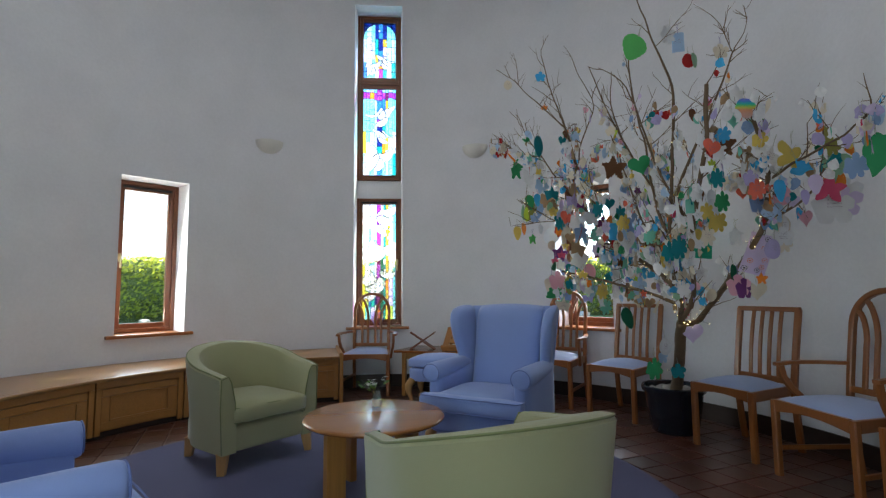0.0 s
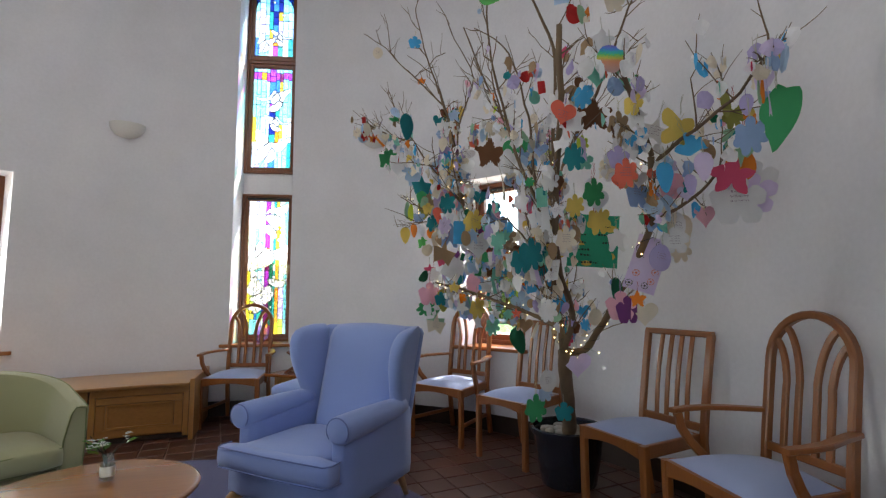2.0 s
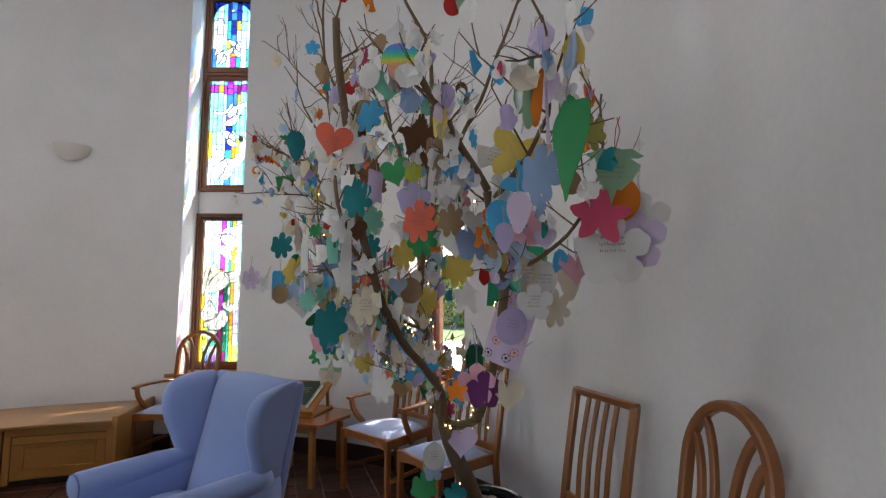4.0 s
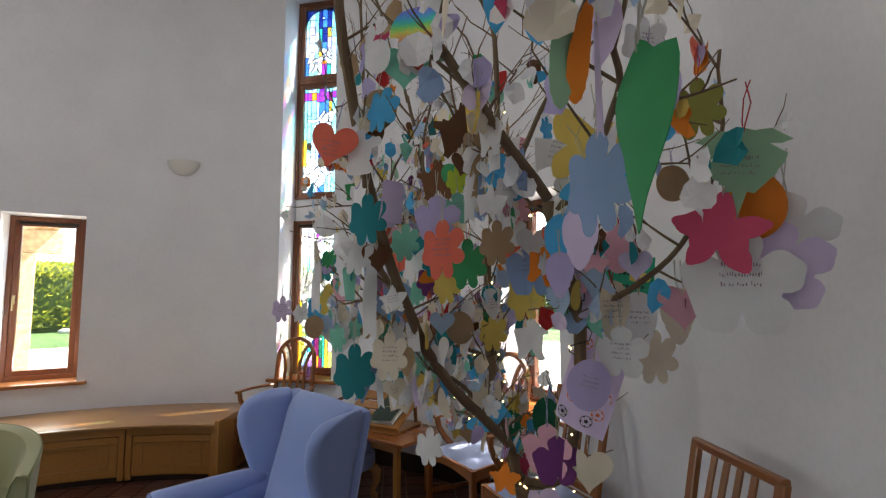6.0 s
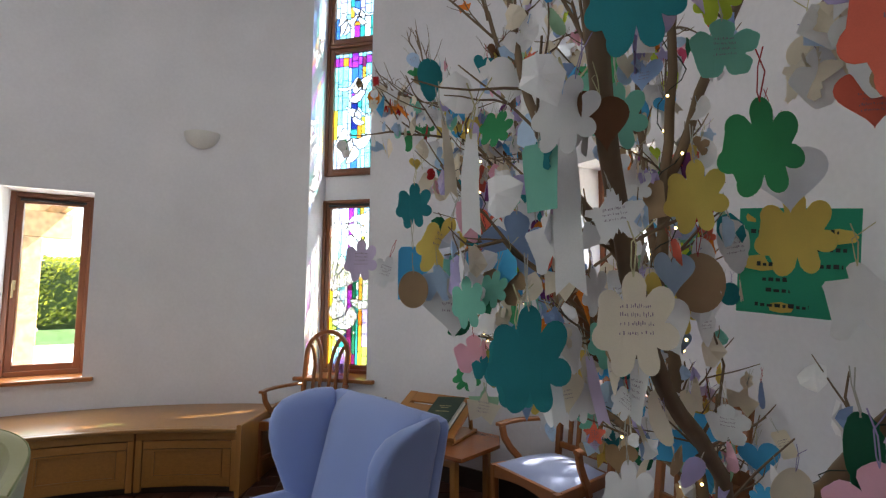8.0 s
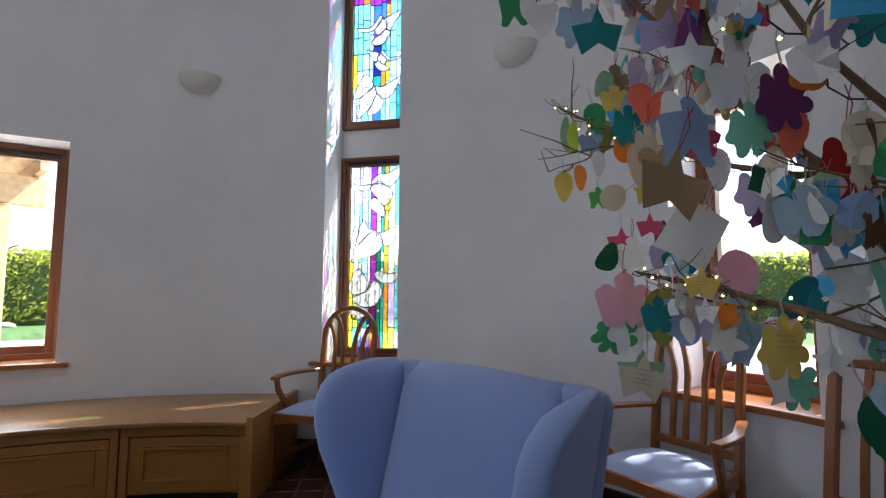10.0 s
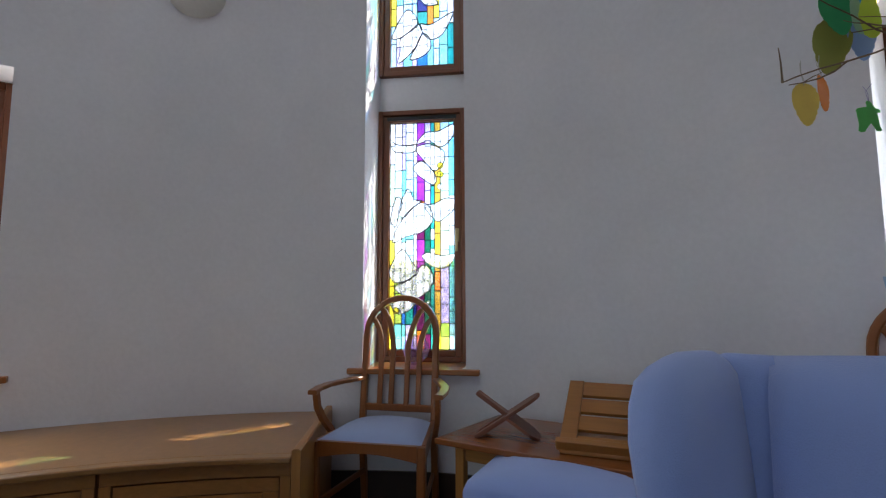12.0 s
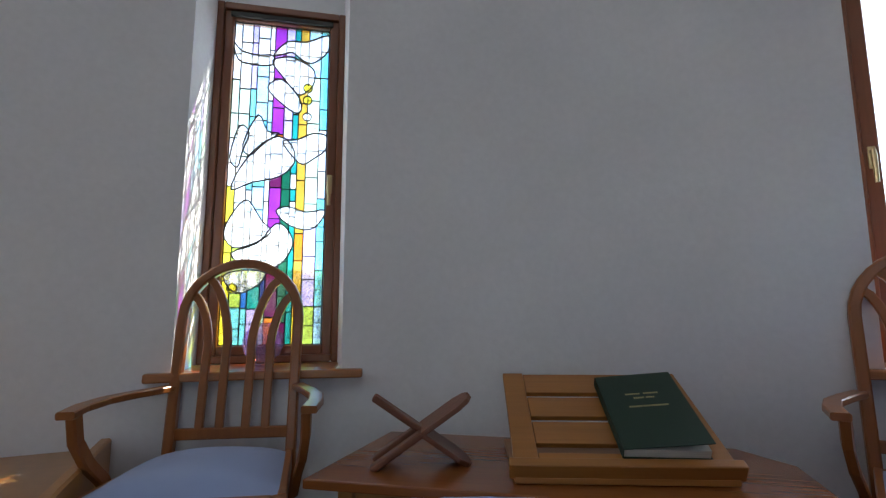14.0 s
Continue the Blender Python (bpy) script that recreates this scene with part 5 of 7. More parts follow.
FORK = (2.06, 3.52, 0.93)
limb("trunk", [(2.17, 4.05, 0.25), (2.15, 3.93, 0.45), (2.10, 3.70, 0.70), FORK], 0.050, 0.036)
limb("right", [FORK, (2.12, 3.53, 0.925), (2.20, 3.57, 0.955), (2.27, 3.40, 1.12), (2.33, 3.12, 1.38), (2.36, 2.909, 1.582), (2.315, 2.755, 1.853)], 0.024, 0.015)
limb("right_stub", [(2.315, 2.755, 1.853), (2.23, 2.65, 2.0), (2.133, 2.54, 2.16)], 0.0125, 0.0105)
limb("right_tip", [(2.325, 2.775, 1.82), (2.41, 2.68, 1.90), (2.48, 2.45, 1.96), (2.49, 2.25, 2.0), (2.477, 2.149, 2.04)], 0.010, 0.003)
limb("right_far", [(2.36, 2.909, 1.582), (2.45, 2.92, 1.63), (2.57, 2.86, 1.72), (2.66, 2.80, 1.88), (2.687, 2.815, 2.177)], 0.011, 0.004)
limb("centre", [FORK, (2.03, 3.44, 1.08), (1.97, 3.42, 1.40), (1.97, 3.40, 1.66), (2.0, 3.40, 2.08), (2.02, 3.36, 2.61), (1.90, 3.28, 2.90), (1.80, 3.25, 3.15), (1.70, 3.22, 3.48)], 0.024, 0.003)
limb("right_up", [(1.99, 3.40, 1.80), (2.12, 3.35, 2.15), (2.25, 3.35, 2.40), (2.38, 3.34, 2.74), (2.46, 3.33, 2.93)], 0.013, 0.005)
limb("right_up_a", [(2.46, 3.33, 2.93), (2.53, 3.34, 3.05), (2.57, 3.35, 3.18)], 0.004, 0.0018)
limb("right_up_b", [(2.45, 3.33, 2.91), (2.42, 3.36, 3.02), (2.38, 3.36, 3.14)], 0.004, 0.0018)
limb("front", [FORK, (2.06, 3.285, 1.144), (1.94, 2.99, 1.42), (1.905, 2.765, 1.71), (1.90, 2.60, 2.0), (1.89, 2.52, 2.34)], 0.019, 0.012)
limb("front_b", [(1.92, 2.88, 1.56), (1.80, 2.86, 1.75), (1.72, 2.95, 2.05), (1.64, 3.03, 2.45), (1.62, 3.05, 2.85)], 0.011, 0.004)
limb("left", [(2.0, 3.43, 1.2), (1.90, 3.70, 1.36), (1.70, 3.90, 1.55), (1.50, 4.0, 1.85), (1.44, 4.02, 2.15), (1.38, 4.04, 2.46), (1.30, 4.06, 2.76)], 0.020, 0.009)
limb("left_tip", [(1.34, 4.05, 2.62), (1.12, 4.08, 2.86), (0.90, 4.10, 3.10), (0.735, 4.095, 3.22)], 0.007, 0.0022)
limb("left_tip_b", [(1.30, 4.06, 2.72), (1.22, 4.05, 3.0), (1.14, 4.02, 3.30)], 0.007, 0.004)
limb("left_low", [(2.04, 3.47, 1.06), (1.82, 3.62, 1.17), (1.60, 3.84, 1.25), (1.46, 3.96, 1.30), (1.34, 4.03, 1.325), (1.27, 4.05, 1.345)], 0.014, 0.004)
limb("left_back", [(1.70, 3.90, 1.55), (1.50, 4.15, 1.66), (1.28, 4.42, 1.84), (1.08, 4.60, 2.0), (0.955, 4.68, 2.10)], 0.011, 0.0025)
limb("left_back_b", [(1.28, 4.42, 1.84), (1.10, 4.66, 1.86), (0.877, 4.88, 1.862)], 0.005, 0.002)
limb("middle", [(1.96, 3.42, 1.55), (1.92, 3.60, 1.95), (1.90, 3.70, 2.40), (1.78, 3.70, 2.83), (1.56, 3.68, 3.0)], 0.014, 0.0025)
limb("middle_b", [(1.91, 3.62, 2.0), (1.74, 3.72, 2.40), (1.62, 3.72, 2.68), (1.49, 3.70, 3.02)], 0.009, 0.004)
limb("back", [(1.97, 3.44, 1.38), (1.90, 3.85, 1.75), (1.86, 4.05, 2.15), (1.75, 4.15, 2.6)], 0.013, 0.003)
limb("inner_low", [(2.03, 3.46, 1.10), (1.92, 3.25, 1.32), (1.82, 3.05, 1.48), (1.70, 2.95, 1.62)], 0.010, 0.004)
limb("inner_left", [(1.90, 3.70, 1.36), (1.66, 3.45, 1.5), (1.50, 3.40, 1.72), (1.42, 3.48, 2.05)], 0.011, 0.003)
limb("up_left", [(1.44, 4.02, 2.15), (1.45, 3.95, 2.45), (1.55, 3.86, 2.74), (1.41, 3.80, 3.03)], 0.008, 0.003)
limb("up_middle", [(1.74, 3.72, 2.40), (1.68, 3.78, 2.72), (1.72, 3.90, 3.06)], 0.007, 0.003)
limb("left_side", [(1.50, 4.0, 1.85), (1.30, 4.02, 2.10), (1.12, 4.0, 2.35), (1.0, 4.05, 2.55), (0.92, 4.10, 2.78)], 0.009, 0.003)
limb("inner_bunch", [(1.50, 4.0, 1.85), (1.42, 3.80, 1.98), (1.33, 3.60, 2.04), (1.24, 3.42, 2.02)], 0.007, 0.003)
limb("left_side_b", [(1.12, 4.0, 2.35), (0.95, 4.08, 2.42), (0.80, 4.10, 2.50)], 0.005, 0.002)

# twigs: one joined mesh of thin, forked shoots
twigs = bmesh.new()
HOOKS = []


def twig(p, d, l, r, depth):
    pts = [p]
    q, v = p.copy(), d.normalized()
    for k in range(4):
        v = (v + Vector((rnd.gauss(0, 0.16), rnd.gauss(0, 0.16), rnd.gauss(0.05, 0.14)))).normalized()
        q = q + v * l / 4
        pts.append(q.copy())
    tube(twigs, pts, [r, r * 0.85, r * 0.7, r * 0.55, r * 0.4], 4)
    HOOKS.extend(pts[1:])
    if depth:
        for k in (1, 2, 3):
            if rnd.random() < 0.62:
                twig(pts[k], (v + Vector((rnd.gauss(0, 0.7), rnd.gauss(0, 0.7), rnd.gauss(0.2, 0.5)))), l * rnd.uniform(0.35, 0.6), r * 0.6, depth - 1)


for name, pts in LIMB_PATHS.items():
    if name == "trunk":
        continue
    step = 2 if len(pts) > 12 else 1
    for i in range(3 if name in ("right", "centre", "front") else 1, len(pts), step):
        p = pts[i]
        along = (pts[i] - pts[i - 1]).normalized()
        side = Vector((rnd.gauss(0, 1), rnd.gauss(0, 1), rnd.gauss(0.4, 0.6)))
        tip = i / len(pts)
        if p.z < 1.0 or (name == "left_low" and tip > 0.7) or (name.startswith("left_back") and rnd.random() < 0.6):
            continue
        HOOKS.append(p)
        if rnd.random() < (0.95 if p.z < 2.7 else 0.55):
            twig(p, along * 0.6 + side.normalized(), rnd.uniform(0.14, 0.34) * (0.75 if tip > 0.8 else 1), 0.0038, 1)
ob = part("twig_tangle", twigs, M_BARK, tree, "fine bare twigs")
ob["kind"] = "stuff"

# ---- fairy lights wound through the limbs ----
m = bpy.data.materials.new("warm_bulb")
m.use_nodes = True
b = m.node_tree.nodes["Principled BSDF"]
b.inputs["Emission Color"].default_value = (1.0, 0.72, 0.28, 1)
b.inputs["Emission Strength"].default_value = 1.4
M_BULB = m
fl = thing("fairy_lights", pose(0, 0, 0), "string of tiny warm white fairy lights wound round the tree", "fairy lights")
bulb = bpy.data.meshes.new("bulb")
bm = bmesh.new()
bmesh.ops.create_icosphere(bm, subdivisions=1, radius=0.004)
bm.to_mesh(bulb)
bm.free()
bulb.materials.append(M_BULB)
wire = bmesh.new()
for name in ("trunk", "right", "left", "left_low", "centre", "inner_left", "back", "left_back"):
    pts = LIMB_PATHS[name]
    line = []
    a = rnd.uniform(0, 6)
    for p, q in zip(pts, pts[1:]):
        for j in range(3):
            if p.z > 2.35:
                break
            a += 0.9
            line.append(p.lerp(q, j / 3) + Vector((math.cos(a) * 0.03, math.sin(a) * 0.03, 0.005 * math.sin(a * 2))))
    if len(line) > 3:
        tube(wire, line, 0.0016, 4)
        for k in range(1, len(line), 3):
            e = line[k] + Vector((rnd.gauss(0, 0.022), rnd.gauss(0, 0.022), rnd.gauss(0, 0.018)))
            tube(wire, [line[k], e], 0.001, 3)
            bo = new("bulb", bulb)
            bo.parent = fl
            bo.location = e
part("wire", wire, M_WIRE, fl, "thin dark green wire")

# ---- paper wishes ----
PAPER = {}
TONES = {
    "white": (0.860, 0.848, 0.860), "cream": (0.806, 0.715, 0.585), "kraft": (0.468, 0.312, 0.182), "pale blue": (0.468, 0.624, 0.806),
    "grey blue": (0.299, 0.429, 0.676), "sky blue": (0.078, 0.468, 0.806), "teal": (0.019, 0.260, 0.299), "mint": (0.234, 0.624, 0.494),
    "green": (0.050, 0.360, 0.140), "leaf green": (0.169, 0.676, 0.182), "dark green": (0.013, 0.156, 0.078), "sage": (0.338, 0.546, 0.364),
    "lavender": (0.546, 0.468, 0.754), "lilac": (0.715, 0.598, 0.806), "pink": (0.858, 0.468, 0.572), "rose": (0.740, 0.100, 0.200),
    "coral": (0.860, 0.187, 0.121), "orange": (0.860, 0.258, 0.032), "yellow": (0.800, 0.600, 0.150), "lime": (0.624, 0.754, 0.078),
    "red": (0.520, 0.026, 0.026), "brown": (0.195, 0.085, 0.039), "purple": (0.200, 0.050, 0.210), "silver": (0.780, 0.806, 0.858), "olive": (0.338, 0.325, 0.078), "emerald": (0.035, 0.40, 0.24),
}
for tone, c in TONES.items():
    mt = material("paper_" + tone.replace(" ", "_"), c, 0.35 if tone == "silver" else 0.75, metal=0.6 if tone == "silver" else 0.0, relief=0.25, relief_scale=90, stain=0.12, spread=0.18, spec=0.3)
    nt = mt.node_tree
    tl = nt.nodes.new("ShaderNodeBsdfTranslucent")
    mx = nt.nodes.new("ShaderNodeMixShader")
    mx.inputs["Fac"].default_value = 0.18 if tone != "silver" else 0.0
    src = nt.nodes["Principled BSDF"].inputs["Base Color"].links[0].from_socket
    nt.links.new(src, tl.inputs["Color"])
    nt.links.new(nt.nodes["Principled BSDF"].outputs[0], mx.inputs[1])
    nt.links.new(tl.outputs[0], mx.inputs[2])
    nt.links.new(mx.outputs[0], nt.nodes["Material Output"].inputs["Surface"])
    PAPER[tone] = mt


def foil(name):
    """Holographic foil: its rainbow sheen painted as colour bands down the sheet, crumpled fine."""
    m = bpy.data.materials.new(name)
    m.use_nodes = True
    nt = m.node_tree
    n, link = nt.nodes, nt.links.new
    b = n["Principled BSDF"]
    co, sep, tex, add, ramp, bump = (n.new("ShaderNode" + k) for k in ("TexCoord", "SeparateXYZ", "TexNoise", "Math", "ValToRGB", "Bump"))
    link(co.outputs["Object"], sep.inputs[0])
    link(co.outputs["Object"], tex.inputs["Vector"])
    tex.inputs["Scale"].default_value = 45
    tex.inputs["Detail"].default_value = 3
    add.operation = "MULTIPLY_ADD"
    add.inputs[1].default_value = 0.35
    link(tex.outputs["Fac"], add.inputs[0])
    neg = n.new("ShaderNodeMath")
    neg.operation = "MULTIPLY_ADD"
    neg.inputs[1].default_value, neg.inputs[2].default_value = -1.0, -0.15
    link(sep.outputs["Z"], neg.inputs[0])
    link(neg.outputs[0], add.inputs[2])
    e = ramp.color_ramp.elements
    e[0].position, e[0].color = 0.0, (0.30, 0.22, 0.75, 1)
    e[1].position, e[1].color = 1.0, (0.62, 0.42, 0.42, 1)
    for p, c in ((0.16, (0.12, 0.30, 0.85)), (0.28, (0.03, 0.62, 0.62)), (0.38, (0.15, 0.75, 0.20)), (0.48, (0.75, 0.70, 0.12)), (0.58, (0.80, 0.34, 0.18))):
        q = e.new(p)
        q.color = (*c, 1)
    link(add.outputs[0], ramp.inputs["Fac"])
    link(ramp.outputs["Color"], b.inputs["Base Color"])
    b.inputs["Metallic"].default_value, b.inputs["Roughness"].default_value = 0.35, 0.4
    bump.inputs["Strength"].default_value, bump.inputs["Distance"].default_value = 0.6, 0.004
    link(tex.outputs["Fac"], bump.inputs["Height"])
    link(bump.outputs["Normal"], b.inputs["Normal"])
    return m


PAPER["rainbow foil"] = foil("rainbow_foil")


def outline(shape):
    """Outlines about one unit high, hung from their top."""
    P = []
    if shape == "flower":
        for k in range(60):
            a = 2 * math.pi * k / 60
            P.append((math.sin(a) * (0.27 + 0.23 * abs(math.cos(2.5 * a)) ** 0.55 + 0.012 * math.cos(15 * a)), math.cos(a) * (0.27 + 0.23 * abs(math.cos(2.5 * a)) ** 0.55 + 0.012 * math.cos(15 * a))))
    elif shape == "oak leaf":
        for k in range(70):
            a = 2 * math.pi * k / 70
            r = 0.25 + 0.22 * abs(math.cos(3.5 * a)) ** 0.62 + 0.03 * math.cos(a) + 0.02 * math.sin(2 * a)
            P.append((0.88 * r * math.sin(a), 1.12 * r * math.cos(a)))
    elif shape == "vine leaf":
        for k in range(75):
            a = 2 * math.pi * k / 75
            lobe = abs(math.cos(2.5 * a))
            r = 0.15 + 0.33 * lobe ** 0.85 + 0.05 * max(0, lobe - 0.93) / 0.07 + 0.025 * math.sin(3 * a)
            P.append((1.1 * r * math.sin(a), r * math.cos(a)))
    elif shape == "fern leaf":
        right = [(0.0, 0.5), (0.10, 0.46), (0.26, 0.47), (0.46, 0.34), (0.36, 0.30), (0.25, 0.31), (0.42, 0.19), (0.40, 0.10), (0.20, 0.17), (0.36, 0.06), (0.33, -0.02), (0.28, -0.03), (0.26, -0.09), (0.12, 0.0), (0.20, -0.15), (0.13, -0.17), (0.14, -0.24), (0.07, -0.22), (0.0, -0.5)]
        P = right + [(-x * 1.04, z + 0.03 * x) for x, z in right[-2:0:-1]]
    elif shape == "broad leaf":
        P = smooth_loop([(0.02, 0.5), (0.13, 0.40), (0.30, 0.36), (0.33, 0.16), (0.30, -0.06), (0.20, -0.26), (0.02, -0.42), (-0.16, -0.5), (-0.15, -0.30), (-0.24, -0.24), (-0.22, -0.05), (-0.30, 0.06), (-0.26, 0.24), (-0.12, 0.36)], 2)
    elif shape == "angel":
        P = smooth_loop([(0, 0.5), (0.10, 0.44), (0.09, 0.30), (0.16, 0.24), (0.40, 0.32), (0.46, 0.16), (0.26, 0.06), (0.16, 0.04), (0.22, -0.22), (0.32, -0.46), (0.0, -0.5), (-0.32, -0.46), (-0.22, -0.22), (-0.16, 0.04), (-0.26, 0.06), (-0.46, 0.16), (-0.40, 0.32), (-0.16, 0.24), (-0.09, 0.30), (-0.10, 0.44)], 2)
    elif shape == "butterfly":
        P = smooth_loop([(0, 0.22), (0.12, 0.36), (0.40, 0.48), (0.5, 0.30), (0.40, 0.06), (0.24, 0.0), (0.38, -0.16), (0.32, -0.42), (0.14, -0.40), (0.0, -0.12), (-0.14, -0.40), (-0.32, -0.42), (-0.38, -0.16), (-0.24, 0.0), (-0.40, 0.06), (-0.5, 0.30), (-0.40, 0.48), (-0.12, 0.36)], 2)
    elif shape == "fish":
        P = smooth_loop([(0, 0.5), (0.16, 0.36), (0.22, 0.10), (0.14, -0.18), (0.06, -0.30), (0.20, -0.46), (0.0, -0.42), (-0.20, -0.46), (-0.06, -0.30), (-0.14, -0.18), (-0.22, 0.10), (-0.16, 0.36)], 2)
    elif shape == "cap":
        P = smooth_loop([(0, 0.5), (0.26, 0.42), (0.42, 0.20), (0.46, 0.0), (0.30, -0.04), (0.28, -0.30), (0.10, -0.46), (-0.10, -0.42), (-0.28, -0.30), (-0.30, -0.04), (-0.46, 0.0), (-0.42, 0.20), (-0.26, 0.42)], 2)
    elif shape == "maple leaf":
        for k in range(60):
            a = 2 * math.pi * k / 60
            tri = abs(((a * 5 / (2 * math.pi)) % 1) - 0.5) * 2
            jag = 0.035 * (1 if k % 2 else -1)
            r = 0.22 + 0.28 * tri ** 1.2 + jag
            P.append((r * math.sin(a), r * math.cos(a)))
    elif shape == "star":
        for k in range(10):
            r = 0.5 if k % 2 == 0 else 0.22
            P.append((r * math.sin(k * math.pi / 5), r * math.cos(k * math.pi / 5)))
    elif shape == "heart":
        for k in range(40):
            a = 2 * math.pi * k / 40
            P.append((0.031 * 16 * math.sin(a) ** 3, 0.031 * (13 * math.cos(a) - 5 * math.cos(2 * a) - 2 * math.cos(3 * a) - math.cos(4 * a)) + 0.06))
    elif shape == "leaf":
        for k in range(40):
            a = 2 * math.pi * k / 40
            w = 0.27 * math.sin(a) * (1 + 0.35 * math.cos(a)) * (1 + (0.05 if k % 2 else -0.05))
            P.append((w, 0.5 * math.cos(a)))
    elif shape == "long leaf":
        for k in range(40):
            a = 2 * math.pi * k / 40
            P.append((0.16 * math.sin(a) * (1 - 0.25 * math.cos(a)) + 0.05 * math.cos(a) ** 2 + 0.012 * (k % 2), 0.5 * math.cos(a)))
    elif shape == "disc":
        P = [(0.42 * math.sin(k * math.pi / 14), 0.5 * math.cos(k * math.pi / 14)) for k in range(28)]
    elif shape == "tag":
        P = [(-0.28, 0.42), (-0.22, 0.5), (0.22, 0.5), (0.28, 0.42), (0.28, -0.5), (-0.28, -0.5)]
    elif shape == "card":
        P = [(-0.46, 0.5), (0.46, 0.5), (0.46, -0.5), (-0.46, -0.5)]
    elif shape == "bird":
        P = smooth_loop([(-0.5, 0.05), (-0.3, 0.18), (-0.1, 0.12), (0.0, 0.42), (0.16, 0.40), (0.2, 0.12), (0.44, 0.16), (0.34, 0.0), (0.5, -0.18), (0.2, -0.12), (-0.05, -0.22), (-0.3, -0.12)], 3)
    elif shape == "figure":
        P = smooth_loop([(0, 0.5), (0.12, 0.42), (0.1, 0.28), (0.38, 0.24), (0.4, 0.12), (0.16, 0.08), (0.2, -0.2), (0.34, -0.46), (0.16, -0.5), (0.0, -0.24), (-0.16, -0.5), (-0.34, -0.46), (-0.2, -0.2), (-0.16, 0.08), (-0.4, 0.12), (-0.38, 0.24), (-0.1, 0.28), (-0.12, 0.42)], 2)
    elif shape == "ribbon":
        P = [(-0.05, 0.5), (0.05, 0.5), (0.08, 0.1), (0.05, -0.3), (0.10, -0.5), (0.0, -0.42), (-0.08, -0.5), (-0.05, -0.2), (-0.09, 0.1)]
    return P


SHAPES = ("flower", "oak leaf", "maple leaf", "star", "heart", "leaf", "long leaf", "disc", "tag", "card", "bird", "figure", "ribbon", "vine leaf", "fern leaf", "broad leaf", "angel", "butterfly", "fish", "cap")
CUT, BEND_OF = {}, {}
for shape in SHAPES:
    for bend in range(3):
        P = outline(shape)
        top = max(y for x, y in P)
        bm = bmesh.new()
        vs = [bm.verts.new((x, 0, y - top)) for x, y in P]
        f = bm.faces.new(vs)
        bmesh.ops.triangulate(bm, faces=[f])
        for _ in range(2):
            long = [e for e in bm.edges if e.calc_length() > 0.16]
            bmesh.ops.subdivide_edges(bm, edges=long, cuts=1)
            bmesh.ops.triangulate(bm, faces=[q for q in bm.faces if len(q.verts) > 3])
        for v in bm.verts:
            x, z = v.co.x, v.co.z
            v.co.y = (0.10, -0.28, 0.22)[bend] * (x + (0.2, -0.1, 0.35)[bend] * z) ** 2 + 0.04 * math.sin(5 * x + 3 * z + bend)
        ex = bmesh.ops.extrude_face_region(bm, geom=bm.faces[:])
        bmesh.ops.translate(bm, verts=[v for v in ex["geom"] if isinstance(v, bmesh.types.BMVert)], vec=(0, 0.006, 0))
        bmesh.ops.recalc_face_normals(bm, faces=bm.faces)
        me = bpy.data.meshes.new("paper_" + shape.replace(" ", "_"))
        bm.to_mesh(me)
        bm.free()
        me.polygons.foreach_set("use_smooth", [True] * len(me.polygons))
        me.set_sharp_from_angle(angle=radians(50))
        me.materials.append(PAPER["white"])
        CUT[shape, bend] = me
        BEND_OF[me.name] = bend

INK = material("ink", (0.02, 0.035, 0.03), 0.6)
PEN_INK = material("faded_pen", (0.30, 0.20, 0.27), 0.7)
PEN = {}


def curve(bend, x, z):
    return (0.10, -0.28, 0.22)[bend] * (x + (0.2, -0.1, 0.35)[bend] * z) ** 2 + 0.04 * math.sin(5 * x + 3 * z + bend)


for bend in range(3):
    for kind in range(2):
        bm = bmesh.new()
        for row in range(3 + kind):
            z = -0.36 - 0.085 * row
            x = -0.17 + rnd.uniform(-0.03, 0.04)
            while x < 0.17:
                w = rnd.uniform(0.005, 0.012)
                zz = z + rnd.uniform(-0.008, 0.008)
                hgt = rnd.uniform(0.015, 0.042)
                q = [bm.verts.new((u, curve(bend, u, v) - 0.006, v)) for u, v in ((x, zz), (x + w, zz), (x + w, zz + hgt), (x, zz + hgt))]
                bm.faces.new(q)
                x += w + rnd.choice((0.010, 0.012, 0.014, 0.03))
        me = bpy.data.meshes.new("handwriting")
        bm.to_mesh(me)
        bm.free()
        me.materials.append(PEN_INK)
        PEN[bend, kind] = me
THREAD = []
for k in range(4):
    bm = bmesh.new()
    tube(bm, [(0, 0.01, -0.06), (0.01, 0, 0.02), (rnd.gauss(0, 0.04), rnd.gauss(0, 0.04), 0.25), (rnd.gauss(0, 0.06), rnd.gauss(0, 0.06), 0.5)], 0.009, 3)
    tube(bm, [(0, -0.008, -0.06), (-0.02, 0, 0.05), (rnd.gauss(0, 0.05), rnd.gauss(0, 0.05), 0.3), (rnd.gauss(0, 0.06), rnd.gauss(0, 0.06), 0.5)], 0.008, 3)
    me = bpy.data.meshes.new("thread")
    bm.to_mesh(me)
    bm.free()
    me.materials.append(material("thread_" + "abcd"[k], ((0.5, 0.48, 0.42), (0.45, 0.04, 0.05), (0.55, 0.5, 0.3), (0.3, 0.25, 0.45))[k], 0.7))
    THREAD.append(me)
LIGHT_TONES = ("white", "cream", "pale blue", "lilac", "lavender", "pink", "coral", "sage", "mint", "yellow", "grey blue", "rose")
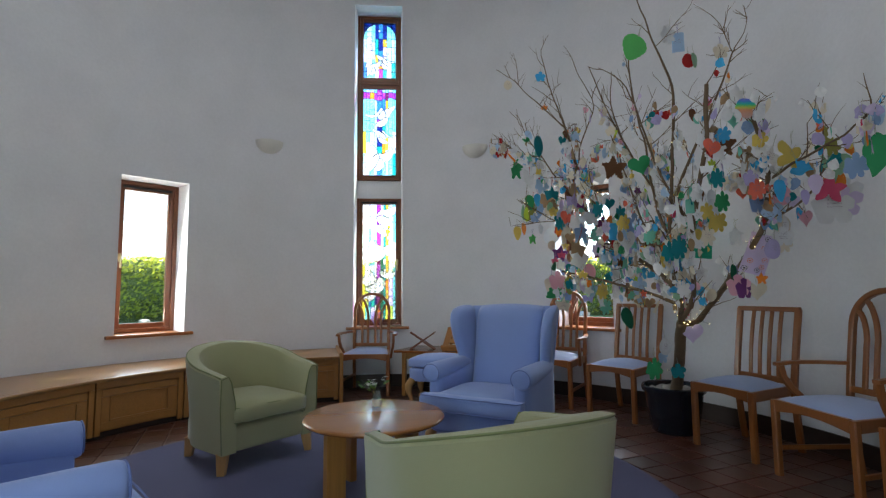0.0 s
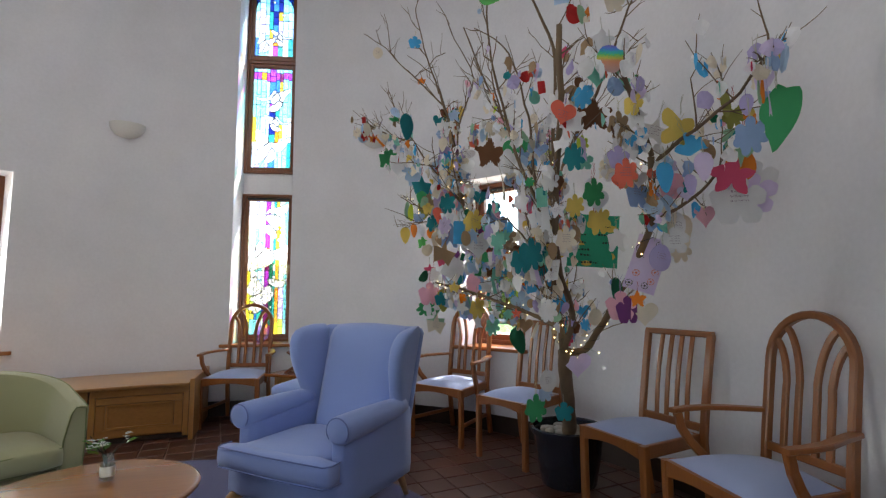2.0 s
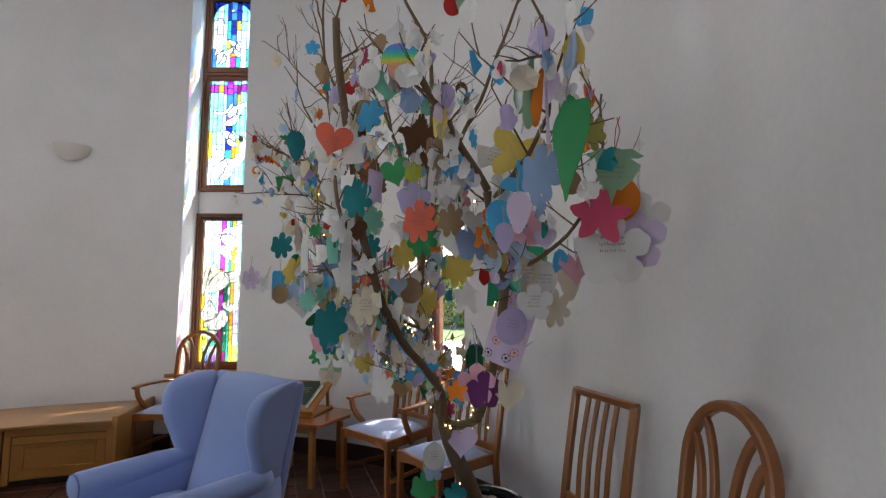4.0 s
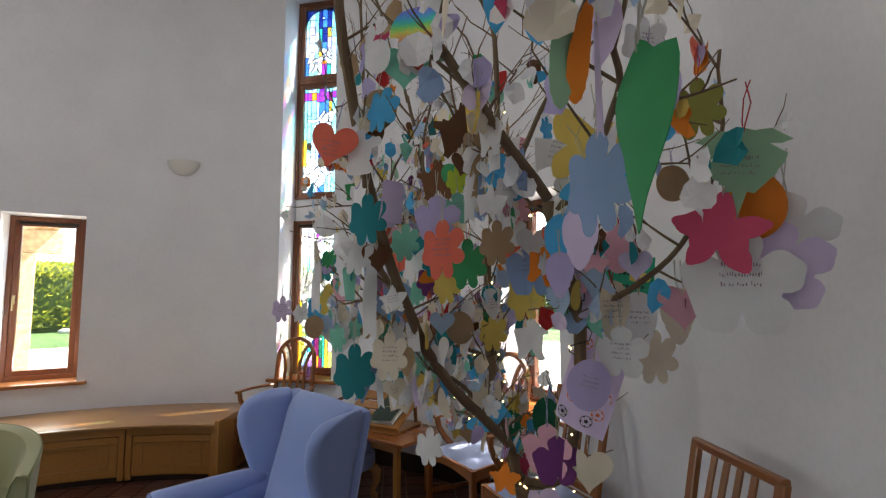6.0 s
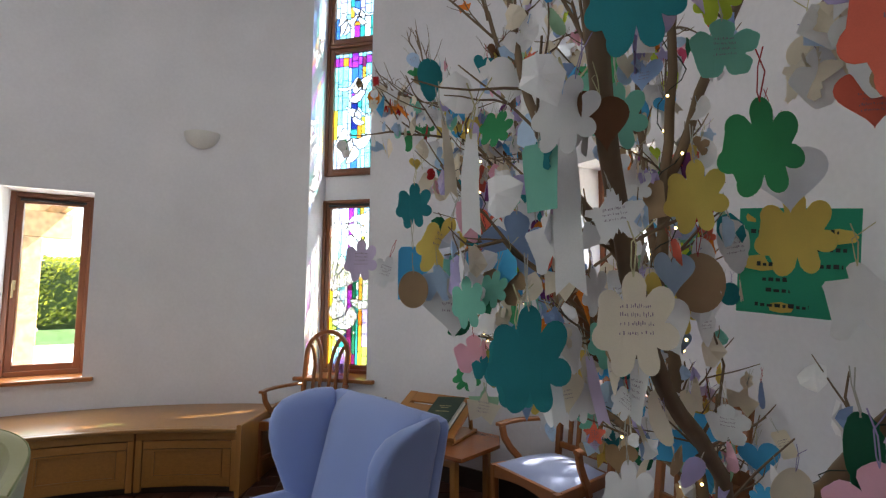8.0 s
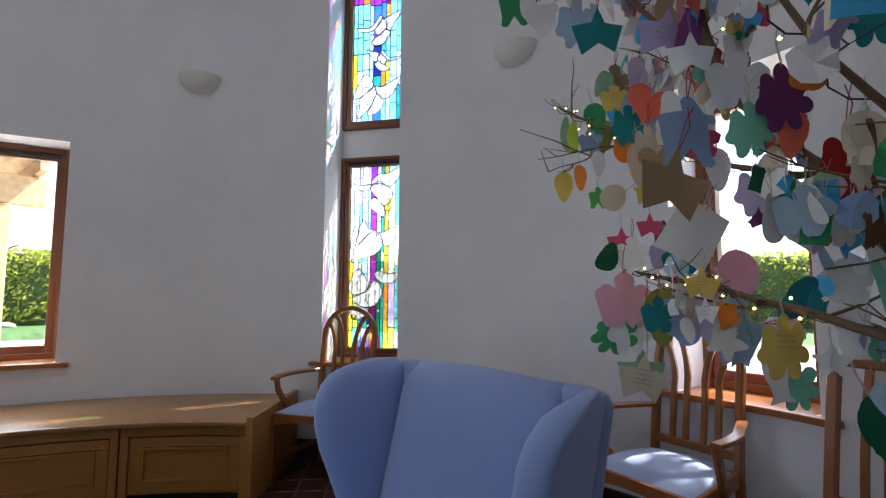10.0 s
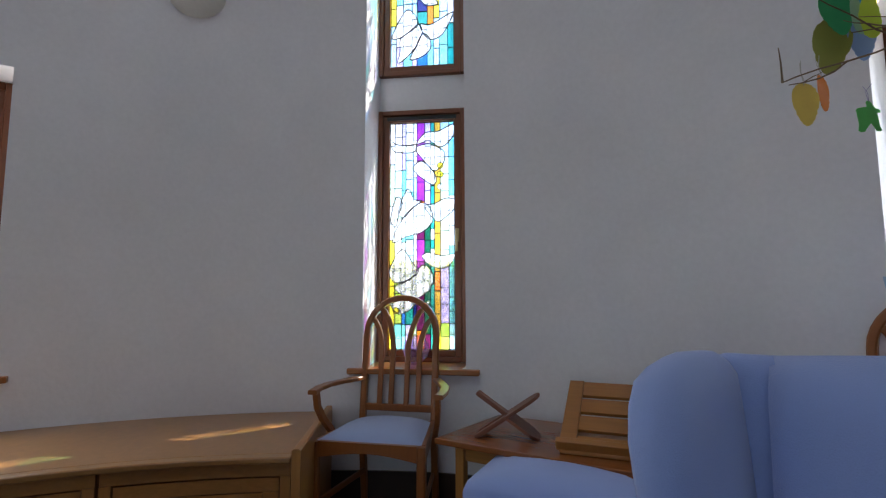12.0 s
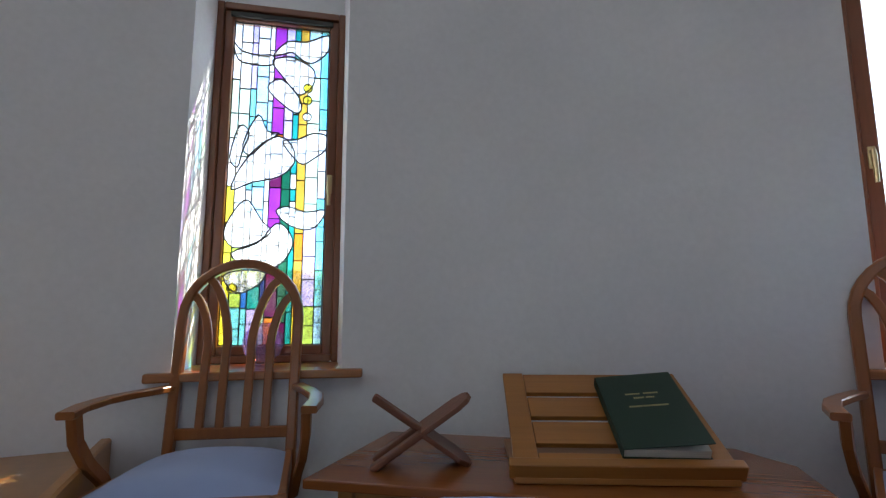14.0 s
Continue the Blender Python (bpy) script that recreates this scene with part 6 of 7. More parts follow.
KIND = {"flower": "paper_flower", "oak leaf": "paper_leaf", "maple leaf": "paper_leaf", "star": "paper_star", "heart": "paper_heart", "leaf": "paper_leaf", "long leaf": "paper_leaf", "disc": "paper_disc", "tag": "paper_tag", "card": "paper_card", "bird": "paper_bird", "figure": "paper_figure", "ribbon": "ribbon", "vine leaf": "paper_leaf", "fern leaf": "paper_leaf", "broad leaf": "paper_leaf", "angel": "paper_angel", "butterfly": "paper_butterfly", "fish": "paper_fish", "cap": "foil_flower"}


def wish(shape, tone, at, size, yaw, bend=None, roll=0.0, tilt=0.0, hang=0.05, what=""):
    """One paper wish, its middle at `at`."""
    name = KIND[shape]
    ob = new(name, CUT[shape, rnd.randrange(3) if bend is None else bend])
    at = Vector(at)
    top = at + Vector((0, 0, size / 2))
    ob.matrix_world = pose(top.x, top.y, top.z, tilt, roll, yaw) @ Matrix.Diagonal((size, size, size, 1))
    ob.material_slots[0].link = "OBJECT"
    ob.material_slots[0].material = PAPER[tone]
    word = "ribbon" if shape == "ribbon" else "paper " + shape
    tagged(ob, what or f"{tone} {word} hung on the bare tree by thread", word.split()[0] + " " + ("leaf" if "leaf" in shape else shape) if shape != "ribbon" else "ribbon", "paper wishes")
    th = new("thread", rnd.choices(THREAD, (6, 1, 2, 1))[0])
    th.parent = ob
    if tone in LIGHT_TONES and shape not in ("ribbon", "bird", "long leaf", "figure", "angel", "butterfly", "fish") and rnd.random() < 0.32:
        hw = new("handwriting", PEN[BEND_OF[ob.data.name], rnd.randrange(2)])
        hw.parent = ob
    return ob


# wishes that stand out
wish("broad leaf", "green", (2.517, 2.198, 1.82), 0.215, -66, 0, what="large green paper leaf curled along its length")
wish("leaf", "grey blue", (2.53, 2.27, 1.90), 0.075, -20, 0)
wish("vine leaf", "rose", (2.675, 2.77, 1.77), 0.17, -14, 0, roll=8)
wish("flower", "white", (2.70, 2.80, 1.665), 0.235, -10, 0)
wish("flower", "lilac", (2.775, 2.83, 1.70), 0.20, -20, 1)
wish("flower", "white", (2.80, 2.85, 1.765), 0.19, -30, 2)
wish("disc", "orange", (2.735, 2.83, 1.83), 0.15, -10, 0)
wish("fern leaf", "sage", (2.715, 2.76, 1.89), 0.185, -10, 2, roll=6)
wish("oak leaf", "grey blue", (2.465, 2.265, 1.785), 0.13, -30, 0)
wish("oak leaf", "coral", (2.138, 2.543, 1.733), 0.12, 0, 0)
wish("oak leaf", "teal", (1.945, 2.57, 1.81), 0.115, 10, 0)
wish("heart", "silver", (2.167, 3.096, 1.715), 0.13, 8, 0)
wish("oak leaf", "yellow", (2.178, 3.12, 1.635), 0.15, 0, 0)
wish("disc", "silver", (2.14, 3.10, 1.80), 0.09, 15, 0)
card = wish("card", "emerald", (2.400, 4.096, 1.633), 0.37, -12, 0, roll=5, what="green and yellow painted card with handwriting, hung by thread")
foot = wish("card", "lilac", (2.417, 3.02, 1.385), 0.285, -8, 2, roll=19, what="pale lilac card printed with small footballs")
foot.scale = (0.16, 0.27, 0.27)
wish("flower", "purple", (2.28, 3.03, 1.18), 0.14, 20, 2)
wish("flower", "pink", (2.25, 3.05, 1.20), 0.15, -10, 1)
wish("leaf", "dark green", (2.24, 3.08, 1.27), 0.14, 30, 1)
wish("heart", "cream", (2.36, 3.05, 1.15), 0.13, -10, 0)
wish("cap", "rainbow foil", (2.089, 2.516, 2.185), 0.125, 0, 1, what="holographic rainbow foil cut-out hung by thread")
wish("heart", "mint", (2.04, 2.56, 2.13), 0.11, 20, 0)
wish("vine leaf", "white", (2.07, 2.56, 2.29), 0.10, 0, 0)
wish("disc", "kraft", (1.955, 2.60, 2.07), 0.10, 10, 0)
wish("disc", "brown", (1.91, 2.62, 2.03), 0.10, 15, 0)
wish("maple leaf", "brown", (2.09, 2.80, 2.06), 0.17, 0, 1)
wish("oak leaf", "mint", (2.17, 2.62, 2.13), 0.07, 0, 1)
wish("oak leaf", "white", (2.0, 3.3, 3.05), 0.16, 20, 1, roll=15)
wish("tag", "pale blue", (2.06, 3.32, 3.0), 0.15, -10, 2)
wish("disc", "red", (2.13, 3.33, 2.86), 0.11, 10, 0)
wish("leaf", "sage", (2.17, 3.33, 2.86), 0.12, 30, 1)
wish("flower", "cream", (2.36, 3.33, 2.92), 0.12, 0, 1)
wish("oak leaf", "green", (0.922, 4.22, 2.345), 0.12, 0, 0)
wish("leaf", "leaf green", (1.677, 2.99, 2.80), 0.19, 10, 0, roll=24).scale.x *= 1.55
wish("heart", "green", (1.793, 3.525, 2.114), 0.17, -10, 0, roll=-15)
wish("maple leaf", "brown", (1.654, 3.68, 2.15), 0.22, 5, 1)
wish("oak leaf", "teal", (1.79, 2.77, 1.435), 0.145, 20, 0)
wish("oak leaf", "green", (1.916, 3.73, 0.565), 0.17, 10, 0)
wish("heart", "lilac", (2.13, 3.52, 0.84), 0.16, -10, 0)
wish("disc", "white", (1.98, 3.66, 0.74), 0.13, 15, 1)
wish("flower", "teal", (2.08, 3.70, 0.55), 0.12, 0, 1)
wish("flower", "pale blue", (1.97, 3.70, 0.66), 0.11, 30, 1)
wish("flower", "pink", (1.235, 4.05, 1.265), 0.17, 25, 0)
wish("oak leaf", "white", (1.245, 4.06, 1.19), 0.15, 10, 1)
wish("leaf", "dark green", (1.225, 4.04, 1.34), 0.13, 60, 1, roll=70)
wish("oak leaf", "green", (1.265, 4.05, 1.135), 0.13, 0, 2, roll=60)
wish("star", "sage", (1.275, 4.07, 1.07), 0.14, 15, 0)
wish("leaf", "olive", (1.33, 4.03, 1.22), 0.16, 15, 0)
wish("flower", "pale blue", (1.385, 4.02, 1.235), 0.14, 20, 0)
wish("disc", "lilac", (1.47, 3.99, 1.23), 0.16, 18, 0)
wish("figure", "grey blue", (1.39, 3.73, 1.64), 0.16, 25, 0)
wish("star", "kraft", (1.37, 3.70, 1.515), 0.175, 30, 1, roll=15)
wish("bird", "white", (1.448, 4.057, 1.44), 0.19, 25, 0, roll=30)
wish("heart", "teal", (1.422, 4.625, 1.373), 0.11, 25, 0)
wish("oak leaf", "mint", (1.506, 3.74, 1.635), 0.12, 20, 0)
wish("oak leaf", "lilac", (1.524, 3.80, 1.515), 0.115, 20, 0)
wish("card", "white", (1.44, 3.92, 1.425), 0.15, 30, 2, roll=30)
wish("oak leaf", "yellow", (1.565, 3.83, 1.175), 0.14, 25, 0)
wish("fish", "silver", (1.549, 3.90, 1.10), 0.14, 20, 1, roll=-10)
wish("bird", "pale blue", (1.564, 3.987, 1.124), 0.18, 30, 0, roll=80)
wish("star", "teal", (1.19, 3.93, 2.01), 0.15, 20, 0)
wish("star", "lavender", (1.37, 3.86, 1.93), 0.15, 25, 0, roll=12)
wish("heart", "white", (1.56, 3.05, 1.49), 0.16, 25, 0)
wish("oak leaf", "yellow", (1.56, 3.04, 1.62), 0.125, 25, 0, roll=20)
wish("leaf", "teal", (1.086, 3.92, 2.43), 0.19, 40, 0)
wish("oak leaf", "pale blue", (1.12, 4.05, 2.12), 0.16, 10, 1)
wish("flower", "sky blue", (1.13, 4.02, 3.10), 0.10, 10, 0)
wish("star", "orange", (1.167, 4.117, 2.85), 0.07, 0, 1)
wish("disc", "cream", (0.84, 4.10, 3.07), 0.09, 5, 0)
wish("long leaf", "sage", (0.99, 4.66, 1.97), 0.16, 30, 1)
wish("long leaf", "lime", (1.02, 4.66, 1.95), 0.15, 0, 0)
wish("flower", "grey blue", (1.10, 4.58, 1.90), 0.10, 10, 1)
wish("figure", "leaf green", (1.10, 4.87, 1.72), 0.10, 20, 0)
wish("oak leaf", "white", (2.525, 2.29, 1.97), 0.075, 20, 1)
wish("leaf", "lavender", (2.56, 2.45, 1.96), 0.085, -50, 2)
wish("leaf", "olive", (2.56, 2.60, 2.03), 0.13, 30, 1)
wish("flower", "grey blue", (2.27, 2.80, 1.70), 0.14, 30, 2)
wish("heart", "lilac", (2.50, 2.85, 1.70), 0.08, -20, 1)
wish("disc", "pink", (2.46, 2.88, 1.75), 0.12, -35, 2)
wish("leaf", "cream", (2.44, 2.92, 1.60), 0.15, 10, 1)
wish("flower", "white", (2.46, 2.90, 1.50), 0.13, -10, 0)
wish("heart", "pink", (2.60, 2.90, 1.60), 0.12, 20, 2)
wish("maple leaf", "kraft", (1.741, 3.369, 1.526), 0.110, 20, 1, roll=0)
wish("disc", "brown", (1.782, 3.313, 1.471), 0.114, 10, 1, roll=0)
wish("flower", "pale blue", (1.758, 3.737, 1.435), 0.128, 30, 2, roll=0)
wish("flower", "pale blue", (1.843, 3.761, 1.206), 0.156, 25, 0, roll=0)
wish("oak leaf", "cream", (1.833, 3.746, 1.098), 0.125, 20, 0, roll=0)
wish("oak leaf", "kraft", (1.804, 3.919, 1.155), 0.139, 20, 1, roll=0)
wish("flower", "sky blue", (1.725, 3.659, 1.425), 0.118, 30, 2, roll=0)
wish("leaf", "teal", (1.715, 3.971, 1.261), 0.121, 10, 1, roll=40)
wish("maple leaf", "purple", (1.623, 3.958, 1.490), 0.184, 20, 1, roll=20)
wish("leaf", "orange", (1.649, 3.744, 1.691), 0.135, 40, 1, roll=60)
wish("leaf", "coral", (1.597, 3.778, 1.626), 0.120, 20, 1, roll=10)
wish("oak leaf", "red", (1.683, 3.773, 1.550), 0.165, 25, 0, roll=0)
wish("flower", "silver", (1.509, 3.850, 1.788), 0.154, 20, 2, roll=0)
wish("oak leaf", "purple", (1.572, 3.760, 1.703), 0.150, 20, 1, roll=0)
wish("flower", "sky blue", (1.682, 3.690, 1.402), 0.139, 20, 2, roll=0)
wish("oak leaf", "teal", (1.667, 3.591, 1.776), 0.125, 20, 1, roll=0)
wish("disc", "kraft", (1.381, 3.965, 2.048), 0.111, 10, 1, roll=0)
wish("oak leaf", "white", (1.406, 3.978, 1.765), 0.191, 20, 0, roll=0)
wish("leaf", "pale blue", (1.302, 4.079, 1.790), 0.222, 25, 2, roll=0)
wish("flower", "kraft", (1.225, 4.127, 1.943), 0.118, 20, 1, roll=0)
wish("flower", "rose", (1.439, 3.998, 1.691), 0.104, 20, 1, roll=0)
wish("leaf", "white", (1.477, 4.013, 1.614), 0.121, 20, 1, roll=0)
wish("oak leaf", "teal", (1.262, 4.167, 1.842), 0.088, 20, 1, roll=0)
wish("bird", "white", (1.054, 4.076, 2.128), 0.182, 20, 1, roll=60)
wish("figure", "green", (0.901, 4.141, 2.265), 0.132, 20, 1, roll=0)
wish("star", "rose", (1.310, 4.296, 1.507), 0.091, 20, 0, roll=0)
wish("flower", "lavender", (1.349, 4.305, 1.414), 0.111, 20, 1, roll=0)
wish("heart", "teal", (1.400, 4.305, 1.361), 0.125, 10, 0, roll=0)
wish("disc", "pink", (1.544, 4.241, 1.345), 0.147, 15, 1, roll=0)
wish("leaf", "teal", (1.741, 4.200, 1.241), 0.157, 15, 1, roll=50)
wish("flower", "cream", (1.229, 4.408, 1.245), 0.171, 15, 1, roll=0)
wish("leaf", "green", (1.280, 4.400, 1.097), 0.128, 15, 1, roll=70)
wish("star", "lavender", (1.541, 4.334, 1.111), 0.125, 15, 1, roll=0)
wish("oak leaf", "mint", (1.678, 4.248, 1.032), 0.141, 15, 1, roll=0)
wish("leaf", "cream", (2.600, 3.121, 1.579), 0.156, 10, 2, roll=0)
wish("long leaf", "orange", (2.468, 2.181, 1.918), 0.136, 30, 1, roll=12).scale.x *= 0.6
wish("long leaf", "sage", (2.449, 2.174, 1.926), 0.165, 40, 1, roll=10).scale.x *= 0.6
wish("ribbon", "lilac", (2.475, 2.176, 1.881), 0.139, 10, 1, roll=0).scale.x *= 0.3
wish("oak leaf", "olive", (2.623, 2.660, 2.001), 0.121, 0, 1, roll=0)
wish("disc", "kraft", (2.581, 2.799, 1.884), 0.083, 10, 1, roll=0)
wish("figure", "white", (2.222, 2.988, 1.516), 0.113, 5, 1, roll=0)
wish("leaf", "kraft", (1.898, 2.867, 1.453), 0.081, 10, 1, roll=0)
wish("heart", "coral", (2.201, 2.830, 1.755), 0.079, 10, 0, roll=0)
wish("oak leaf", "white", (1.898, 3.026, 1.180), 0.111, 0, 1, roll=0)
wish("maple leaf", "orange", (2.219, 2.712, 1.233), 0.076, 0, 1, roll=0)
wish("flower", "grey blue", (1.657, 3.20, 1.632), 0.17, 30, 0)
wish("figure", "pale blue", (1.535, 3.02, 1.545), 0.075, 25, 1)
wish("oak leaf", "lilac", (1.40, 2.94, 1.59), 0.085, 20, 1)
wish("disc", "kraft", (1.50, 2.98, 1.53), 0.075, 40, 1)
wish("leaf", "dark green", (1.83, 4.22, 0.92), 0.20, 20, 0, roll=-20)
wish("disc", "silver", (1.373, 4.974, 1.741), 0.197, -20, 1, roll=40)
wish("oak leaf", "kraft", (1.257, 4.865, 2.144), 0.187, -20, 1, roll=0)
wish("leaf", "cream", (1.326, 4.876, 2.066), 0.229, -30, 2, roll=20)
wish("oak leaf", "red", (1.397, 4.940, 1.826), 0.156, -20, 1, roll=0)
wish("maple leaf", "purple", (1.410, 4.999, 1.565), 0.187, -20, 1, roll=10)
wish("star", "pale blue", (1.356, 5.213, 1.188), 0.177, -20, 1, roll=10)
wish("leaf", "green", (1.433, 5.184, 1.188), 0.155, -20, 1, roll=40)
wish("disc", "grey blue", (1.464, 5.171, 1.116), 0.155, -20, 1, roll=0)
wish("oak leaf", "rose", (1.464, 5.172, 1.219), 0.133, -20, 1, roll=0)
wish("leaf", "grey blue", (1.429, 5.011, 1.429), 0.187, -20, 2, roll=0)
wish("leaf", "olive", (1.116, 5.066, 2.045), 0.215, 0, 1, roll=10)
wish("leaf", "green", (1.074, 4.986, 2.127), 0.172, 0, 1, roll=-10)
wish("leaf", "sky blue", (1.176, 5.054, 2.165), 0.140, 10, 1, roll=0)
wish("leaf", "grey blue", (1.198, 5.087, 2.076), 0.180, 10, 1, roll=0)
wish("leaf", "yellow", (0.944, 4.900, 1.787), 0.15, 10, 1)
wish("leaf", "orange", (1.014, 4.950, 1.837), 0.13, 40, 1)

wish("heart", "coral", (1.904, 2.506, 1.954), 0.111, 12, 0, roll=14)
wish("oak leaf", "white", (1.890, 2.586, 2.043), 0.114, 5, 0, roll=0)
wish("angel", "white", (1.944, 2.538, 1.955), 0.105, 5, 0, roll=0)
wish("oak leaf", "sky blue", (2.002, 2.560, 2.051), 0.103, -5, 0, roll=20)
wish("flower", "lavender", (2.119, 2.560, 1.799), 0.102, 15, 2, roll=0)
wish("oak leaf", "green", (2.087, 2.841, 1.721), 0.131, 15, 0, roll=0)
wish("oak leaf", "mint", (1.909, 2.831, 1.783), 0.105, 10, 1, roll=0)
wish("flower", "mint", (2.051, 2.865, 1.872), 0.094, 10, 1, roll=0)
wish("oak leaf", "lime", (2.048, 2.870, 1.956), 0.080, 10, 0, roll=0)
wish("oak leaf", "kraft", (2.168, 2.706, 1.985), 0.122, 5, 0, roll=0)
wish("oak leaf", "kraft", (2.204, 2.714, 1.760), 0.104, 10, 0, roll=0)
wish("oak leaf", "yellow", (2.010, 2.887, 1.668), 0.107, 0, 0, roll=0)
wish("tag", "sky blue", (1.471, 3.033, 1.566), 0.115, 20, 2, roll=0)
wish("oak leaf", "teal", (1.403, 3.169, 1.742), 0.113, 20, 1, roll=0)
wish("oak leaf", "white", (1.40, 3.06, 1.57), 0.075, 15, 1, roll=20)
wish("star", "silver", (1.385, 3.560, 1.737), 0.095, 15, 0, roll=0)
wish("oak leaf", "teal", (1.754, 2.835, 1.414), 0.124, 10, 0, roll=0)
wish("oak leaf", "cream", (1.930, 2.707, 1.491), 0.119, 10, 1, roll=0)
wish("ribbon", "white", (1.849, 2.751, 1.630), 0.219, 10, 1, roll=0)
wish("oak leaf", "white", (1.876, 2.664, 1.733), 0.095, 10, 0, roll=15)
wish("fish", "teal", (1.888, 3.165, 1.246), 0.206, 10, 0, roll=180)
wish("bird", "sky blue", (1.952, 3.319, 1.178), 0.173, 5, 0, roll=-30)
wish("oak leaf", "yellow", (1.993, 3.389, 1.498), 0.137, 0, 0, roll=0)
wish("leaf", "sky blue", (2.355, 2.709, 1.750), 0.136, 10, 2, roll=0)
wish("leaf", "lavender", (2.375, 2.525, 1.676), 0.085, 0, 1, roll=0)
wish("leaf", "lilac", (2.414, 2.493, 1.739), 0.114, -20, 2, roll=0)
wish("oak leaf", "cream", (2.537, 3.031, 1.479), 0.137, 0, 0, roll=0)
wish("leaf", "white", (2.502, 2.970, 1.571), 0.150, 10, 1, roll=0)
wish("disc", "lavender", (2.397, 2.882, 1.419), 0.125, 10, 0, roll=12)
wish("star", "white", (2.363, 2.764, 1.969), 0.141, -15, 1, roll=20)
wish("butterfly", "yellow", (2.429, 2.703, 1.946), 0.167, 15, 0, roll=15)
wish("bird", "sky blue", (2.409, 2.641, 1.845), 0.151, 10, 1, roll=-20)
wish("flower", "grey blue", (2.388, 2.918, 1.634), 0.089, 10, 1, roll=0)

# the bunch that hangs before the clear window
wish("heart", "coral", (1.33, 4.0, 1.79), 0.13, 25, roll=20)
wish("oak leaf", "teal", (1.26, 4.0, 1.76), 0.12, 20, roll=0)
wish("disc", "orange", (1.25, 4.0, 1.69), 0.08, 15, roll=0)
wish("oak leaf", "cream", (1.31, 3.95, 1.68), 0.12, 30, roll=0)
wish("leaf", "cream", (1.28, 3.95, 1.63), 0.12, 40, roll=0)
wish("heart", "kraft", (1.33, 3.9, 1.61), 0.1, 20, roll=0)
wish("leaf", "sage", (1.21, 4.1, 1.92), 0.09, 20, roll=30)
wish("flower", "yellow", (1.22, 4.1, 1.88), 0.09, 10, roll=0)
wish("leaf", "lilac", (1.3, 4.05, 1.91), 0.13, 30, roll=10)
wish("maple leaf", "yellow", (1.3, 4.0, 1.56), 0.08, 20, roll=0)
wish("star", "rose", (1.23, 4.1, 1.44), 0.09, 15, roll=0)
wish("flower", "white", (1.26, 4.05, 1.4), 0.1, 15, roll=0)
wish("leaf", "silver", (1.14, 4.45, 1.77), 0.1, 30, roll=0)
wish("disc", "cream", (1.24, 4.2, 1.56), 0.1, 40, roll=60)
wish("star", "cream", (1.29, 4.05, 1.05), 0.15, 20, roll=10)

# the many others, on the twigs
WEIGHTS = [("white", 62), ("cream", 26), ("kraft", 9), ("pale blue", 11), ("grey blue", 7), ("sky blue", 7), ("teal", 4), ("mint", 5), ("green", 2), ("sage", 3), ("lavender", 8), ("lilac", 6), ("pink", 4), ("rose", 2), ("coral", 4), ("orange", 3), ("yellow", 7), ("lime", 1), ("red", 2), ("brown", 3), ("purple", 0.6), ("silver", 3), ("dark green", 2)]
tones, wts = zip(*WEIGHTS)
COUNT = 0
tries = 0
while COUNT < 660 and tries < 20000:
    tries += 1
    h = rnd.choice(HOOKS)
    dx, dy = h.x - 1.80, h.y - 3.45
    dens = math.exp(-((h.z - 1.75) / 0.52) ** 2) * math.exp(-((math.hypot(dx, dy) - 0.2) / 0.85) ** 2)
    if h.z > 2.0 and h.y < 3.3:
        dens *= 0.3
    elif h.z > 2.35:
        dens *= 0.6
    if h.x < 1.95 and h.y > 3.35 and 1.15 < h.z < 2.75:
        dens = 0.9 if h.z < 2.5 else 0.5
    if h.z < 1.05 or rnd.random() > dens * 1.25:
        continue
    if (h.x > 2.28 and h.y > 2.95) or (h.x > 2.2 and h.z < 1.72) or (h.y > 4.2 and h.x < 1.6) or (h.x < 1.22 and h.z < 1.6) or h.x > 2.42:
        continue
    s = rnd.choice(("flower", "oak leaf", "oak leaf", "maple leaf", "star", "heart", "heart", "leaf", "disc", "tag", "bird", "figure", "ribbon", "long leaf"))
    size = rnd.uniform(0.045, 0.10) * (1.4 if s == "ribbon" else 1.0) * (0.55 if h.x < 1.62 and h.y < 3.5 else 1.0)
    hang = rnd.uniform(0.02, 0.07)
    wish(s, rnd.choices(tones, wts)[0], h - Vector((0, 0, hang + size / 2)), size, rnd.gauss(10, 45), None, rnd.gauss(0, 14), rnd.gauss(0, 8), hang)
    COUNT += 1

near_window = [h for h in HOOKS if 1.3 < h.x < 2.0 and 3.35 < h.y < 4.2 and 1.3 < h.z < 2.4]
for h in rnd.sample(near_window, min(170, len(near_window))):
    s = rnd.choice(("flower", "oak leaf", "maple leaf", "star", "heart", "leaf", "disc", "tag", "bird", "figure"))
    size = rnd.uniform(0.045, 0.10)
    wish(s, rnd.choices(tones, wts)[0], h - Vector((0, 0, 0.03 + size / 2)), size, rnd.gauss(15, 40), None, rnd.gauss(0, 16), rnd.gauss(0, 8))

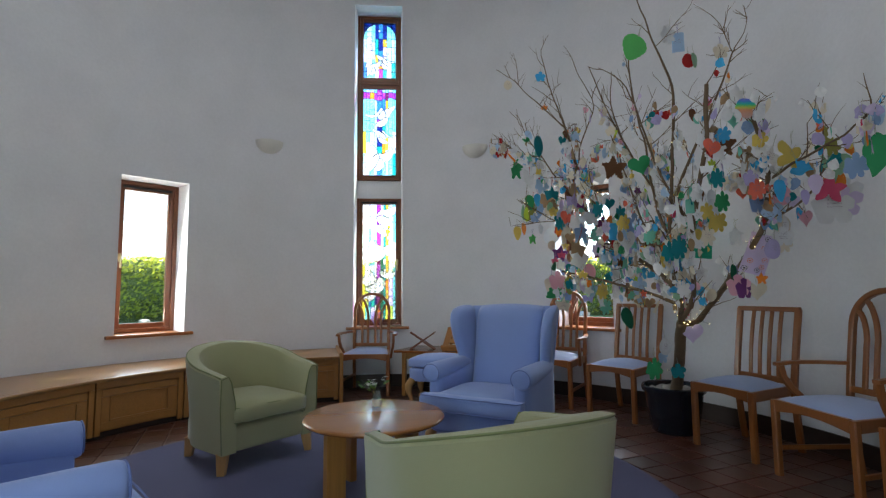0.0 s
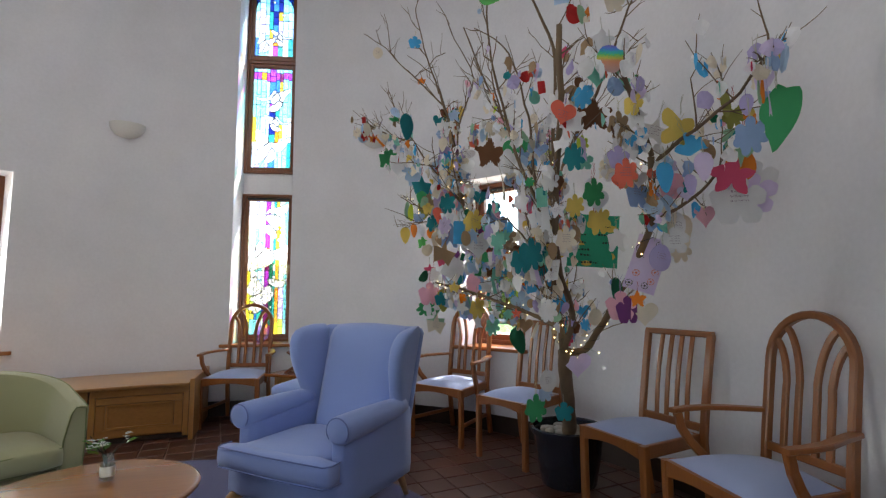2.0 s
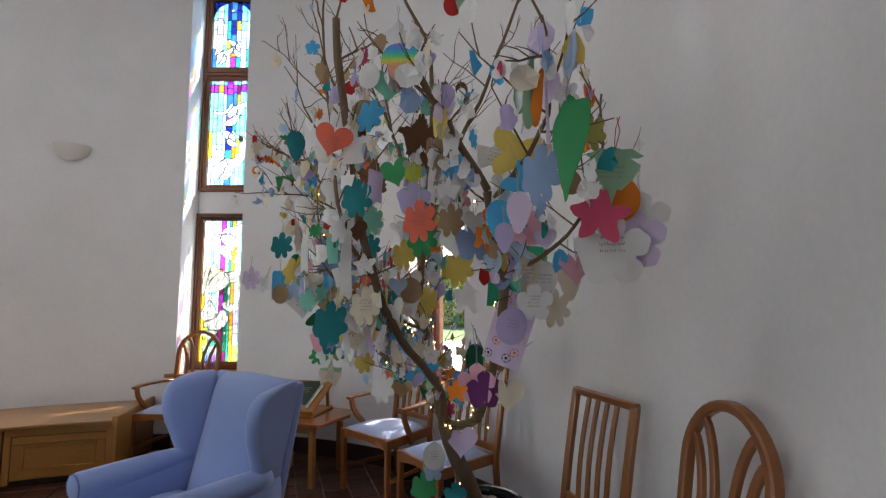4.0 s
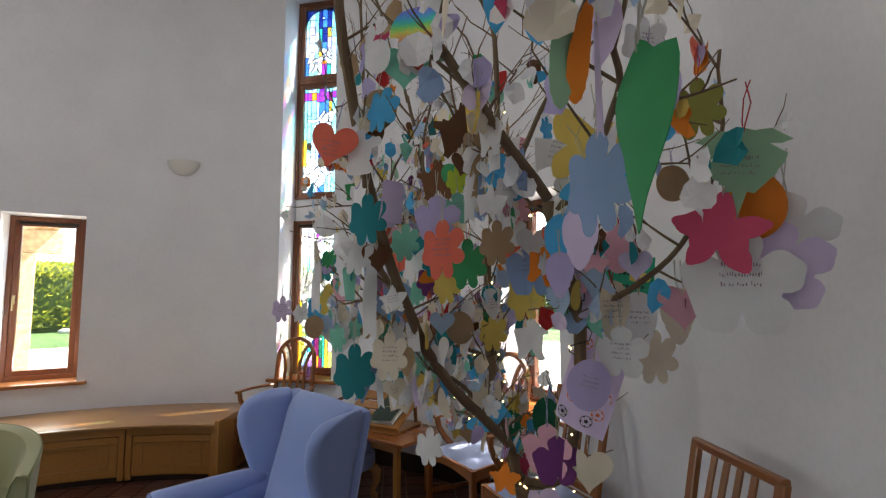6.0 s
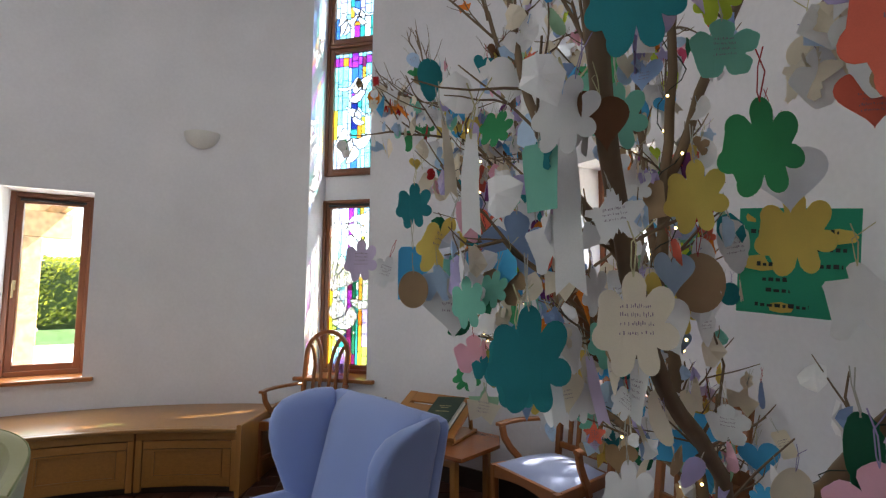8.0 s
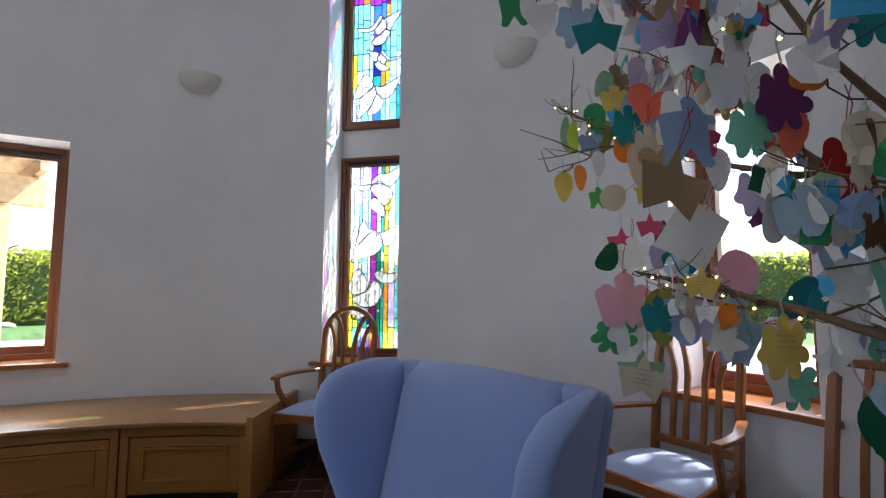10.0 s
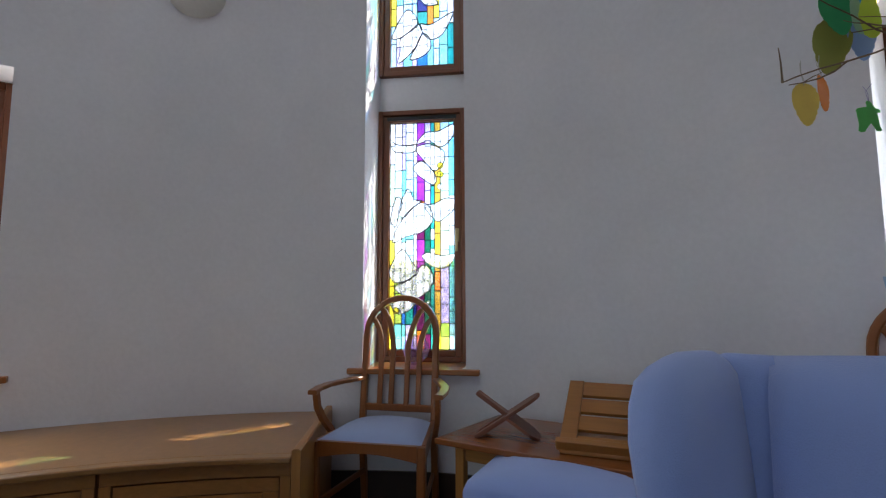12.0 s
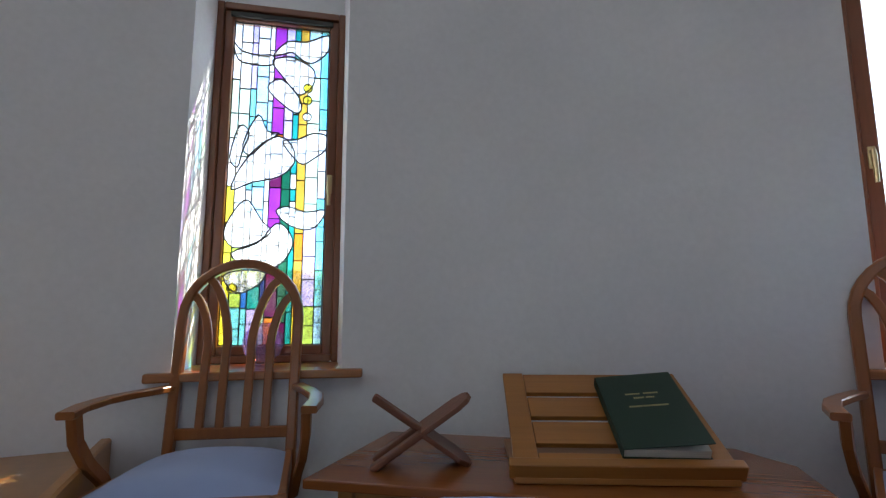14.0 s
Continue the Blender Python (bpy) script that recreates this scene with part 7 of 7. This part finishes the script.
# the small ones deep in the crown, too many to count
small = bmesh.new()
cols = []
ob_by_tone = {}
for k in range(900):
    h = rnd.choice(HOOKS)
    if h.z < 1.05 or h.z > 2.5 or (h.x > 2.28 and h.y > 2.95) or (h.y > 4.2 and h.x < 1.6) or (h.x < 1.22 and h.z < 1.6):
        continue
    tone = rnd.choices(tones, wts)[0]
    ob_by_tone.setdefault(tone, []).append((h, rnd.uniform(0.03, 0.075)))
scraps = thing("paper_scraps", pose(0, 0, 0), "many small paper and foil scraps among the twigs", "paper scraps", kind="stuff")
for tone, items in ob_by_tone.items():
    bm = bmesh.new()
    for h, s in items:
        c = h - Vector((0, 0, s * 0.8))
        u = Vector((rnd.gauss(0, 1), rnd.gauss(0, 1), rnd.gauss(0, 0.3))).normalized()
        n = 9
        w = Vector((-u.y, u.x, 0)) * 0.18 * s
        ring = [c + u * s * 0.5 * math.cos(2 * math.pi * q / n) * rnd.uniform(0.7, 1.1) + Vector((0, 0, s * 0.55)) * math.sin(2 * math.pi * q / n) * rnd.uniform(0.7, 1.1) + w * math.sin(q) for q in range(n)]
        mid = bm.verts.new(c + w)
        vs = [bm.verts.new(v) for v in ring]
        for q in range(n):
            bm.faces.new((mid, vs[q], vs[(q + 1) % n]))
    so = part("scraps", bm, PAPER[tone], scraps)
    so["kind"] = "stuff"

# handwriting and small prints on some wishes, as plain bars


def bars(parent, rows, y, h, mat, name="handwriting"):
    bm = bmesh.new()
    for z, x0, x1 in rows:
        x = x0
        while x < x1:
            w = rnd.uniform(0.02, 0.045)
            box(bm, x, min(x + w, x1), y - 0.004, y, z, z + h * rnd.uniform(0.7, 1.2))
            x += w + 0.018
    ob = part(name, bm, mat, parent)
    ob["kind"] = "stuff"
    return ob


bars(card, [(-0.24, -0.36, 0.30), (-0.40, -0.22, 0.36), (-0.55, -0.30, 0.34), (-0.69, -0.25, 0.20), (-0.79, -0.22, 0.2), (-0.93, -0.3, 0.32)], -0.014, 0.035, INK)
for x, z, s in ((-0.30, -0.08, 0.12), (0.30, -0.26, 0.14), (-0.26, -0.52, 0.16), (0.27, -0.78, 0.15), (-0.1, -0.93, 0.1)):
    bm = bmesh.new()
    vs = [bm.verts.new((x + s * math.cos(k * 0.785) * (1 + 0.2 * math.sin(3 * k)), -0.009, z + 0.5 * s * math.sin(k * 0.785))) for k in range(8)]
    bm.faces.new(vs)
    part("paint_patch", bm, PAPER["yellow"], card, "yellow paint patch")
ORANGE_INK = material("orange_ink", (0.80, 0.20, 0.05), 0.6)
for x, z, ink in ((0.18, -0.10, INK), (0.16, -0.33, ORANGE_INK), (-0.26, -0.14, ORANGE_INK), (-0.22, -0.70, ORANGE_INK), (0.12, -0.88, INK), (-0.32, -0.90, INK), (0.30, -0.60, ORANGE_INK), (0.26, -0.78, ORANGE_INK)):
    bm = bmesh.new()
    R = 0.058
    disc = lambda a, r: bm.verts.new((x + 1.78 * r * math.sin(a), curve(2, x + 1.78 * r * math.sin(a), z + r * math.cos(a)) - 0.008, z + r * math.cos(a)))
    bm.faces.new([disc(k * 2 * math.pi / 5, R * 0.36) for k in range(5)])
    for k in range(5):
        a = (k + 0.5) * 2 * math.pi / 5
        bm.faces.new([disc(a - 0.36, R), disc(a, R * 0.66), disc(a + 0.36, R), disc(a, R * 1.02)])
    rim = [(disc(k * math.pi / 10, R), disc(k * math.pi / 10, R * 0.9)) for k in range(20)]
    for k in range(20):
        (p, q), (u, v) = rim[k], rim[(k + 1) % 20]
        bm.faces.new((p, q, v, u))
    part("printed_ball", bm, ink, foot)


# ---- outside ----
bm = bmesh.new()
lathe(bm, [(RAD + WALL_T - 0.1, -0.12), (17.0, -0.12)], 72, (CX, CY, 0))
tagged(part("pavement", bm, M_PAVE), "pale sunlit paving round the building", "paving", kind="structure")
bm = bmesh.new()
lathe(bm, [(17.0, -0.10), (60, -0.10), (400, -0.10), (3000, -0.10)], 72, (CX, CY, 0))
tagged(part("ground", bm, M_GRASS), "mown lawn beyond the paving", "lawn", kind="structure")

rnd = random.Random(21)
bm = bmesh.new()
rows = []
N = 200
for i in range(N + 1):
    a = -120 + 240 * i / N
    row = []
    for r, z in ((24.4, -0.1), (24.2, 0.5), (24.1, 1.3), (24.15, 2.2), (24.4, 2.75), (25.2, 2.85), (26.0, 2.7), (26.2, -0.1)):
        p = polar(r, a, z)
        k = noise.noise(p * 0.9) * 0.22 + noise.noise(p * 2.5) * 0.1
        row.append(bm.verts.new(polar(r + k, a, z + (k * 0.5 if z > 0 else 0))))
    rows.append(row)
for p, q in zip(rows, rows[1:]):
    for k in range(7):
        bm.faces.new((p[k], q[k], q[k + 1], p[k + 1]))
hd = thing("hedge", Matrix.Identity(4), "tall clipped green hedge round the garden", "hedge")
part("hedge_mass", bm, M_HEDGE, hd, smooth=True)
verts, faces = [], []
for _ in range(30000):
    a = rnd.choice((rnd.uniform(-80, -30), rnd.uniform(5, 70), rnd.uniform(-25, 5)))
    top = rnd.random() < 0.22
    p = polar(rnd.uniform(24.2, 25.6) if top else 24.0 + rnd.uniform(-0.1, 0.25), a, 2.85 + rnd.uniform(-0.1, 0.12) if top else rnd.uniform(0.1, 2.8))
    d = Vector((rnd.gauss(0, 1), rnd.gauss(0, 1), rnd.gauss(0.4, 1))).normalized()
    u = d.orthogonal().normalized()
    w = d.cross(u)
    s = rnd.uniform(0.06, 0.14)
    i = len(verts)
    verts += [p - u * s, p + w * s * 0.5, p + u * s, p - w * s * 0.5]
    faces.append((i, i + 1, i + 2, i + 3))
me = bpy.data.meshes.new("hedge_leaves")
me.from_pydata([tuple(v) for v in verts], [], faces)
me.materials.append(M_LEAF)
hl = new("hedge_leaves", me)
hl.parent = hd
hl["kind"] = "stuff"

for k in range(26):
    a = -75 + 5.9 * k + rnd.uniform(-1, 1)
    bm = bmesh.new()
    bmesh.ops.create_icosphere(bm, subdivisions=2, radius=1.0)
    s = rnd.uniform(0.2, 0.42)
    off = Vector((k, 3, 1))
    for v in bm.verts:
        v.co *= 1 + 0.25 * noise.noise(v.co * 1.5 + off)
        v.co = Vector((v.co.x * s * 1.6, v.co.y * s, v.co.z * s * 0.6))
    ob = part("border_stone", bm, M_ROCK, smooth=True)
    p = polar(23.5, a, -0.05)
    ob.matrix_world = pose(p.x, p.y, p.z, 0, 0, rnd.uniform(0, 360))
    tagged(ob, "pale rough stone along the foot of the hedge", "stone", "stones by the hedge")


def conifer(a, r, h, seed):
    rn = random.Random(seed)
    t = thing("conifer_tree", facing(r, a, -0.1), "tall blue-green conifer behind the hedge", "tree", "trees behind the hedge")
    bm = bmesh.new()
    tube(bm, [(0, 0, 0), (0.05, 0, h * 0.4), (0, 0.04, h)], (0.28, 0.17, 0.03), 10)
    limbs = []
    for k in range(60):
        z = h * (0.16 + 0.82 * k / 60)
        l = (h - z) * 0.32 + 0.35
        b = rn.uniform(0, 6.28)
        d = Vector((math.cos(b), math.sin(b), 0))
        pts = [Vector((0, 0, z)), Vector((0, 0, z + 0.1)) + d * l * 0.5, Vector((0, 0, z - 0.12 * l)) + d * l]
        tube(bm, pts, (0.04, 0.025, 0.008), 5)
        limbs.append(pts)
    part("trunk", bm, M_TRUNK, t, smooth=True)
    vs, fs = [], []
    for p0, p1, p2 in limbs:
        for _ in range(110):
            u = rn.random() ** 0.6
            p = (p0.lerp(p1, u * 2) if u < 0.5 else p1.lerp(p2, u * 2 - 1)) + Vector((rn.gauss(0, 0.16), rn.gauss(0, 0.16), rn.gauss(-0.08, 0.12)))
            d = Vector((rn.gauss(0, 1), rn.gauss(0, 1), rn.gauss(-0.3, 0.5))).normalized()
            w = d.orthogonal().normalized()
            s = rn.uniform(0.10, 0.26)
            i = len(vs)
            vs += [p - d * s, p + w * s * 0.22, p + d * s, p - w * s * 0.22]
            fs.append((i, i + 1, i + 2, i + 3))
    me = bpy.data.meshes.new("crown")
    me.from_pydata([tuple(v) for v in vs], [], fs)
    me.materials.append(M_NEEDLE)
    c = new("crown", me)
    c.parent = t


conifer(-47.5, 29.5, 9.0, 3)
conifer(-70.0, 32.0, 10.0, 8)
conifer(34.0, 31.0, 7.5, 5)
conifer(22.0, 36.0, 9.0, 6)

bm = bmesh.new()
prev = None
for i in range(121):
    a = -120 + 2 * i
    h = 9 + 5 * noise.noise(Vector((i * 0.13, 2, 0))) + 1.5 * noise.noise(Vector((i * 0.7, 5, 0)))
    cur = [bm.verts.new(polar(r, a, z)) for r, z in ((300, -1), (310, h * 0.7), (330, h), (420, h * 1.2))]
    if prev:
        for k in range(3):
            bm.faces.new((prev[k], cur[k], cur[k + 1], prev[k + 1]))
    prev = cur
tagged(part("backdrop", bm, M_HILL, smooth=True), "low wooded hill in the far haze", "hill", kind="structure")

# leafy tree added out of view to shade the window behind the wishing tree
gt = thing("garden_tree", pose(0, 0, 0), "leafy tree added out of view to keep the sun off a window", "tree")
rn = random.Random(41)
foot, crown = polar(9.5, 50, -0.12), Vector((5.15, 9.75, 8.6))
bm = bmesh.new()
tube(bm, [foot, foot.lerp(crown, 0.35) + Vector((0.2, 0, 0.3)), foot.lerp(crown, 0.7) + Vector((0.1, 0, 0.3)), crown], (0.16, 0.12, 0.08, 0.03), 10)
ends = []
for k in range(26):
    d = Vector((rn.gauss(0, 1), rn.gauss(0, 1), rn.gauss(0.1, 0.8))).normalized() * rn.uniform(0.6, 1.25)
    o = foot.lerp(crown, rn.uniform(0.8, 1.0))
    tube(bm, [o, o + d * 0.6 + Vector((0, 0, 0.1)), o + d], (0.03, 0.018, 0.006), 5)
    ends.append((o, o + d))
part("trunk", bm, M_TRUNK, gt, smooth=True)
vs, fs = [], []
for o, q in ends:
    for _ in range(150):
        p = o.lerp(q, rn.uniform(0.35, 1.1)) + Vector((rn.gauss(0, 0.22), rn.gauss(0, 0.22), rn.gauss(0, 0.2)))
        d = Vector((rn.gauss(0, 1), rn.gauss(0, 1), rn.gauss(0, 1))).normalized()
        w = d.orthogonal().normalized()
        s = rn.uniform(0.05, 0.10)
        i = len(vs)
        vs += [p - d * s, p + w * s * 0.5, p + d * s, p - w * s * 0.5]
        fs.append((i, i + 1, i + 2, i + 3))
me = bpy.data.meshes.new("crown")
me.from_pydata([tuple(v) for v in vs], [], fs)
me.materials.append(M_LEAF)
co = new("crown", me)
co.parent = gt

# timber porch beside the clear window: post, eaves beam, boarded roof on rafters
pc = thing("timber_porch", pose(-4.36, 5.16, -0.12, 0, 0, -14), "pale timber porch with rafters outside the window", "porch")
part("post", new_box(-0.09, 0.09, -0.09, 0.09, 0.0, 2.23, bevel=0.012), M_POST, pc)
part("post", new_box(-0.09, 0.09, -2.69, -2.51, 0.0, 2.23, bevel=0.012), M_POST, pc)
part("beam", new_box(-0.075, 0.075, -2.9, 0.36, 2.232, 2.52, bevel=0.01), M_POST, pc)
for k in range(6):
    bm = new_box(-0.75, 0.26, -0.035, 0.035, 0.0, 0.14, bevel=0.004)
    bmesh.ops.transform(bm, matrix=pose(0, -2.72 + 0.6 * k, 2.535, 0, -6, 0), verts=bm.verts)
    part("rafter", bm, M_POST, pc)
bm = new_box(-0.8, 0.28, -3.0, 0.36, 0.0, 0.03)
bmesh.ops.transform(bm, matrix=pose(0, 0, 2.682, 0, -6, 0), verts=bm.verts)
part("roof_boarding", bm, M_POST, pc)

# leafless tree on the lawn beyond the porch
bt = thing("bare_tree", facing(17.5, -66.0, -0.1), "leafless garden tree on the lawn before the hedge", "tree")
rn = random.Random(14)
bm = bmesh.new()
tube(bm, [(0, 0, 0), (0.1, 0, 1.6), (0.0, 0.1, 3.2), (0.15, 0.0, 5.2)], (0.2, 0.16, 0.11, 0.04), 10)
for k in range(16):
    z, b = rn.uniform(1.8, 4.8), rn.uniform(0, 6.28)
    d = Vector((math.cos(b), math.sin(b), rn.uniform(0.1, 0.5)))
    l = rn.uniform(1.0, 2.2)
    o = Vector((0.05, 0.05, z))
    tip = o + d * l
    tube(bm, [o, o + d * l * 0.5 + Vector((0, 0, -0.08)), tip], (0.055, 0.03, 0.008), 6)
    for q in range(3):
        p = o.lerp(tip, rn.uniform(0.35, 0.85))
        tube(bm, [p, p + Vector((rn.gauss(0, 0.4), rn.gauss(0, 0.4), rn.uniform(0.1, 0.6)))], (0.018, 0.005), 5)
part("trunk", bm, M_TRUNK, bt, smooth=True)

# ---- quarry tiles, the nearest as single pieces ----
PITCH, JOINT, TURN = 0.2, 0.010, 28.0
bm = bmesh.new()
h = (PITCH - JOINT) / 2
box(bm, -h, h, -h, h, -0.011, 0.0)
tile_mesh = bpy.data.meshes.new("tile")
bmesh.ops.bevel(bm, geom=[e for e in bm.edges if all(v.co.z > -0.001 for v in e.verts)], offset=0.003, segments=1, affect="EDGES")
bm.to_mesh(tile_mesh)
bm.free()
tile_mesh.materials.append(M_TILE)
floor_ob = bpy.data.objects["floor"]
ca, sa = math.cos(radians(TURN)), math.sin(radians(TURN))
spots = []
for i in range(-20, 21):
    for j in range(-20, 21):
        x, y = i * PITCH, j * PITCH
        wx, wy = CX + x * ca - y * sa, CY + x * sa + y * ca
        r = math.hypot(wx - CX, wy - CY)
        if 1.70 < r < RAD + 0.12:
            near = math.hypot(wx - 1.9, wy - 3.7)
            spots.append((near, wx, wy))
spots.sort()
rnd = random.Random(31)
rest_v, rest_f = [], []
for k, (_, wx, wy) in enumerate(spots):
    m = pose(wx, wy, rnd.uniform(-0.0012, 0.0012), rnd.uniform(-0.25, 0.25), rnd.uniform(-0.25, 0.25), TURN + rnd.uniform(-0.3, 0.3))
    if k < 290:
        ob = new("tile", tile_mesh)
        ob.parent = floor_ob
        ob.matrix_world = m
    else:
        n0 = len(rest_v)
        rest_v += [tuple(m @ v.co) for v in tile_mesh.vertices]
        rest_f += [tuple(n0 + q for q in p.vertices) for p in tile_mesh.polygons]
me = bpy.data.meshes.new("floor_tiles")
me.from_pydata(rest_v, [], rest_f)
me.materials.append(material("quarry_tile_far", (0.085, 0.027, 0.015), 0.34, relief=0.3, relief_scale=24, stain=0.5))
ft = new("floor_tiles", me)
ft.parent = floor_ob
ft["kind"] = "stuff"
